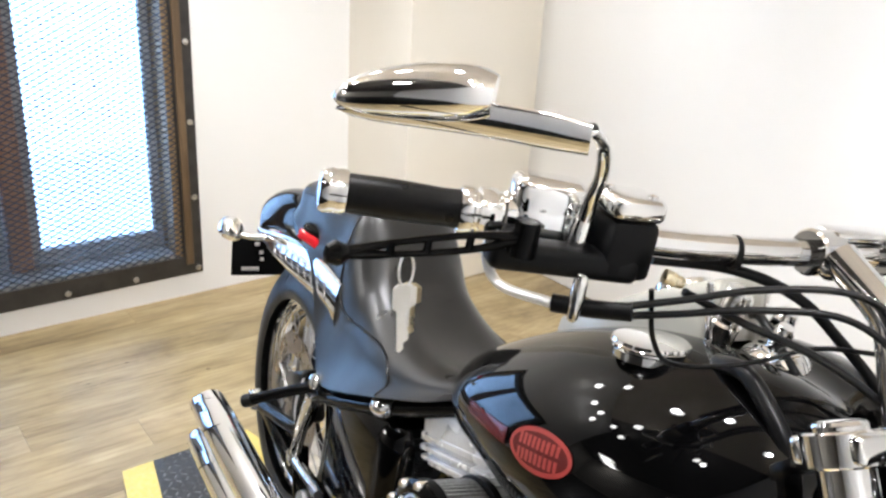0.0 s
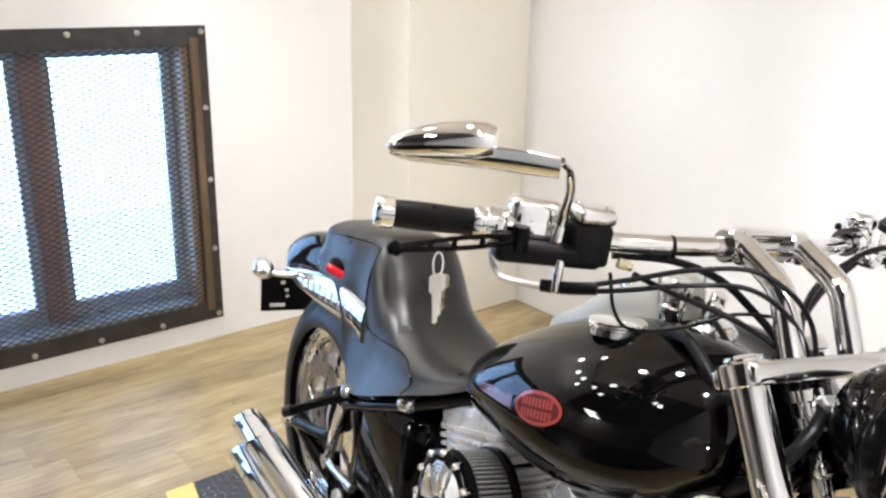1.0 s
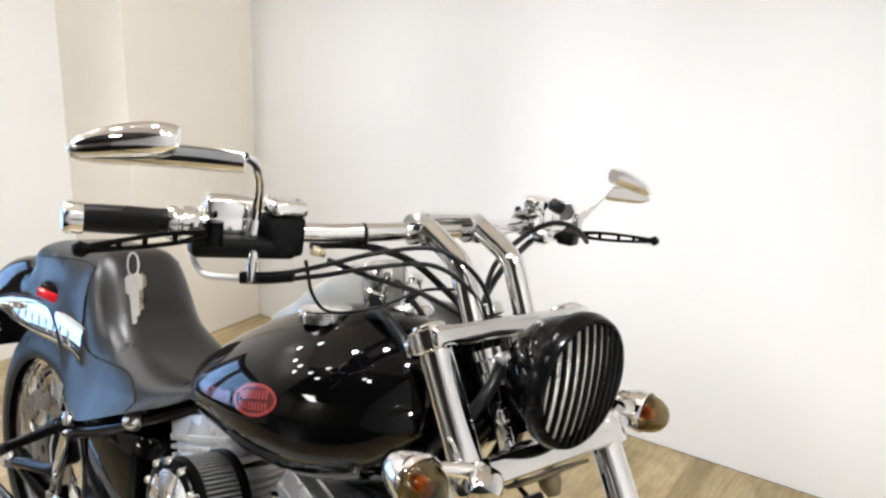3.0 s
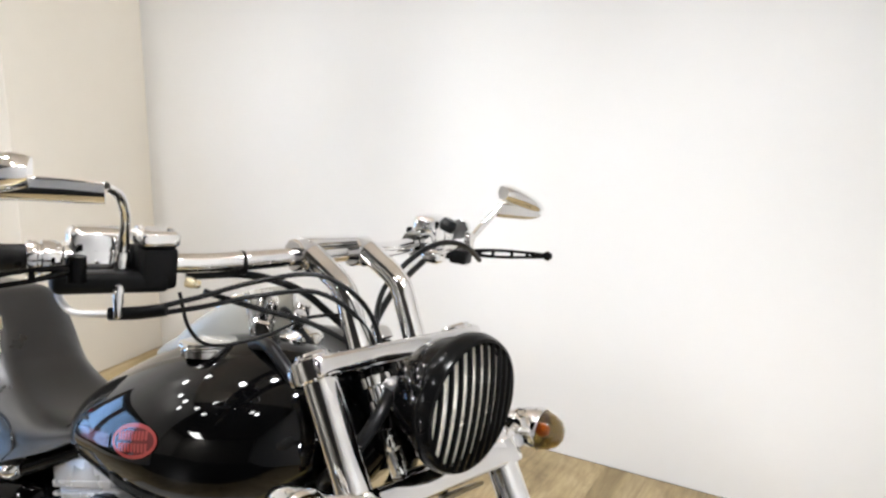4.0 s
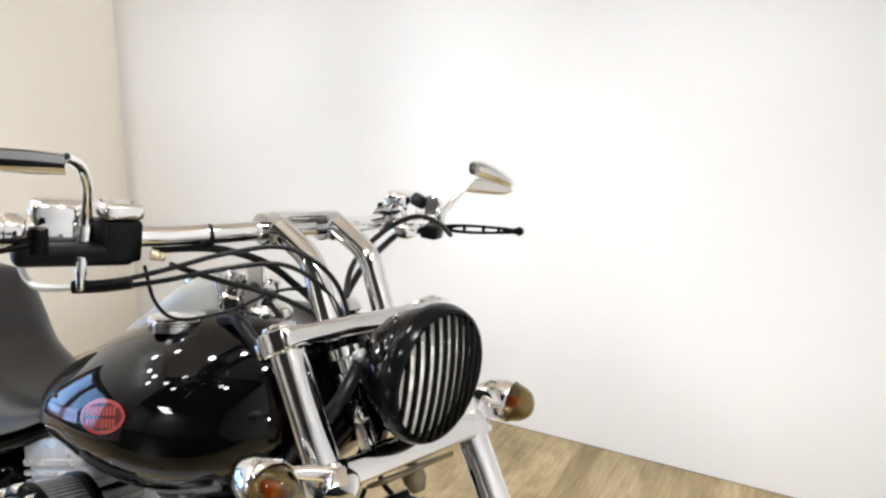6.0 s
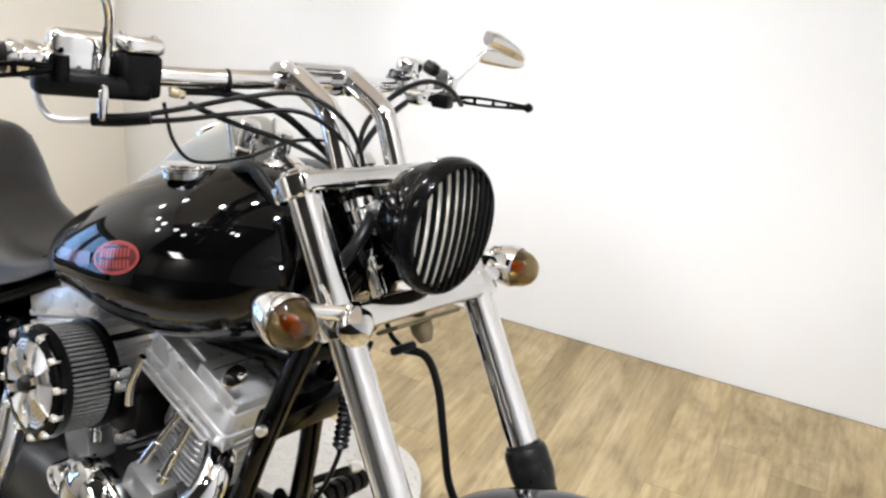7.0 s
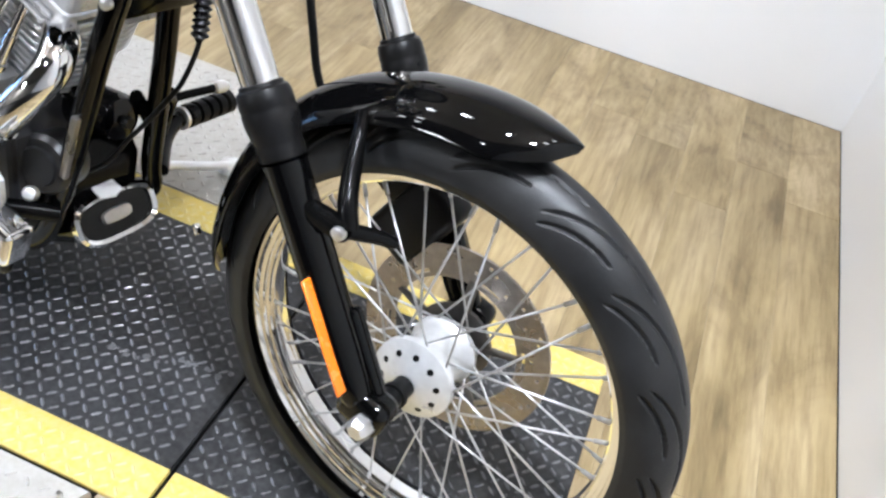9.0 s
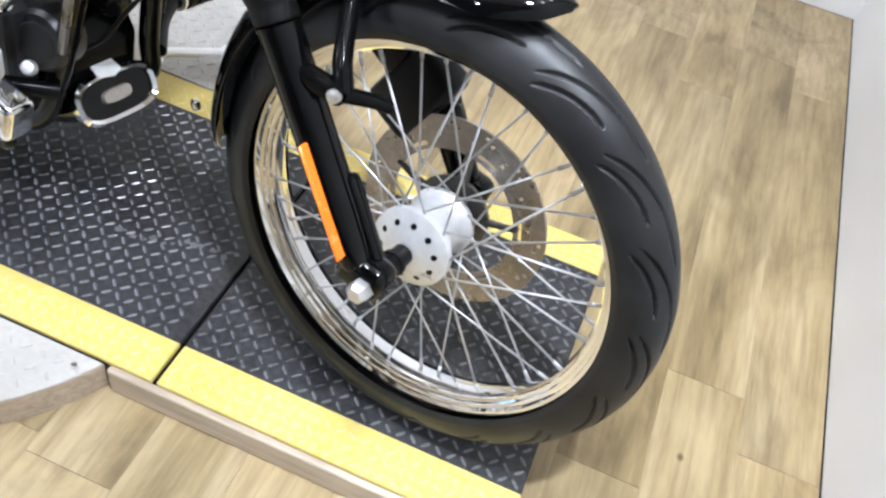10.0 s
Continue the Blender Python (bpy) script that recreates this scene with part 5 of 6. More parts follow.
for s in (-1, 1):
    top_e = [(-1.44, 0.728), (-1.54, 0.730), (-1.64, 0.722), (-1.75, 0.703), (-1.86, 0.674), (-1.92, 0.656)]
    low_e = [(-1.93, 0.644), (-1.86, 0.632), (-1.75, 0.634), (-1.66, 0.640), (-1.56, 0.650), (-1.47, 0.655), (-1.43, 0.640)]
    bm = bmesh.new()
    rs = []
    for u in [i / 16 for i in range(17)]:
        x = -1.43 - 0.50 * u
        zt = interp([(-a, b) for a, b in top_e], -x)[0]
        zb = interp([(-a, b) for a, b in low_e[::-1]], -x)[0]
        zc, hh = (zt + zb) / 2, max(0.004, (zt - zb) / 2)
        rs.append([V(x, s * (0.117 + 0.009 * math.cos(t) * (1 if math.cos(t) > 0 else 0.6)), zc + hh * math.copysign(abs(math.sin(t)) ** 0.6, math.sin(t))) for t in [2 * math.pi * k / 20 for k in range(20)]])
    part("fender_strut", loft(bm, rs), CHROME, bike, "chrome fender strut cover")
    for k in range(9):
        x = -1.48 - 0.038 * k
        zt = interp([(-a, b) for a, b in top_e], -x)[0]
        zb = interp([(-a, b) for a, b in low_e[::-1]], -x)[0]
        zm = (zt + zb) / 2
        d = (zt - zb) * 0.26
        part("strut_scroll", ctube([(x, s * 0.1262, zm - d), (x - 0.012, s * 0.1268, zm - d * 0.2), (x - 0.010, s * 0.1268, zm + d * 0.5), (x - 0.026, s * 0.1262, zm + d * 0.8)], [0.0006, 0.0013, 0.0013, 0.0005], 6, 4), STEEL, bike, "engraved scroll on the strut")
    bullet(bike, (-1.950, s * 0.186, 0.652), (-1, 0, 0), "rear_turn_signal", SMOKE, 0.86)
    part("signal_stalk", ctube([(-1.90, s * 0.180, 0.652), (-1.88, s * 0.150, 0.650), (-1.87, s * 0.115, 0.655)], [0.007, 0.0065, 0.010], 12, 5), CHROME, bike, "chrome signal stalk")
    bm = box(bmesh.new(), (0.055, 0.016, 0.022), at(-1.600, s * 0.124, 0.752, 0, 10, -s * 28), 0.005, 2)
    mk = part("marker_lamp", bm, REDLENS, bike, "red side marker lamp")
    bm = box(bmesh.new(), (0.066, 0.024, 0.036), at(-1.597, s * 0.113, 0.757, 0, 10, -s * 28), 0.008, 3)
    part("marker_base", bm, BLACK, mk)
bm = bmesh.new()
box(bm, (0.006, 0.165, 0.105), at(-2.090, -0.050, 0.525, 0, -14, 0), 0.003, 1)
plate = part("number_plate_holder", bm, SATIN, bike, "black number plate holder", smooth=False)
for yy, zz, sz in ((-0.075, 0.560, 0.012), (-0.060, 0.535, 0.010), (-0.055, 0.515, 0.010)):
    part("plate_bolt", box(bmesh.new(), (0.004, sz, 0.009), at(-2.083 - (zz - 0.525) * -0.24, yy, zz, 0, -14, 0), 0.001, 1), WHITE, plate, "pale bolt head")
part("plate_bar", box(bmesh.new(), (0.004, 0.045, 0.010), at(-2.0765, -0.085, 0.492, 0, -14, 0), 0.001, 1), WHITE, plate, "white bar of unreadable print")
part("tail_lamp", lathe(bmesh.new(), [(0, 0.030), (0.022, 0.026), (0.034, 0.010), (0.036, -0.012), (0.030, -0.02)], along((-2.060, 0, 0.585), (-1, 0, 0.1)), 24), REDLENS, bike, "red tail lamp")

# -- frame --
for s in (-1, 1):
    y = 0.055 if s > 0 else -0.088
    upper = [(-0.512, y, 0.640), (-0.556, y, 0.480), (-0.598, y, 0.330), (-0.632, 0.095 * s, 0.235)] if s < 0 else [(-0.545, 0.055, 0.675), (-0.561, 0.059, 0.520), (-0.588, 0.076, 0.340), (-0.600, 0.088, 0.262)]
    part("frame_downtube", ctube([(-0.430, 0.030 * s, 0.900), (-0.470 + 0.006 * s, 0.050 * s, 0.810), *upper, (-0.700, 0.10 * s, 0.200), (-0.90, 0.11 * s, 0.190), (-1.30, 0.12 * s, 0.190), (-1.42, 0.13 * s, 0.24), (-1.47, 0.135 * s, 0.36)], 0.0165, 16, 6), PAINT, bike, "gloss black frame tube")
    part("seat_stay", ctube([(-1.00, 0.080 * s, 0.72), (-1.15, 0.118 * s, 0.635), (-1.30, 0.132 * s, 0.560), (-1.42, 0.136 * s, 0.50), (-1.48, 0.140 * s, 0.40), (-1.68, 0.146 * s, 0.330)], 0.014, 14, 6), BLACK, bike, "black frame stay")
part("frame_backbone", ctube([(-0.42, 0, 0.93), (-0.60, 0, 0.86), (-0.95, 0, 0.72), (-1.2, 0, 0.62)], 0.024, 14, 6), BLACK, bike)
bm = box(bmesh.new(), (0.030, 0.190, 0.045), at(-0.515, 0, 0.655, 0, 12, 0), 0.006, 2)
part("engine_mount", bm, BLACK, bike, "black front engine mount")
for s in (-1, 1):
    part("mount_bolt", bolt(bmesh.new(), (-0.500, 0.080 * s - 0.028, 0.662), (0.3, -1, 0), 0.008, 0.007), ALU, bike, "bright bolt head")
filt = part("oil_filter", lathe(bmesh.new(), [(0, 0.052), (0.020, 0.051), (0.033, 0.046), (0.038, 0.036), (0.038, -0.040), (0.034, -0.046)], along((-0.628, 0.004, 0.425), (1, 0, 0.10)), 32), PAINT, bike, "gloss black oil filter")
part("filter_nut", lathe(bmesh.new(), [(0, 0.012), (0.009, 0.012), (0.010, 0.0)], along((-0.576, 0.004, 0.430), (1, 0, 0.10)), 6), DARK, filt)
part("front_crossmember", prism(bmesh.new(), [(-0.045, -0.055), (0.030, -0.060), (0.034, 0.020), (0.010, 0.056), (-0.040, 0.060)], 0.150, at(-0.640, 0.072, 0.318, 90, 0, 0), 0.008), BLACK, bike, "black front frame crossmember")
part("mount_strut", ctube([(-0.592, 0.040, 0.455), (-0.606, 0.075, 0.410), (-0.622, 0.108, 0.372), (-0.632, 0.120, 0.330)], [0.010, 0.012, 0.013, 0.012], 12, 6), BLACK, bike, "black control strut")
# regulator: black body with a chrome-rimmed oval face
m = at(-0.580, 0.000, 0.262, 0, 62, 0) @ Matrix.Scale(1.14, 4)
def oval_ring(a, b, n=36, e=0.62):
    return [(b * math.copysign(abs(math.cos(t)) ** e, math.cos(t)), a * math.copysign(abs(math.sin(t)) ** e, math.sin(t))) for t in [2 * math.pi * k / n for k in range(n)]]
bm = prism(bmesh.new(), oval_ring(0.064, 0.030), 0.075, m @ at(0, 0, -0.075))
reg = part("regulator", bm, PAINT, bike, "gloss black finned regulator")
bm = bmesh.new()
loft(bm, [[m @ V(x, y, h) for x, y in oval_ring(a, b)] for a, b, h in ((0.064, 0.030, -0.012), (0.069, 0.035, -0.008), (0.070, 0.036, 0.004), (0.066, 0.032, 0.008), (0.061, 0.027, 0.004), (0.061, 0.027, -0.010))], cap=False)
part("regulator_rim", bm, CHROME, reg, "chrome oval rim")
bm = bmesh.new()
loft(bm, [[m @ V(x, y, h) for x, y in oval_ring(a, b)] for a, b, h in ((0.026, 0.010, 0.0), (0.024, 0.009, 0.004), (0.010, 0.004, 0.005))])
part("regulator_badge", bm, STEEL, reg, "grey badge plate")

# -- engine: air-cooled V-twin --
CR = V(-0.79, 0, 0.310)


def engine_ring(hx, hy, n=36, e=0.62):
    return [(hx * math.copysign(abs(math.cos(t)) ** e, math.cos(t)), hy * math.copysign(abs(math.sin(t)) ** e, math.sin(t))) for t in [2 * math.pi * k / n for k in range(n)]]


def slab_at(bm, m, h0, h1, hx, hy, e=0.62, edge=0.0012):
    rs = []
    for dx, h in ((-edge, h0), (0, h0 + edge), (0, h1 - edge), (-edge, h1)):
        rs.append([m @ V(x, y, h) for x, y in engine_ring(hx + dx, hy + dx, e=e)])
    loft(bm, rs)


def cylinder(lean, front):
    m = Matrix.Translation(CR if front else CR + V(-0.060, 0, 0)) @ Matrix.Rotation(radians(lean), 4, "Y")
    mb = at(-0.686 if front else -0.985, 0, 0.606 if front else 0.618, 0, 20 if front else -20, 0) @ at(0, 0, -0.300)
    barrel = part("cylinder", lathe(bmesh.new(), [(0.052, 0.09), (0.052, 0.33)], m, 32), DARK, bike, "dark cylinder barrel")
    for k in range(11):
        bm = bmesh.new()
        h = 0.118 + 0.0115 * k
        slab_at(bm, m, h, h + 0.0045, 0.068, 0.074)
        part("cooling_fin", bm, CAST, barrel, "silver cooling fin")
    for k in range(5):
        bm = bmesh.new()
        h = 0.247 + 0.0120 * k
        slab_at(bm, m, h, h + 0.0055, 0.074, 0.086)
        part("head_fin", bm, CAST, barrel, "silver head fin")
    bm = bmesh.new()
    slab_at(bm, m, 0.243, 0.312, 0.058, 0.070)
    part("cylinder_head", bm, CAST, barrel, "silver cylinder head")
    # rocker box: three stacked castings with ledges
    bm = bmesh.new()
    slab_at(bm, mb, 0.296, 0.346, 0.096, 0.096, 0.10)
    rbox = part("rocker_box", bm, CAST, bike, "silver rocker box")
    for h0, h1, hx in ((0.305, 0.311, 0.104), (0.320, 0.327, 0.105), (0.335, 0.346, 0.104)):
        bm = bmesh.new()
        slab_at(bm, mb, h0, h1, hx, hx, 0.10)
        part("rocker_ledge", bm, CAST, rbox, "silver ledge of the rocker box")
    bm = bmesh.new()
    rs = []
    for hx, hy, h in ((0.101, 0.101, 0.344), (0.100, 0.100, 0.376), (0.098, 0.098, 0.381), (0.092, 0.092, 0.3835), (0.050, 0.060, 0.3840)):
        rs.append([mb @ V(x, y, h) for x, y in engine_ring(hx, hy, e=0.10)])
    loft(bm, rs)
    box(bm, (0.094, 0.190, 0.022), mb @ at(0.048, 0.0, 0.390), 0.004, 2)
    box(bm, (0.080, 0.150, 0.010), mb @ at(-0.044, 0.0, 0.386), 0.004, 2)
    part("rocker_cover", bm, CAST, rbox, "silver rocker cover")
    for x, y in ((0.058, -0.078), (0.058, 0.076), (-0.075, 0.080)):
        bm = bmesh.new()
        lathe(bm, [(0, 0.010), (0.005, 0.010), (0.006, 0.014), (0.011, 0.014), (0.0125, 0.010), (0.013, -0.006)], mb @ at(x, y, 0.398 if x > 0 else 0.386), 18)
        part("cover_bolt", bm, CHROME, rbox, "chrome socket bolt")
    # seam across the cover
    bm = box(bmesh.new(), (0.0022, 0.175, 0.002), mb @ at(0.022, 0.0, 0.4012), 0.0008, 1)
    part("cover_rib", bm, DARK, rbox)


cylinder(22.5, True)
cylinder(-22.5, False)

case = [(-0.985, 0.205), (-0.985, 0.330), (-0.945, 0.425), (-0.880, 0.468), (-0.83, 0.440), (-0.79, 0.425), (-0.745, 0.440), (-0.690, 0.475), (-0.665, 0.440), (-0.655, 0.350), (-0.660, 0.270), (-0.700, 0.195), (-0.80, 0.180)]
XZ = Matrix(((1, 0, 0, 0), (0, 0, -1, 0), (0, 1, 0, 0), (0, 0, 0, 1)))      # outline in x, z; depth towards the right hand side
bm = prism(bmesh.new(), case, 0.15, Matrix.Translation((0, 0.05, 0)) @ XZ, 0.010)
crankcase = part("crankcase", bm, CASE, bike, "silver crankcase, shade put into its dark colour")
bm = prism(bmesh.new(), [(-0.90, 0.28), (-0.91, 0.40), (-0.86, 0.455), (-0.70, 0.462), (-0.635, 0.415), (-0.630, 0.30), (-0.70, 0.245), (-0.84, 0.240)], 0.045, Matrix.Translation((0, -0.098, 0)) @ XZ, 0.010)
part("gearcase", bm, CASE, crankcase, "silver gearcase, shade put into its dark colour")
# lifter blocks and pushrod tubes
for x0, x1, x2 in ((-0.735, -0.690, -0.712), (-0.845, -0.895, -0.868)):
    bm = box(bmesh.new(), (0.070, 0.050, 0.050), at((x0 + x1) / 2, -0.118, 0.478, 0, 22 if x0 > -0.8 else -22, 0), 0.008, 2)
    part("lifter_block", bm, LIFTER, crankcase, "grey cast lifter block")
    for xa, off, ya in ((x0, 0.030, -0.128), (x1, 0.030, -0.118)):
        s = 1 if x0 > -0.8 else -1
        a = V(xa, ya, 0.492)
        b = V(xa + s * (0.052 if xa == x0 else 0.035), -0.092, 0.608)
        bm = bmesh.new()
        tube(bm, [a, a.lerp(b, 0.12), a.lerp(b, 0.13), a.lerp(b, 0.5), a.lerp(b, 0.51), b], [0.0110, 0.0110, 0.0082, 0.0082, 0.0068, 0.0068], 16)
        lathe(bm, [(0.007, -0.010), (0.0105, -0.008), (0.0105, 0.004), (0.007, 0.008)], along(b, b - a), 14)
        part("pushrod_tube", bm, CHROME, crankcase, "chrome pushrod tube")
# polished cam cover with its lobes
CC = V(-0.795, -0.145, 0.400)
bm = bmesh.new()
lathe(bm, [(0.084, -0.006), (0.086, 0.010), (0.080, 0.022), (0.066, 0.034), (0.040, 0.043), (0.0, 0.046)], along(CC, (0, -1, 0)), 40)
cover = part("cam_cover", bm, CHROME, crankcase, "chrome cam cover")
for dx, dz, r, h in ((-0.050, -0.062, 0.044, 0.050), (0.068, 0.028, 0.030, 0.034), (0.045, -0.055, 0.026, 0.030), (-0.010, 0.070, 0.026, 0.028), (-0.075, 0.030, 0.026, 0.028)):
    bm = lathe(bmesh.new(), [(r, 0.0), (r, h * 0.75), (r * 0.9, h), (r * 0.70, h), (r * 0.66, h * 0.86), (0, h * 0.84)], along(CC + V(dx, -0.004, dz), (0, -1, 0)), 28)
    part("cover_lobe", bm, CHROME, cover, "chrome cover lobe")
for k in range(9):
    a = 2 * math.pi * k / 9 + 0.2
    part("cover_screw", bolt(bmesh.new(), CC + V(0.076 * math.cos(a), -0.022, 0.076 * math.sin(a)), (0, -1, 0), 0.0065, 0.006), CHROME, cover)
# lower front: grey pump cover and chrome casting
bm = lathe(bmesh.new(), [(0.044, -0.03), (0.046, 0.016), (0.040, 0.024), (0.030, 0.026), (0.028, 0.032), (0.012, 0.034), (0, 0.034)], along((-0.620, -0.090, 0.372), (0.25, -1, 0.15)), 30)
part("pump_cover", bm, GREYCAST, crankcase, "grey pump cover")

# -- air cleaner: star-ribbed chrome face on a black pleated body --
AC = V(-0.858, -0.222, 0.619)
AD = (-0.06, -1, 0.06)
AM = along(AC, AD)
body = part("air_cleaner", lathe(bmesh.new(), [(0.070, -0.090), (0.086, -0.088), (0.086, -0.078), (0.077, -0.076), (0.077, -0.016), (0.085, -0.014), (0.085, 0.0), (0.0, 0.0)], AM, 48), DARK, bike, "black air cleaner body")
for k in range(66):
    part("pleat", box(bmesh.new(), (0.007, 0.0040, 0.056), AM @ Matrix.Rotation(2 * math.pi * k / 66, 4, "Z") @ at(0.0785, 0, -0.046), 0.0008, 1), PLEAT, body, "grey filter pleat" if k == 0 else "", smooth=False)
part("cleaner_face", lathe(bmesh.new(), [(0.085, 0.0), (0.085, 0.005), (0.080, 0.008), (0.069, 0.009), (0.067, 0.003), (0.0, 0.003)], AM, 48), BLACK, body, "black face ring")
part("face_plate", lathe(bmesh.new(), [(0.0665, 0.0035), (0.030, 0.0045), (0.0, 0.0045)], AM, 40), STEEL, body, "grey metal plate behind the star")
for k in range(6):
    m = AM @ Matrix.Rotation(2 * math.pi * (k + 0.5) / 6, 4, "Z")
    rs = []
    for u, w, h in ((0.006, 0.0045, 0.012), (0.028, 0.0065, 0.018), (0.052, 0.0095, 0.017), (0.067, 0.0115, 0.011)):
        rs.append([m @ V(u, w, 0.003), m @ V(u, w * 0.72, h), m @ V(u, -w * 0.72, h), m @ V(u, -w, 0.003)])
    part("star_spoke", loft(bmesh.new(), rs), CHROME, body, "chrome star spoke", angle=25)
    # slanted louvres fill the field between two spokes
    for j in range(7):
        u = 0.026 + 0.0062 * j
        a0_, a1_ = radians(13), radians(47)
        p0, p1, p2 = V(u * math.cos(a0_), u * math.sin(a0_), 0.007), V(u * 1.04 * math.cos(radians(30)), u * 1.04 * math.sin(radians(30)), 0.008), V(u * math.cos(a1_), u * math.sin(a1_), 0.007)
        part("face_rib", tube(bmesh.new(), [m @ p0, m @ p1, m @ p2], 0.0019, 6), ALU, body)
part("face_hub", lathe(bmesh.new(), [(0, 0.024), (0.010, 0.022), (0.015, 0.014), (0.015, 0.004)], AM, 20), DARK, body)
for k in range(12):
    a = 2 * math.pi * (k + 0.5) / 12
    part("face_bolt", bolt(bmesh.new(), AM @ V(0.0805 * math.cos(a), 0.0805 * math.sin(a), 0.0), AD, 0.0066, 0.014), CHROME, body, "chrome bolt head")
# carburettor and intake in the vee
bm = box(bmesh.new(), (0.075, 0.110, 0.085), at(-0.790, -0.070, 0.570), 0.014, 3)
carb = part("carburettor", bm, DARK, bike, "dark carburettor")
for x, y, z in ((-0.745, -0.150, 0.640), (-0.735, -0.150, 0.560), (-0.750, -0.155, 0.660)):
    part("carb_fitting", lathe(bmesh.new(), [(0, 0.016), (0.008, 0.015), (0.010, 0.004), (0.010, -0.012)], along((x, y, z), (0.3, -1, 0.2)), 12), CHROME, carb, "small chrome fitting")
bm = ctube([(-0.70, -0.155, 0.705), (-0.715, -0.16, 0.66), (-0.725, -0.155, 0.62)], 0.006, 10, 6)
part("bracket", bm, CHROME, carb, "chrome bracket")
# coil box and horn under the tank's nose
bm = box(bmesh.new(), (0.110, 0.075, 0.070), at(-0.575, 0.030, 0.660, 0, 20, 0), 0.016, 3)
part("coil_cover", bm, DARK, bike, "dark coil cover")
bm = box(bmesh.new(), (0.30, 0.110, 0.035), at(-0.660, 0, 0.722, 0, -8, 0), 0.012, 2)
part("tank_tunnel", bm, BLACK, bike)
bm = bmesh.new()
lathe(bm, [(0, 0.020), (0.010, 0.018), (0.0135, 0.006), (0.0135, -0.012)], along((-0.560, -0.110, 0.718), (0.4, -1, 0)), 14)
part("coil_knob", bm, CHROME, bike, "chrome mounting knob")

# -- exhaust: two chrome pipes to stacked slash-cut mufflers --
def pipe_end(bm, p, d, r):
    m = along(p, d)
    n = 28
    for prev, nxt in (((r, -0.02), (r, 0.0)), ((r, 0.0), (r - 0.0025, 0.0)), ((r - 0.0025, 0.0), (r - 0.0025, -0.12))):
        a = [bm.verts.new(m @ V(prev[0] * math.cos(2 * math.pi * k / n), prev[0] * math.sin(2 * math.pi * k / n), prev[1] - 0.030 * math.sin(2 * math.pi * k / n))) for k in range(n)]
        b = [bm.verts.new(m @ V(nxt[0] * math.cos(2 * math.pi * k / n), nxt[0] * math.sin(2 * math.pi * k / n), nxt[1] - 0.030 * math.sin(2 * math.pi * k / n))) for k in range(n)]
        for k in range(n):
            bm.faces.new((a[k], a[(k + 1) % n], b[(k + 1) % n], b[k]))


for nm, path, zend in (("front", [(-0.640, -0.060, 0.560), (-0.605, -0.085, 0.585), (-0.566, -0.118, 0.585), (-0.550, -0.148, 0.560), (-0.572, -0.172, 0.515), (-0.620, -0.182, 0.452), (-0.710, -0.190, 0.348), (-0.800, -0.198, 0.262), (-0.900, -0.208, 0.226), (-1.02, -0.215, 0.222)], 0.222),
                       ("rear", [(-0.960, -0.060, 0.560), (-1.000, -0.110, 0.575), (-1.020, -0.150, 0.530), (-1.010, -0.180, 0.430), (-1.020, -0.205, 0.345), (-1.06, -0.214, 0.315), (-1.12, -0.216, 0.311)], 0.311)):
    part("exhaust_pipe", ctube(path, 0.0235, 24, 7), CHROME, bike, "chrome exhaust pipe with heat shield")
    x0 = path[-1][0]
    bm = bmesh.new()
    tube(bm, [(x0 + 0.03, -0.215, zend), (x0, -0.216, zend), (x0 - 0.06, -0.222, zend), (x0 - 0.12, -0.226, zend), (-1.735, -0.250, zend + 0.002)], [0.027, 0.028, 0.036, 0.0375, 0.0375], 28, caps=False)
    muf = part("muffler", bm, CHROME, bike, "chrome straight muffler")
    bm = bmesh.new()
    pipe_end(bm, (-1.753, -0.250, zend + 0.002), (-1, 0, 0), 0.0375)
    part("muffler_tip", bm, CHROME, muf, "slash-cut chrome tip")
    for k in range(3):
        if nm == "front":
            p = V(-0.60, -0.184, 0.474).lerp(V(-0.79, -0.199, 0.270), k / 2)
            part("shield_clamp", lathe(bmesh.new(), [(0.0236, -0.005), (0.0252, -0.004), (0.0252, 0.004), (0.0236, 0.005)], along(p, (-0.66, -0.05, -0.75)), 24), CHROME, bike, "chrome clamp band")

# -- oil tank, battery box, tail side parts --
bm = box(bmesh.new(), (0.285, 0.268, 0.310), at(-1.262, 0, 0.462), 0.060, 6)
oil = part("oil_tank", bm, PAINT, bike, "gloss black oil tank")
part("filler_knob", lathe(bmesh.new(), [(0, 0.022), (0.014, 0.020), (0.022, 0.013), (0.0240, 0.004), (0.018, -0.012)], along((-1.172, -0.128, 0.628), (0, -0.7, 1)), 24), CHROME, oil, "chrome oil filler cap")
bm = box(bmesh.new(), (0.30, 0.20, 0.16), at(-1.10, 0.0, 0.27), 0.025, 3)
part("gearbox", bm, CASE, bike, "silver gearbox, shade put into its dark colour")
part("knob", lathe(bmesh.new(), [(0, 0.026), (0.014, 0.022), (0.018, 0.010), (0.016, -0.006)], along((-1.40, -0.140, 0.545), (0.2, -1, 0.3)), 20), CHROME, bike, "chrome peg bracket knob")
bm = bmesh.new()
ctube([(-1.405, -0.150, 0.535), (-1.440, -0.185, 0.508), (-1.485, -0.238, 0.470)], [0.012, 0.0105, 0.0105], 14, 6, bm)
pp = part("passenger_peg", bm, BLACK, bike, "folded black passenger peg")
part("peg_tip", lathe(bmesh.new(), [(0.0125, 0), (0.0125, 0.018), (0.010, 0.021), (0, 0.022)], along((-1.486, -0.239, 0.469), (-0.55, -0.65, -0.45)), 16), RUBBER, pp)
bm = bmesh.new()
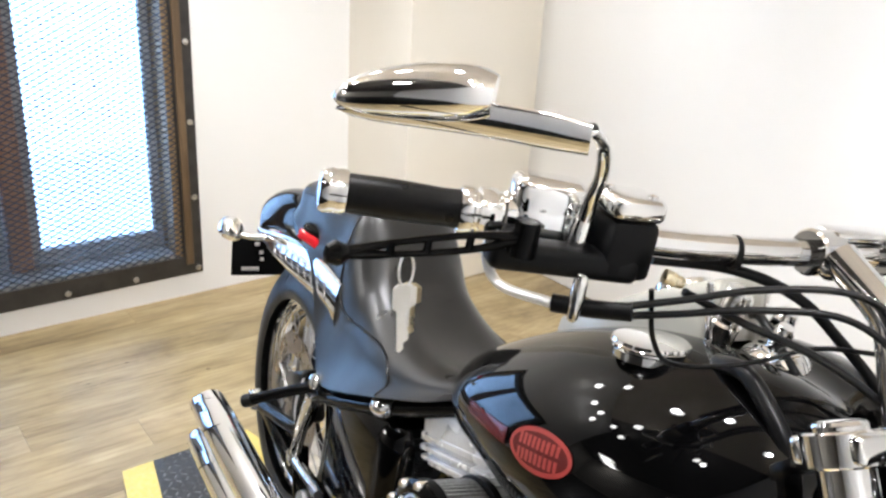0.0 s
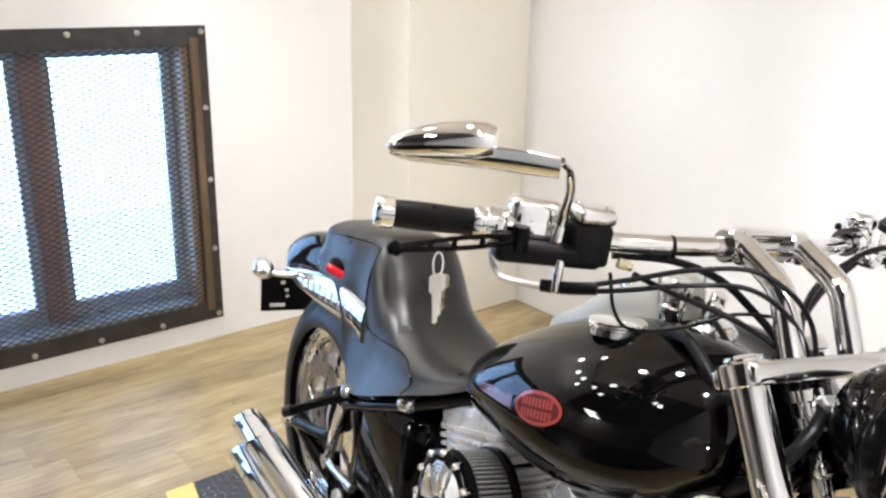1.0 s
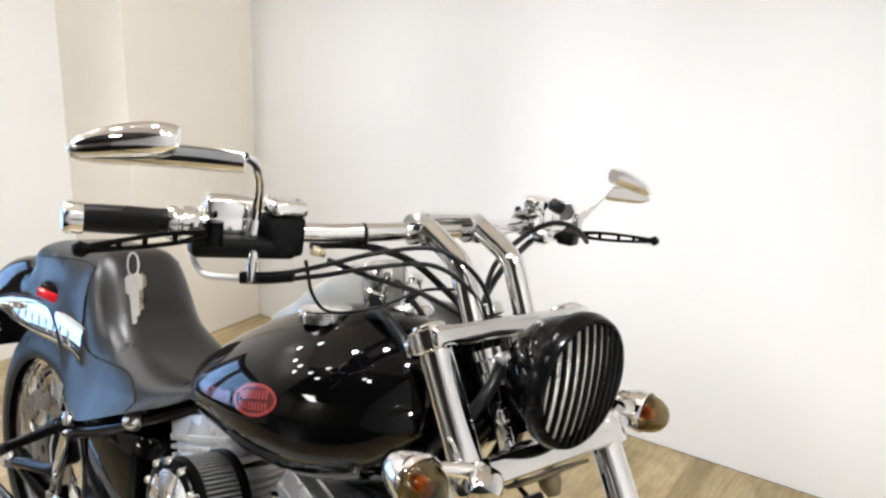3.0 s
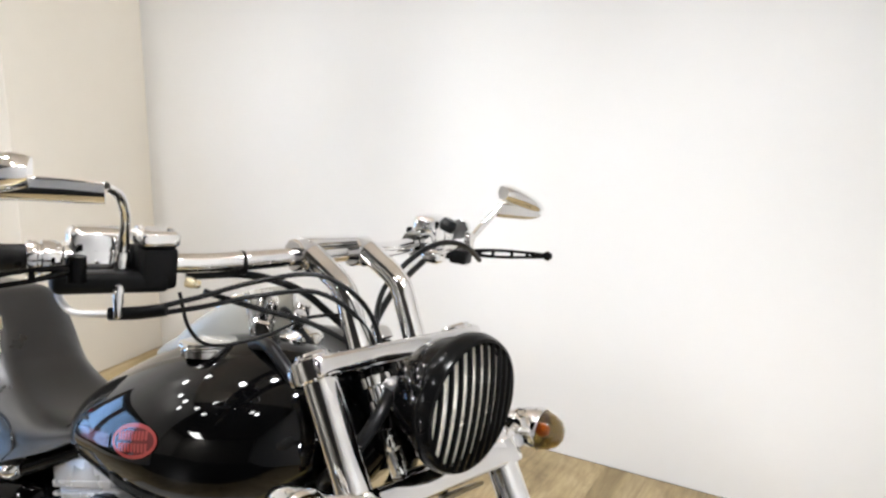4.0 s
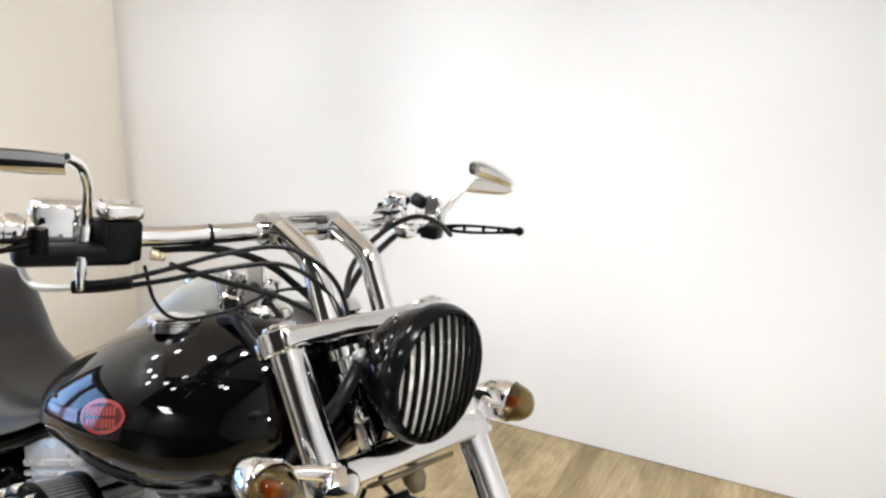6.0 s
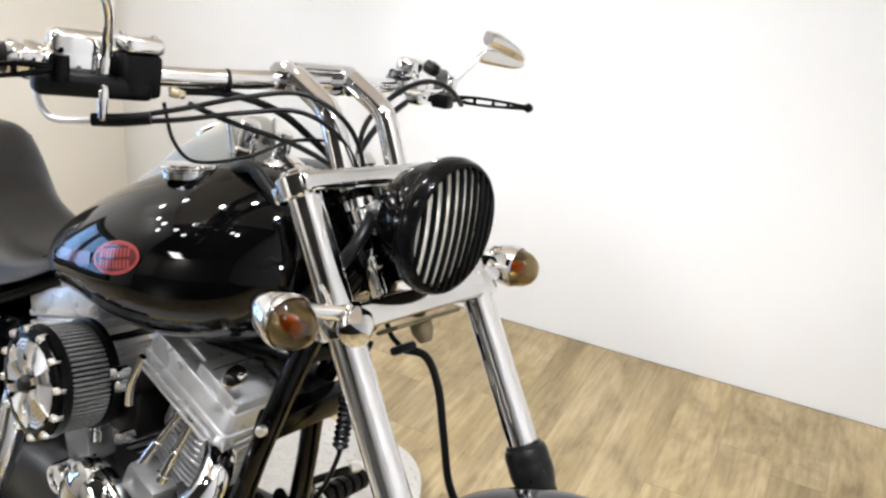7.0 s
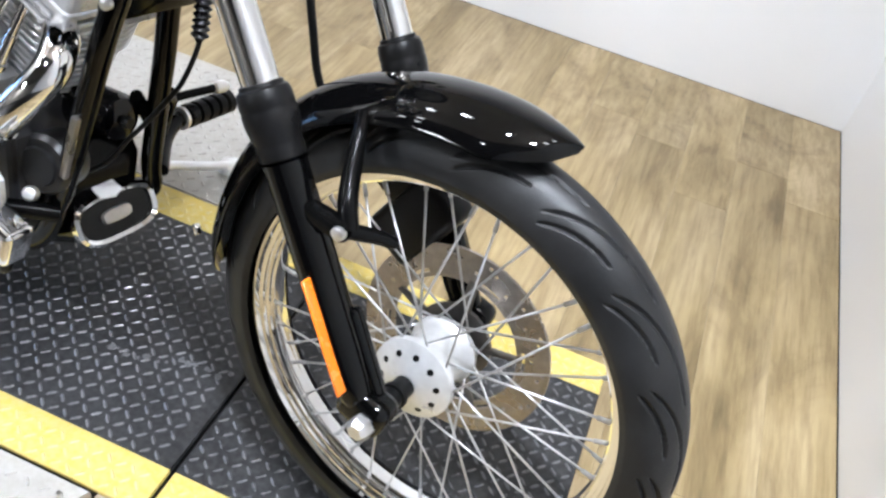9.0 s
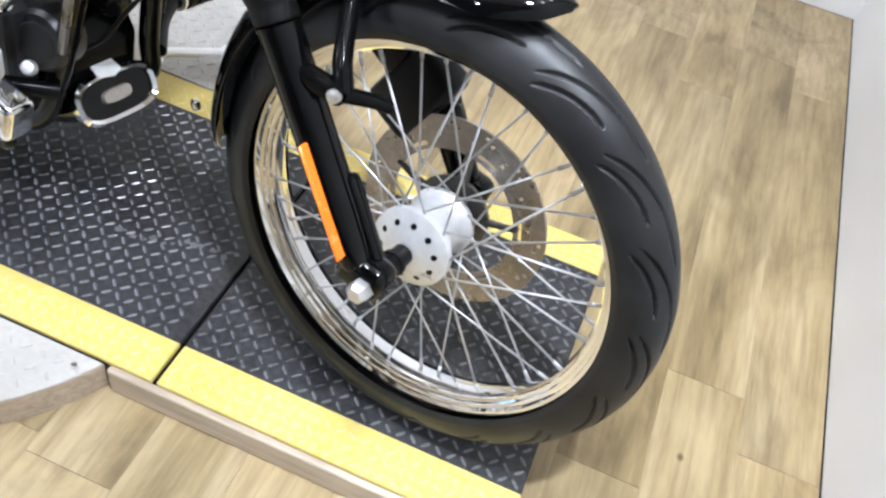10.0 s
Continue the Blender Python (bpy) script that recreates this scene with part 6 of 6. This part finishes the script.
ctube([(-1.430, -0.140, 0.500), (-1.448, -0.146, 0.430), (-1.465, -0.146, 0.350)], [0.015, 0.013, 0.012], 12, 6, bm)
lathe(bm, [(0, 0.014), (0.016, 0.012), (0.018, -0.010)], along((-1.467, -0.146, 0.342), (0, -1, 0)), 16)
part("muffler_bracket", bm, CHROME, bike, "chrome muffler bracket")
part("bracket_bar", ctube([(-1.467, -0.148, 0.342), (-1.40, -0.150, 0.350), (-1.32, -0.150, 0.358)], 0.010, 12, 5), CHROME, bike, "chrome bracket bar")
part("bracket_lug", lathe(bmesh.new(), [(0, 0.010), (0.016, 0.009), (0.019, 0.0), (0.016, -0.008)], along((-1.385, -0.150, 0.300), (0, -1, 0.2)), 18), ALU, bike, "grey lug")
for s in (-1, 1):
    part("swingarm", ctube([(-1.36, 0.118 * s, 0.300), (-1.50, 0.128 * s, 0.300), (-1.72, 0.128 * s, 0.325)], [0.024, 0.020, 0.022], 14, 6), BLACK, bike, "black swingarm leg")
    part("axle_cover", lathe(bmesh.new(), [(0, 0.018), (0.018, 0.016), (0.024, 0.006), (0.024, -0.01)], along((-1.72, 0.150 * s, 0.325), (0, s, 0)), 20), CHROME, bike, "chrome axle cover")
bm = box(bmesh.new(), (0.070, 0.050, 0.110), at(-1.585, -0.085, 0.405, 0, -30, 0), 0.012, 3)
part("rear_caliper", bm, DARK, bike, "dark rear caliper")
for k in range(4):
    x = -1.475 - 0.012 * k
    part("hose_bracket", ctube([(x, -0.135, 0.52 - 0.012 * k), (x - 0.006, -0.142, 0.44), (x, -0.138, 0.37 + 0.01 * k)], 0.0045, 8, 5), (BLACK, CABLE, ALU, CABLE)[k], bike)
# primary cover on the far side
bm = bmesh.new()
rs = [[V(-1.07 + x, y, 0.285 + z) for x, z in engine_ring(0.20 - dd, 0.125 - dd, 40, 0.75)] for y, dd in ((0.10, 0.0), (0.165, 0.0), (0.185, 0.015), (0.190, 0.05))]
part("primary_cover", loft(bm, rs), CHROME, bike, "chrome primary cover")

# -- foot controls and side stand --
for s in (-1, 1):
    bm = bmesh.new()
    ctube([(-0.590, 0.10 * s, 0.300), (-0.640, 0.160 * s, 0.312), (-0.668, 0.215 * s, 0.322)], [0.014, 0.013, 0.013], 12, 6, bm)
    part("peg_mount", bm, BLACK, bike, "black peg mount")
    if s > 0:
        peg = part("footpeg", lathe(bmesh.new(), [(0, 0.150), (0.014, 0.148), (0.017, 0.140), (0.017, 0.012), (0.012, 0.0)], along((-0.668, 0.215, 0.322), (-0.02, 1, -0.03)), 20), RUBBER, bike, "black ribbed rubber footpeg")
        for k in range(5):
            part("peg_rib", lathe(bmesh.new(), [(0.015, -0.010), (0.0215, -0.008), (0.0225, 0.006), (0.0185, 0.010)], along((-0.669, 0.248 + 0.024 * k, 0.3215), (-0.02, 1, -0.03)), 20), RUBBER, peg, "rubber ring")
        part("peg_washer", lathe(bmesh.new(), [(0.012, 0), (0.021, 0.002), (0.021, 0.008), (0.012, 0.010)], along((-0.668, 0.222, 0.322), (-0.02, 1, -0.03)), 20), ALU, peg)
        bm = bmesh.new()
        ctube([(-0.640, 0.150, 0.330), (-0.665, 0.190, 0.352), (-0.690, 0.215, 0.352), (-0.655, 0.300, 0.370)], [0.010, 0.009, 0.008, 0.0075], 12, 6, bm)
        sh = part("shift_lever", bm, BLACK, bike, "black shift lever")
        part("shift_toe", lathe(bmesh.new(), [(0, 0.020), (0.008, 0.018), (0.0115, 0.010), (0.0115, -0.006), (0.008, -0.010)], along((-0.655, 0.302, 0.370), (0.3, 1, 0.1)), 14), ALU, sh, "bright toe piece")
        part("shift_link", ctube([(-0.600, 0.115, 0.440), (-0.625, 0.150, 0.400), (-0.640, 0.155, 0.350)], [0.009, 0.011, 0.009], 10, 6), BLACK, bike)
# brake pedal side: polished master cylinder and pedal arm
bm = bmesh.new()
box(bm, (0.066, 0.046, 0.062), at(-0.562, -0.214, 0.332, 0, 12, 0), 0.010, 3)
mc = part("brake_master", bm, CHROME, bike, "polished rear brake master cylinder")
part("master_cap", lathe(bmesh.new(), [(0, 0.012), (0.008, 0.011), (0.0105, 0.004), (0.0105, -0.008)], along((-0.556, -0.175, 0.385), (0.5, -0.6, 0.5)), 18), ALU, mc, "bright cap")
bm = prism(bmesh.new(), [(-0.742, 0.285), (-0.713, 0.310), (-0.577, 0.430), (-0.560, 0.444), (-0.545, 0.447), (-0.535, 0.438), (-0.533, 0.407), (-0.623, 0.257), (-0.671, 0.272), (-0.599, 0.378), (-0.714, 0.280), (-0.742, 0.256)], 0.012, Matrix.Translation((0, -0.226, 0)) @ XZ, 0.003)
part("control_bracket", bm, HUBALU, bike, "polished aluminium forward control bracket")
part("pedal_spring", ctube([(-0.562, -0.212, 0.300), (-0.560, -0.212, 0.278), (-0.570, -0.210, 0.268)], 0.009, 10, 5), DARK, mc)
part("brake_rod", ctube([(-0.66, -0.165, 0.26), (-0.74, -0.165, 0.235), (-0.84, -0.16, 0.225)], 0.009, 10, 5), CHROME, bike, "chrome brake rod")
part("engine_guard_plate", box(bmesh.new(), (0.012, 0.010, 0.110), at(-0.560, -0.108, 0.430, 0, 12, 0), 0.003, 2), STEEL, bike, "bright mount plate")
part("stand_pivot", ctube([(-0.70, 0.10, 0.190), (-0.705, 0.16, 0.180), (-0.708, 0.21, 0.165)], 0.018, 12, 5), BLACK, bike)

BASE = Matrix.Identity(4)
# the stand's leg reaches from the frame out to the plate
INV = BIKE.inverted()
top = CHASSIS @ V(-0.708, 0.20, 0.170)
foot = INV @ V(-0.655, 0.585, 0.016)
knee = INV @ V(-0.735, 0.455, 0.062)
stand = part("side_stand", ctube([top, top.lerp(knee, 0.6), knee, knee.lerp(foot, 0.5), foot], [0.013, 0.011, 0.010, 0.010, 0.011], 14, 8), ALU, bike, "bright side stand leg")
bm = bmesh.new()
lathe(bm, [(0, 0.012), (0.012, 0.010), (0.030, 0.002), (0.034, -0.004), (0.030, -0.008), (0, -0.009)], Matrix.Translation(foot) @ BIKE_TURN.to_3x3().inverted().to_4x4(), 20)
part("stand_foot", bm, ALU, stand, "bright stand foot")

# -- cables and lines --
def line_(name, pts, r, mat, label, parent=bike, seg=10):
    return part(name, ctube(pts, r, seg, 8), mat, parent, label)


b0, d2 = on_bar(-0.250)
line_("throttle_cable", [(-0.582, -0.258, 1.072), (-0.570, -0.215, 1.082), (-0.548, -0.150, 1.100), (-0.505, -0.095, 1.112), (-0.462, -0.060, 1.085), (-0.452, -0.030, 1.030), (-0.470, -0.010, 0.960), (-0.520, -0.02, 0.88)], 0.0031, CABLE, "black throttle cable")
line_("throttle_cable", [(-0.582, -0.262, 1.064), (-0.574, -0.210, 1.068), (-0.552, -0.150, 1.080), (-0.510, -0.095, 1.090), (-0.472, -0.060, 1.066), (-0.460, -0.025, 1.015), (-0.478, -0.005, 0.950), (-0.52, -0.03, 0.87)], 0.0031, CABLE, "black idle cable")
line_("switch_wire", [(-0.585, -0.235, 1.085), (-0.582, -0.220, 1.040), (-0.590, -0.180, 1.012), (-0.570, -0.120, 1.020), (-0.545, -0.070, 1.045), (-0.520, -0.02, 1.05)], 0.0023, CABLE, "thin black switch wire")
line_("cable_end", [(-0.622, -0.300, 1.058), (-0.600, -0.278, 1.062), (-0.577, -0.256, 1.069)], 0.0075, SATIN, "black cable boot")
line_("throttle_elbow", [(-0.700, -0.318, 1.098), (-0.706, -0.318, 1.070), (-0.697, -0.314, 1.052), (-0.676, -0.309, 1.047), (-0.620, -0.300, 1.058)], 0.0045, ALU, "bright throttle cable elbow")
line_("switch_loom", [(-0.640, -0.190, 1.090), (-0.610, -0.120, 1.092), (-0.585, -0.060, 1.075), (-0.555, -0.025, 1.045), (-0.515, -0.010, 1.015), (-0.480, 0.0, 0.965)], 0.0052, CABLE, "black switch loom")
line_("brake_hose", [(-0.580, -0.205, 1.085), (-0.560, -0.150, 1.065), (-0.515, -0.085, 1.045), (-0.470, -0.04, 1.010), (-0.440, 0.0, 0.93), (-0.400, 0.0, 0.83), (-0.375, 0.004, 0.805)], 0.0036, CABLE, "black brake hose")
part("line_fitting", lathe(bmesh.new(), [(0, 0.010), (0.004, 0.009), (0.0052, 0.006), (0.0052, 0.002), (0.0062, 0.001), (0.0062, -0.008)], along((-0.574, -0.226, 1.098), (0.4, 0.8, -0.2)), 12), BRASS, bike, "brass line fitting")
line_("clutch_cable", [(-0.575, 0.330, 1.090), (-0.560, 0.270, 1.118), (-0.560, 0.210, 1.128), (-0.565, 0.150, 1.108), (-0.570, 0.095, 1.060), (-0.540, 0.060, 1.000), (-0.48, 0.04, 0.90)], 0.0042, CABLE, "black clutch cable")
line_("switch_loom", [(-0.640, 0.290, 1.095), (-0.620, 0.215, 1.070), (-0.600, 0.150, 1.045), (-0.565, 0.08, 1.01), (-0.52, 0.03, 0.97)], 0.0052, CABLE, "black switch loom")
line_("neck_cable", [(-0.500, 0.050, 1.000), (-0.478, 0.058, 0.955), (-0.462, 0.052, 0.905), (-0.480, 0.040, 0.84)], 0.0058, CABLE, "black cable at the neck")
line_("clutch_cable_lower", [(-0.445, 0.028, 0.780), (-0.458, 0.022, 0.720), (-0.466, 0.020, 0.652), (-0.465, 0.018, 0.600), (-0.472, 0.002, 0.544), (-0.485, -0.010, 0.512), (-0.511, -0.020, 0.467), (-0.537, -0.030, 0.426), (-0.566, -0.040, 0.377), (-0.620, -0.045, 0.330)], 0.0036, CABLE, "black clutch cable run")
bm = bmesh.new()
prof = []
for k in range(11):
    prof += [(0.0075, -0.05 + 0.0095 * k), (0.0125, -0.05 + 0.0095 * k + 0.0045)]
lathe(bm, [(0.004, -0.056)] + prof + [(0.004, 0.058)], along((-0.466, 0.020, 0.655), (0.02, 0.01, 1)), 16)
part("cable_bellows", bm, RUBBER, bike, "black rubber cable bellows")
bm = bmesh.new()
box(bm, (0.040, 0.130, 0.006), Matrix.Translation(tube_at(0.853)) @ Matrix.Rotation(radians(-33.3), 4, "Y"), 0.003, 2)
lathe(bm, [(0.015, 0.006), (0.0145, -0.006), (0.011, -0.014), (0.008, -0.020), (0, -0.021)], along(tube_at(0.846), RAKE), 20)
part("clamp_bracket", bm, OLDBRASS, bike, "dull yellowish bracket under the fork clamp")
bm = box(bmesh.new(), (0.016, 0.040, 0.012), at(-0.370, 0.004, 0.805, 0, -33, 0), 0.004, 2)
tee = part("brake_tee", bm, SATIN, bike, "black brake line tee")
line_("brake_hose_lower", [(-0.376, 0.012, 0.800), (-0.352, 0.034, 0.792), (-0.333, 0.048, 0.748), (-0.317, 0.057, 0.680), (-0.293, 0.066, 0.600), (-0.240, 0.083, 0.545), (-0.165, 0.09, 0.535)], 0.0058, CABLE, "black front brake hose")
bm = lathe(bmesh.new(), [(0, -0.030), (0.016, -0.028), (0.020, -0.016), (0.027, -0.012), (0.027, -0.004), (0.020, 0.0)], along(tube_at(0.868) + V(-0.045, 0, 0.004), RAKE), 20)
part("stem_nut", bm, STEEL, bike, "steel stem nut")
for k, (y, z) in enumerate(((-0.03, 0.985), (0.02, 0.975), (-0.01, 0.955))):
    part("neck_fitting", lathe(bmesh.new(), [(0, 0.014), (0.011, 0.012), (0.014, 0.003), (0.014, -0.016), (0.010, -0.02)], along((-0.415 - 0.01 * k, y, z), (0.7, -0.2, 0.4)), 6), ALU, bike, "bright hex fitting")
part("bar_tie", lathe(bmesh.new(), [(0.0130, -0.003), (0.0158, -0.002), (0.0158, 0.002), (0.0130, 0.003)], along(on_bar(-0.130)[0] + V(0, 0, -0.003), on_bar(-0.130)[1]), 18), CABLE, bike, "black cable tie")
part("cable_adjuster", lathe(bmesh.new(), [(0, 0.016), (0.004, 0.015), (0.0055, 0.010), (0.0055, -0.003), (0.0045, -0.008), (0.0045, -0.018), (0.003, -0.021), (0, -0.022)], along((-0.566, -0.322, 1.090), (0, 0, 1)), 14), CHROME, bike, "chrome cable adjuster under the bracket")
# fittings between console and bars
BASE = CHASSIS
for x, y, z, r, h in ((-0.690, -0.02, 0.985, 0.016, 0.060), (-0.655, 0.02, 0.985, 0.012, 0.050), (-0.630, -0.01, 0.985, 0.010, 0.045)):
    part("console_post", lathe(bmesh.new(), [(0, h), (r * 0.8, h), (r, h * 0.9), (r, h * 0.4), (r * 1.2, h * 0.36), (r * 1.2, 0.0)], along((x, y, z), (0.25, 0, 1)), 18), CHROME, bike, "chrome console post")
line_("tank_hose", [(-0.625, -0.085, 0.992), (-0.580, -0.100, 1.005), (-0.535, -0.105, 0.985), (-0.500, -0.095, 0.945), (-0.470, -0.07, 0.90)], 0.0085, CABLE, "black tank crossover hose")
line_("console_wire", [(-0.70, 0.03, 1.0), (-0.66, 0.0, 1.020), (-0.61, -0.01, 1.000), (-0.56, 0.0, 0.96)], 0.005, CABLE, "black console wire")
BASE = Matrix.Identity(4)

# -- a bunch of keys that hangs on the brake lever --
hang = BIKE @ V(-0.655, -0.420, 1.086)
keys = empty("key_ring", Matrix.Translation(hang))
tagged(keys, "bunch of keys with white tag hanging from the brake lever", "keys")
bm = bmesh.new()
n = 28
ring = [V(0.0, 0.007 * math.cos(2 * math.pi * k / n), -0.014 + 0.014 * math.sin(2 * math.pi * k / n)) for k in range(n)]
for k in range(n):
    tube(bm, [ring[k], ring[(k + 1) % n]], 0.0011, 6, caps=False)
part("split_ring", bm, ALU, keys, "steel split ring")


def flat_key(turn, length, width, mat, name, label, dy=0.0):
    out = [(-width, 0.0), (-width, -length * 0.30), (-width * 0.42, -length * 0.36), (-width * 0.42, -length * 0.97), (0, -length), (width * 0.42, -length * 0.94),
           (width * 0.42, -length * 0.80), (width * 0.25, -length * 0.74), (width * 0.42, -length * 0.68), (width * 0.42, -length * 0.36), (width, -length * 0.30), (width, 0.0), (width * 0.5, length * 0.06), (-width * 0.5, length * 0.06)]
    part(name, prism(bmesh.new(), out, 0.0022, Matrix.Translation((0.0, dy, -0.028)) @ Matrix.Rotation(radians(turn), 4, "Z") @ Matrix.Rotation(radians(90), 4, "X"), 0.0004), mat, keys, label)


flat_key(58, 0.048, 0.0088, ALU, "key", "nickel key")
flat_key(40, 0.042, 0.0080, BRASS, "key", "brass key", 0.006)
flat_key(70, 0.056, 0.0070, WHITE, "key_tag", "white key tag", -0.004)

# pale plate on top of the regulator
BASE = CHASSIS
part("cover_plate", prism(bmesh.new(), [(-0.024, -0.020), (0.020, -0.024), (0.026, 0.002), (0.018, 0.022), (-0.022, 0.018)], 0.004, at(-0.606, -0.004, 0.302, 0, 20, 0), 0.001), WHITE, bike, "white cover plate over the regulator")
BASE = Matrix.Identity(4)
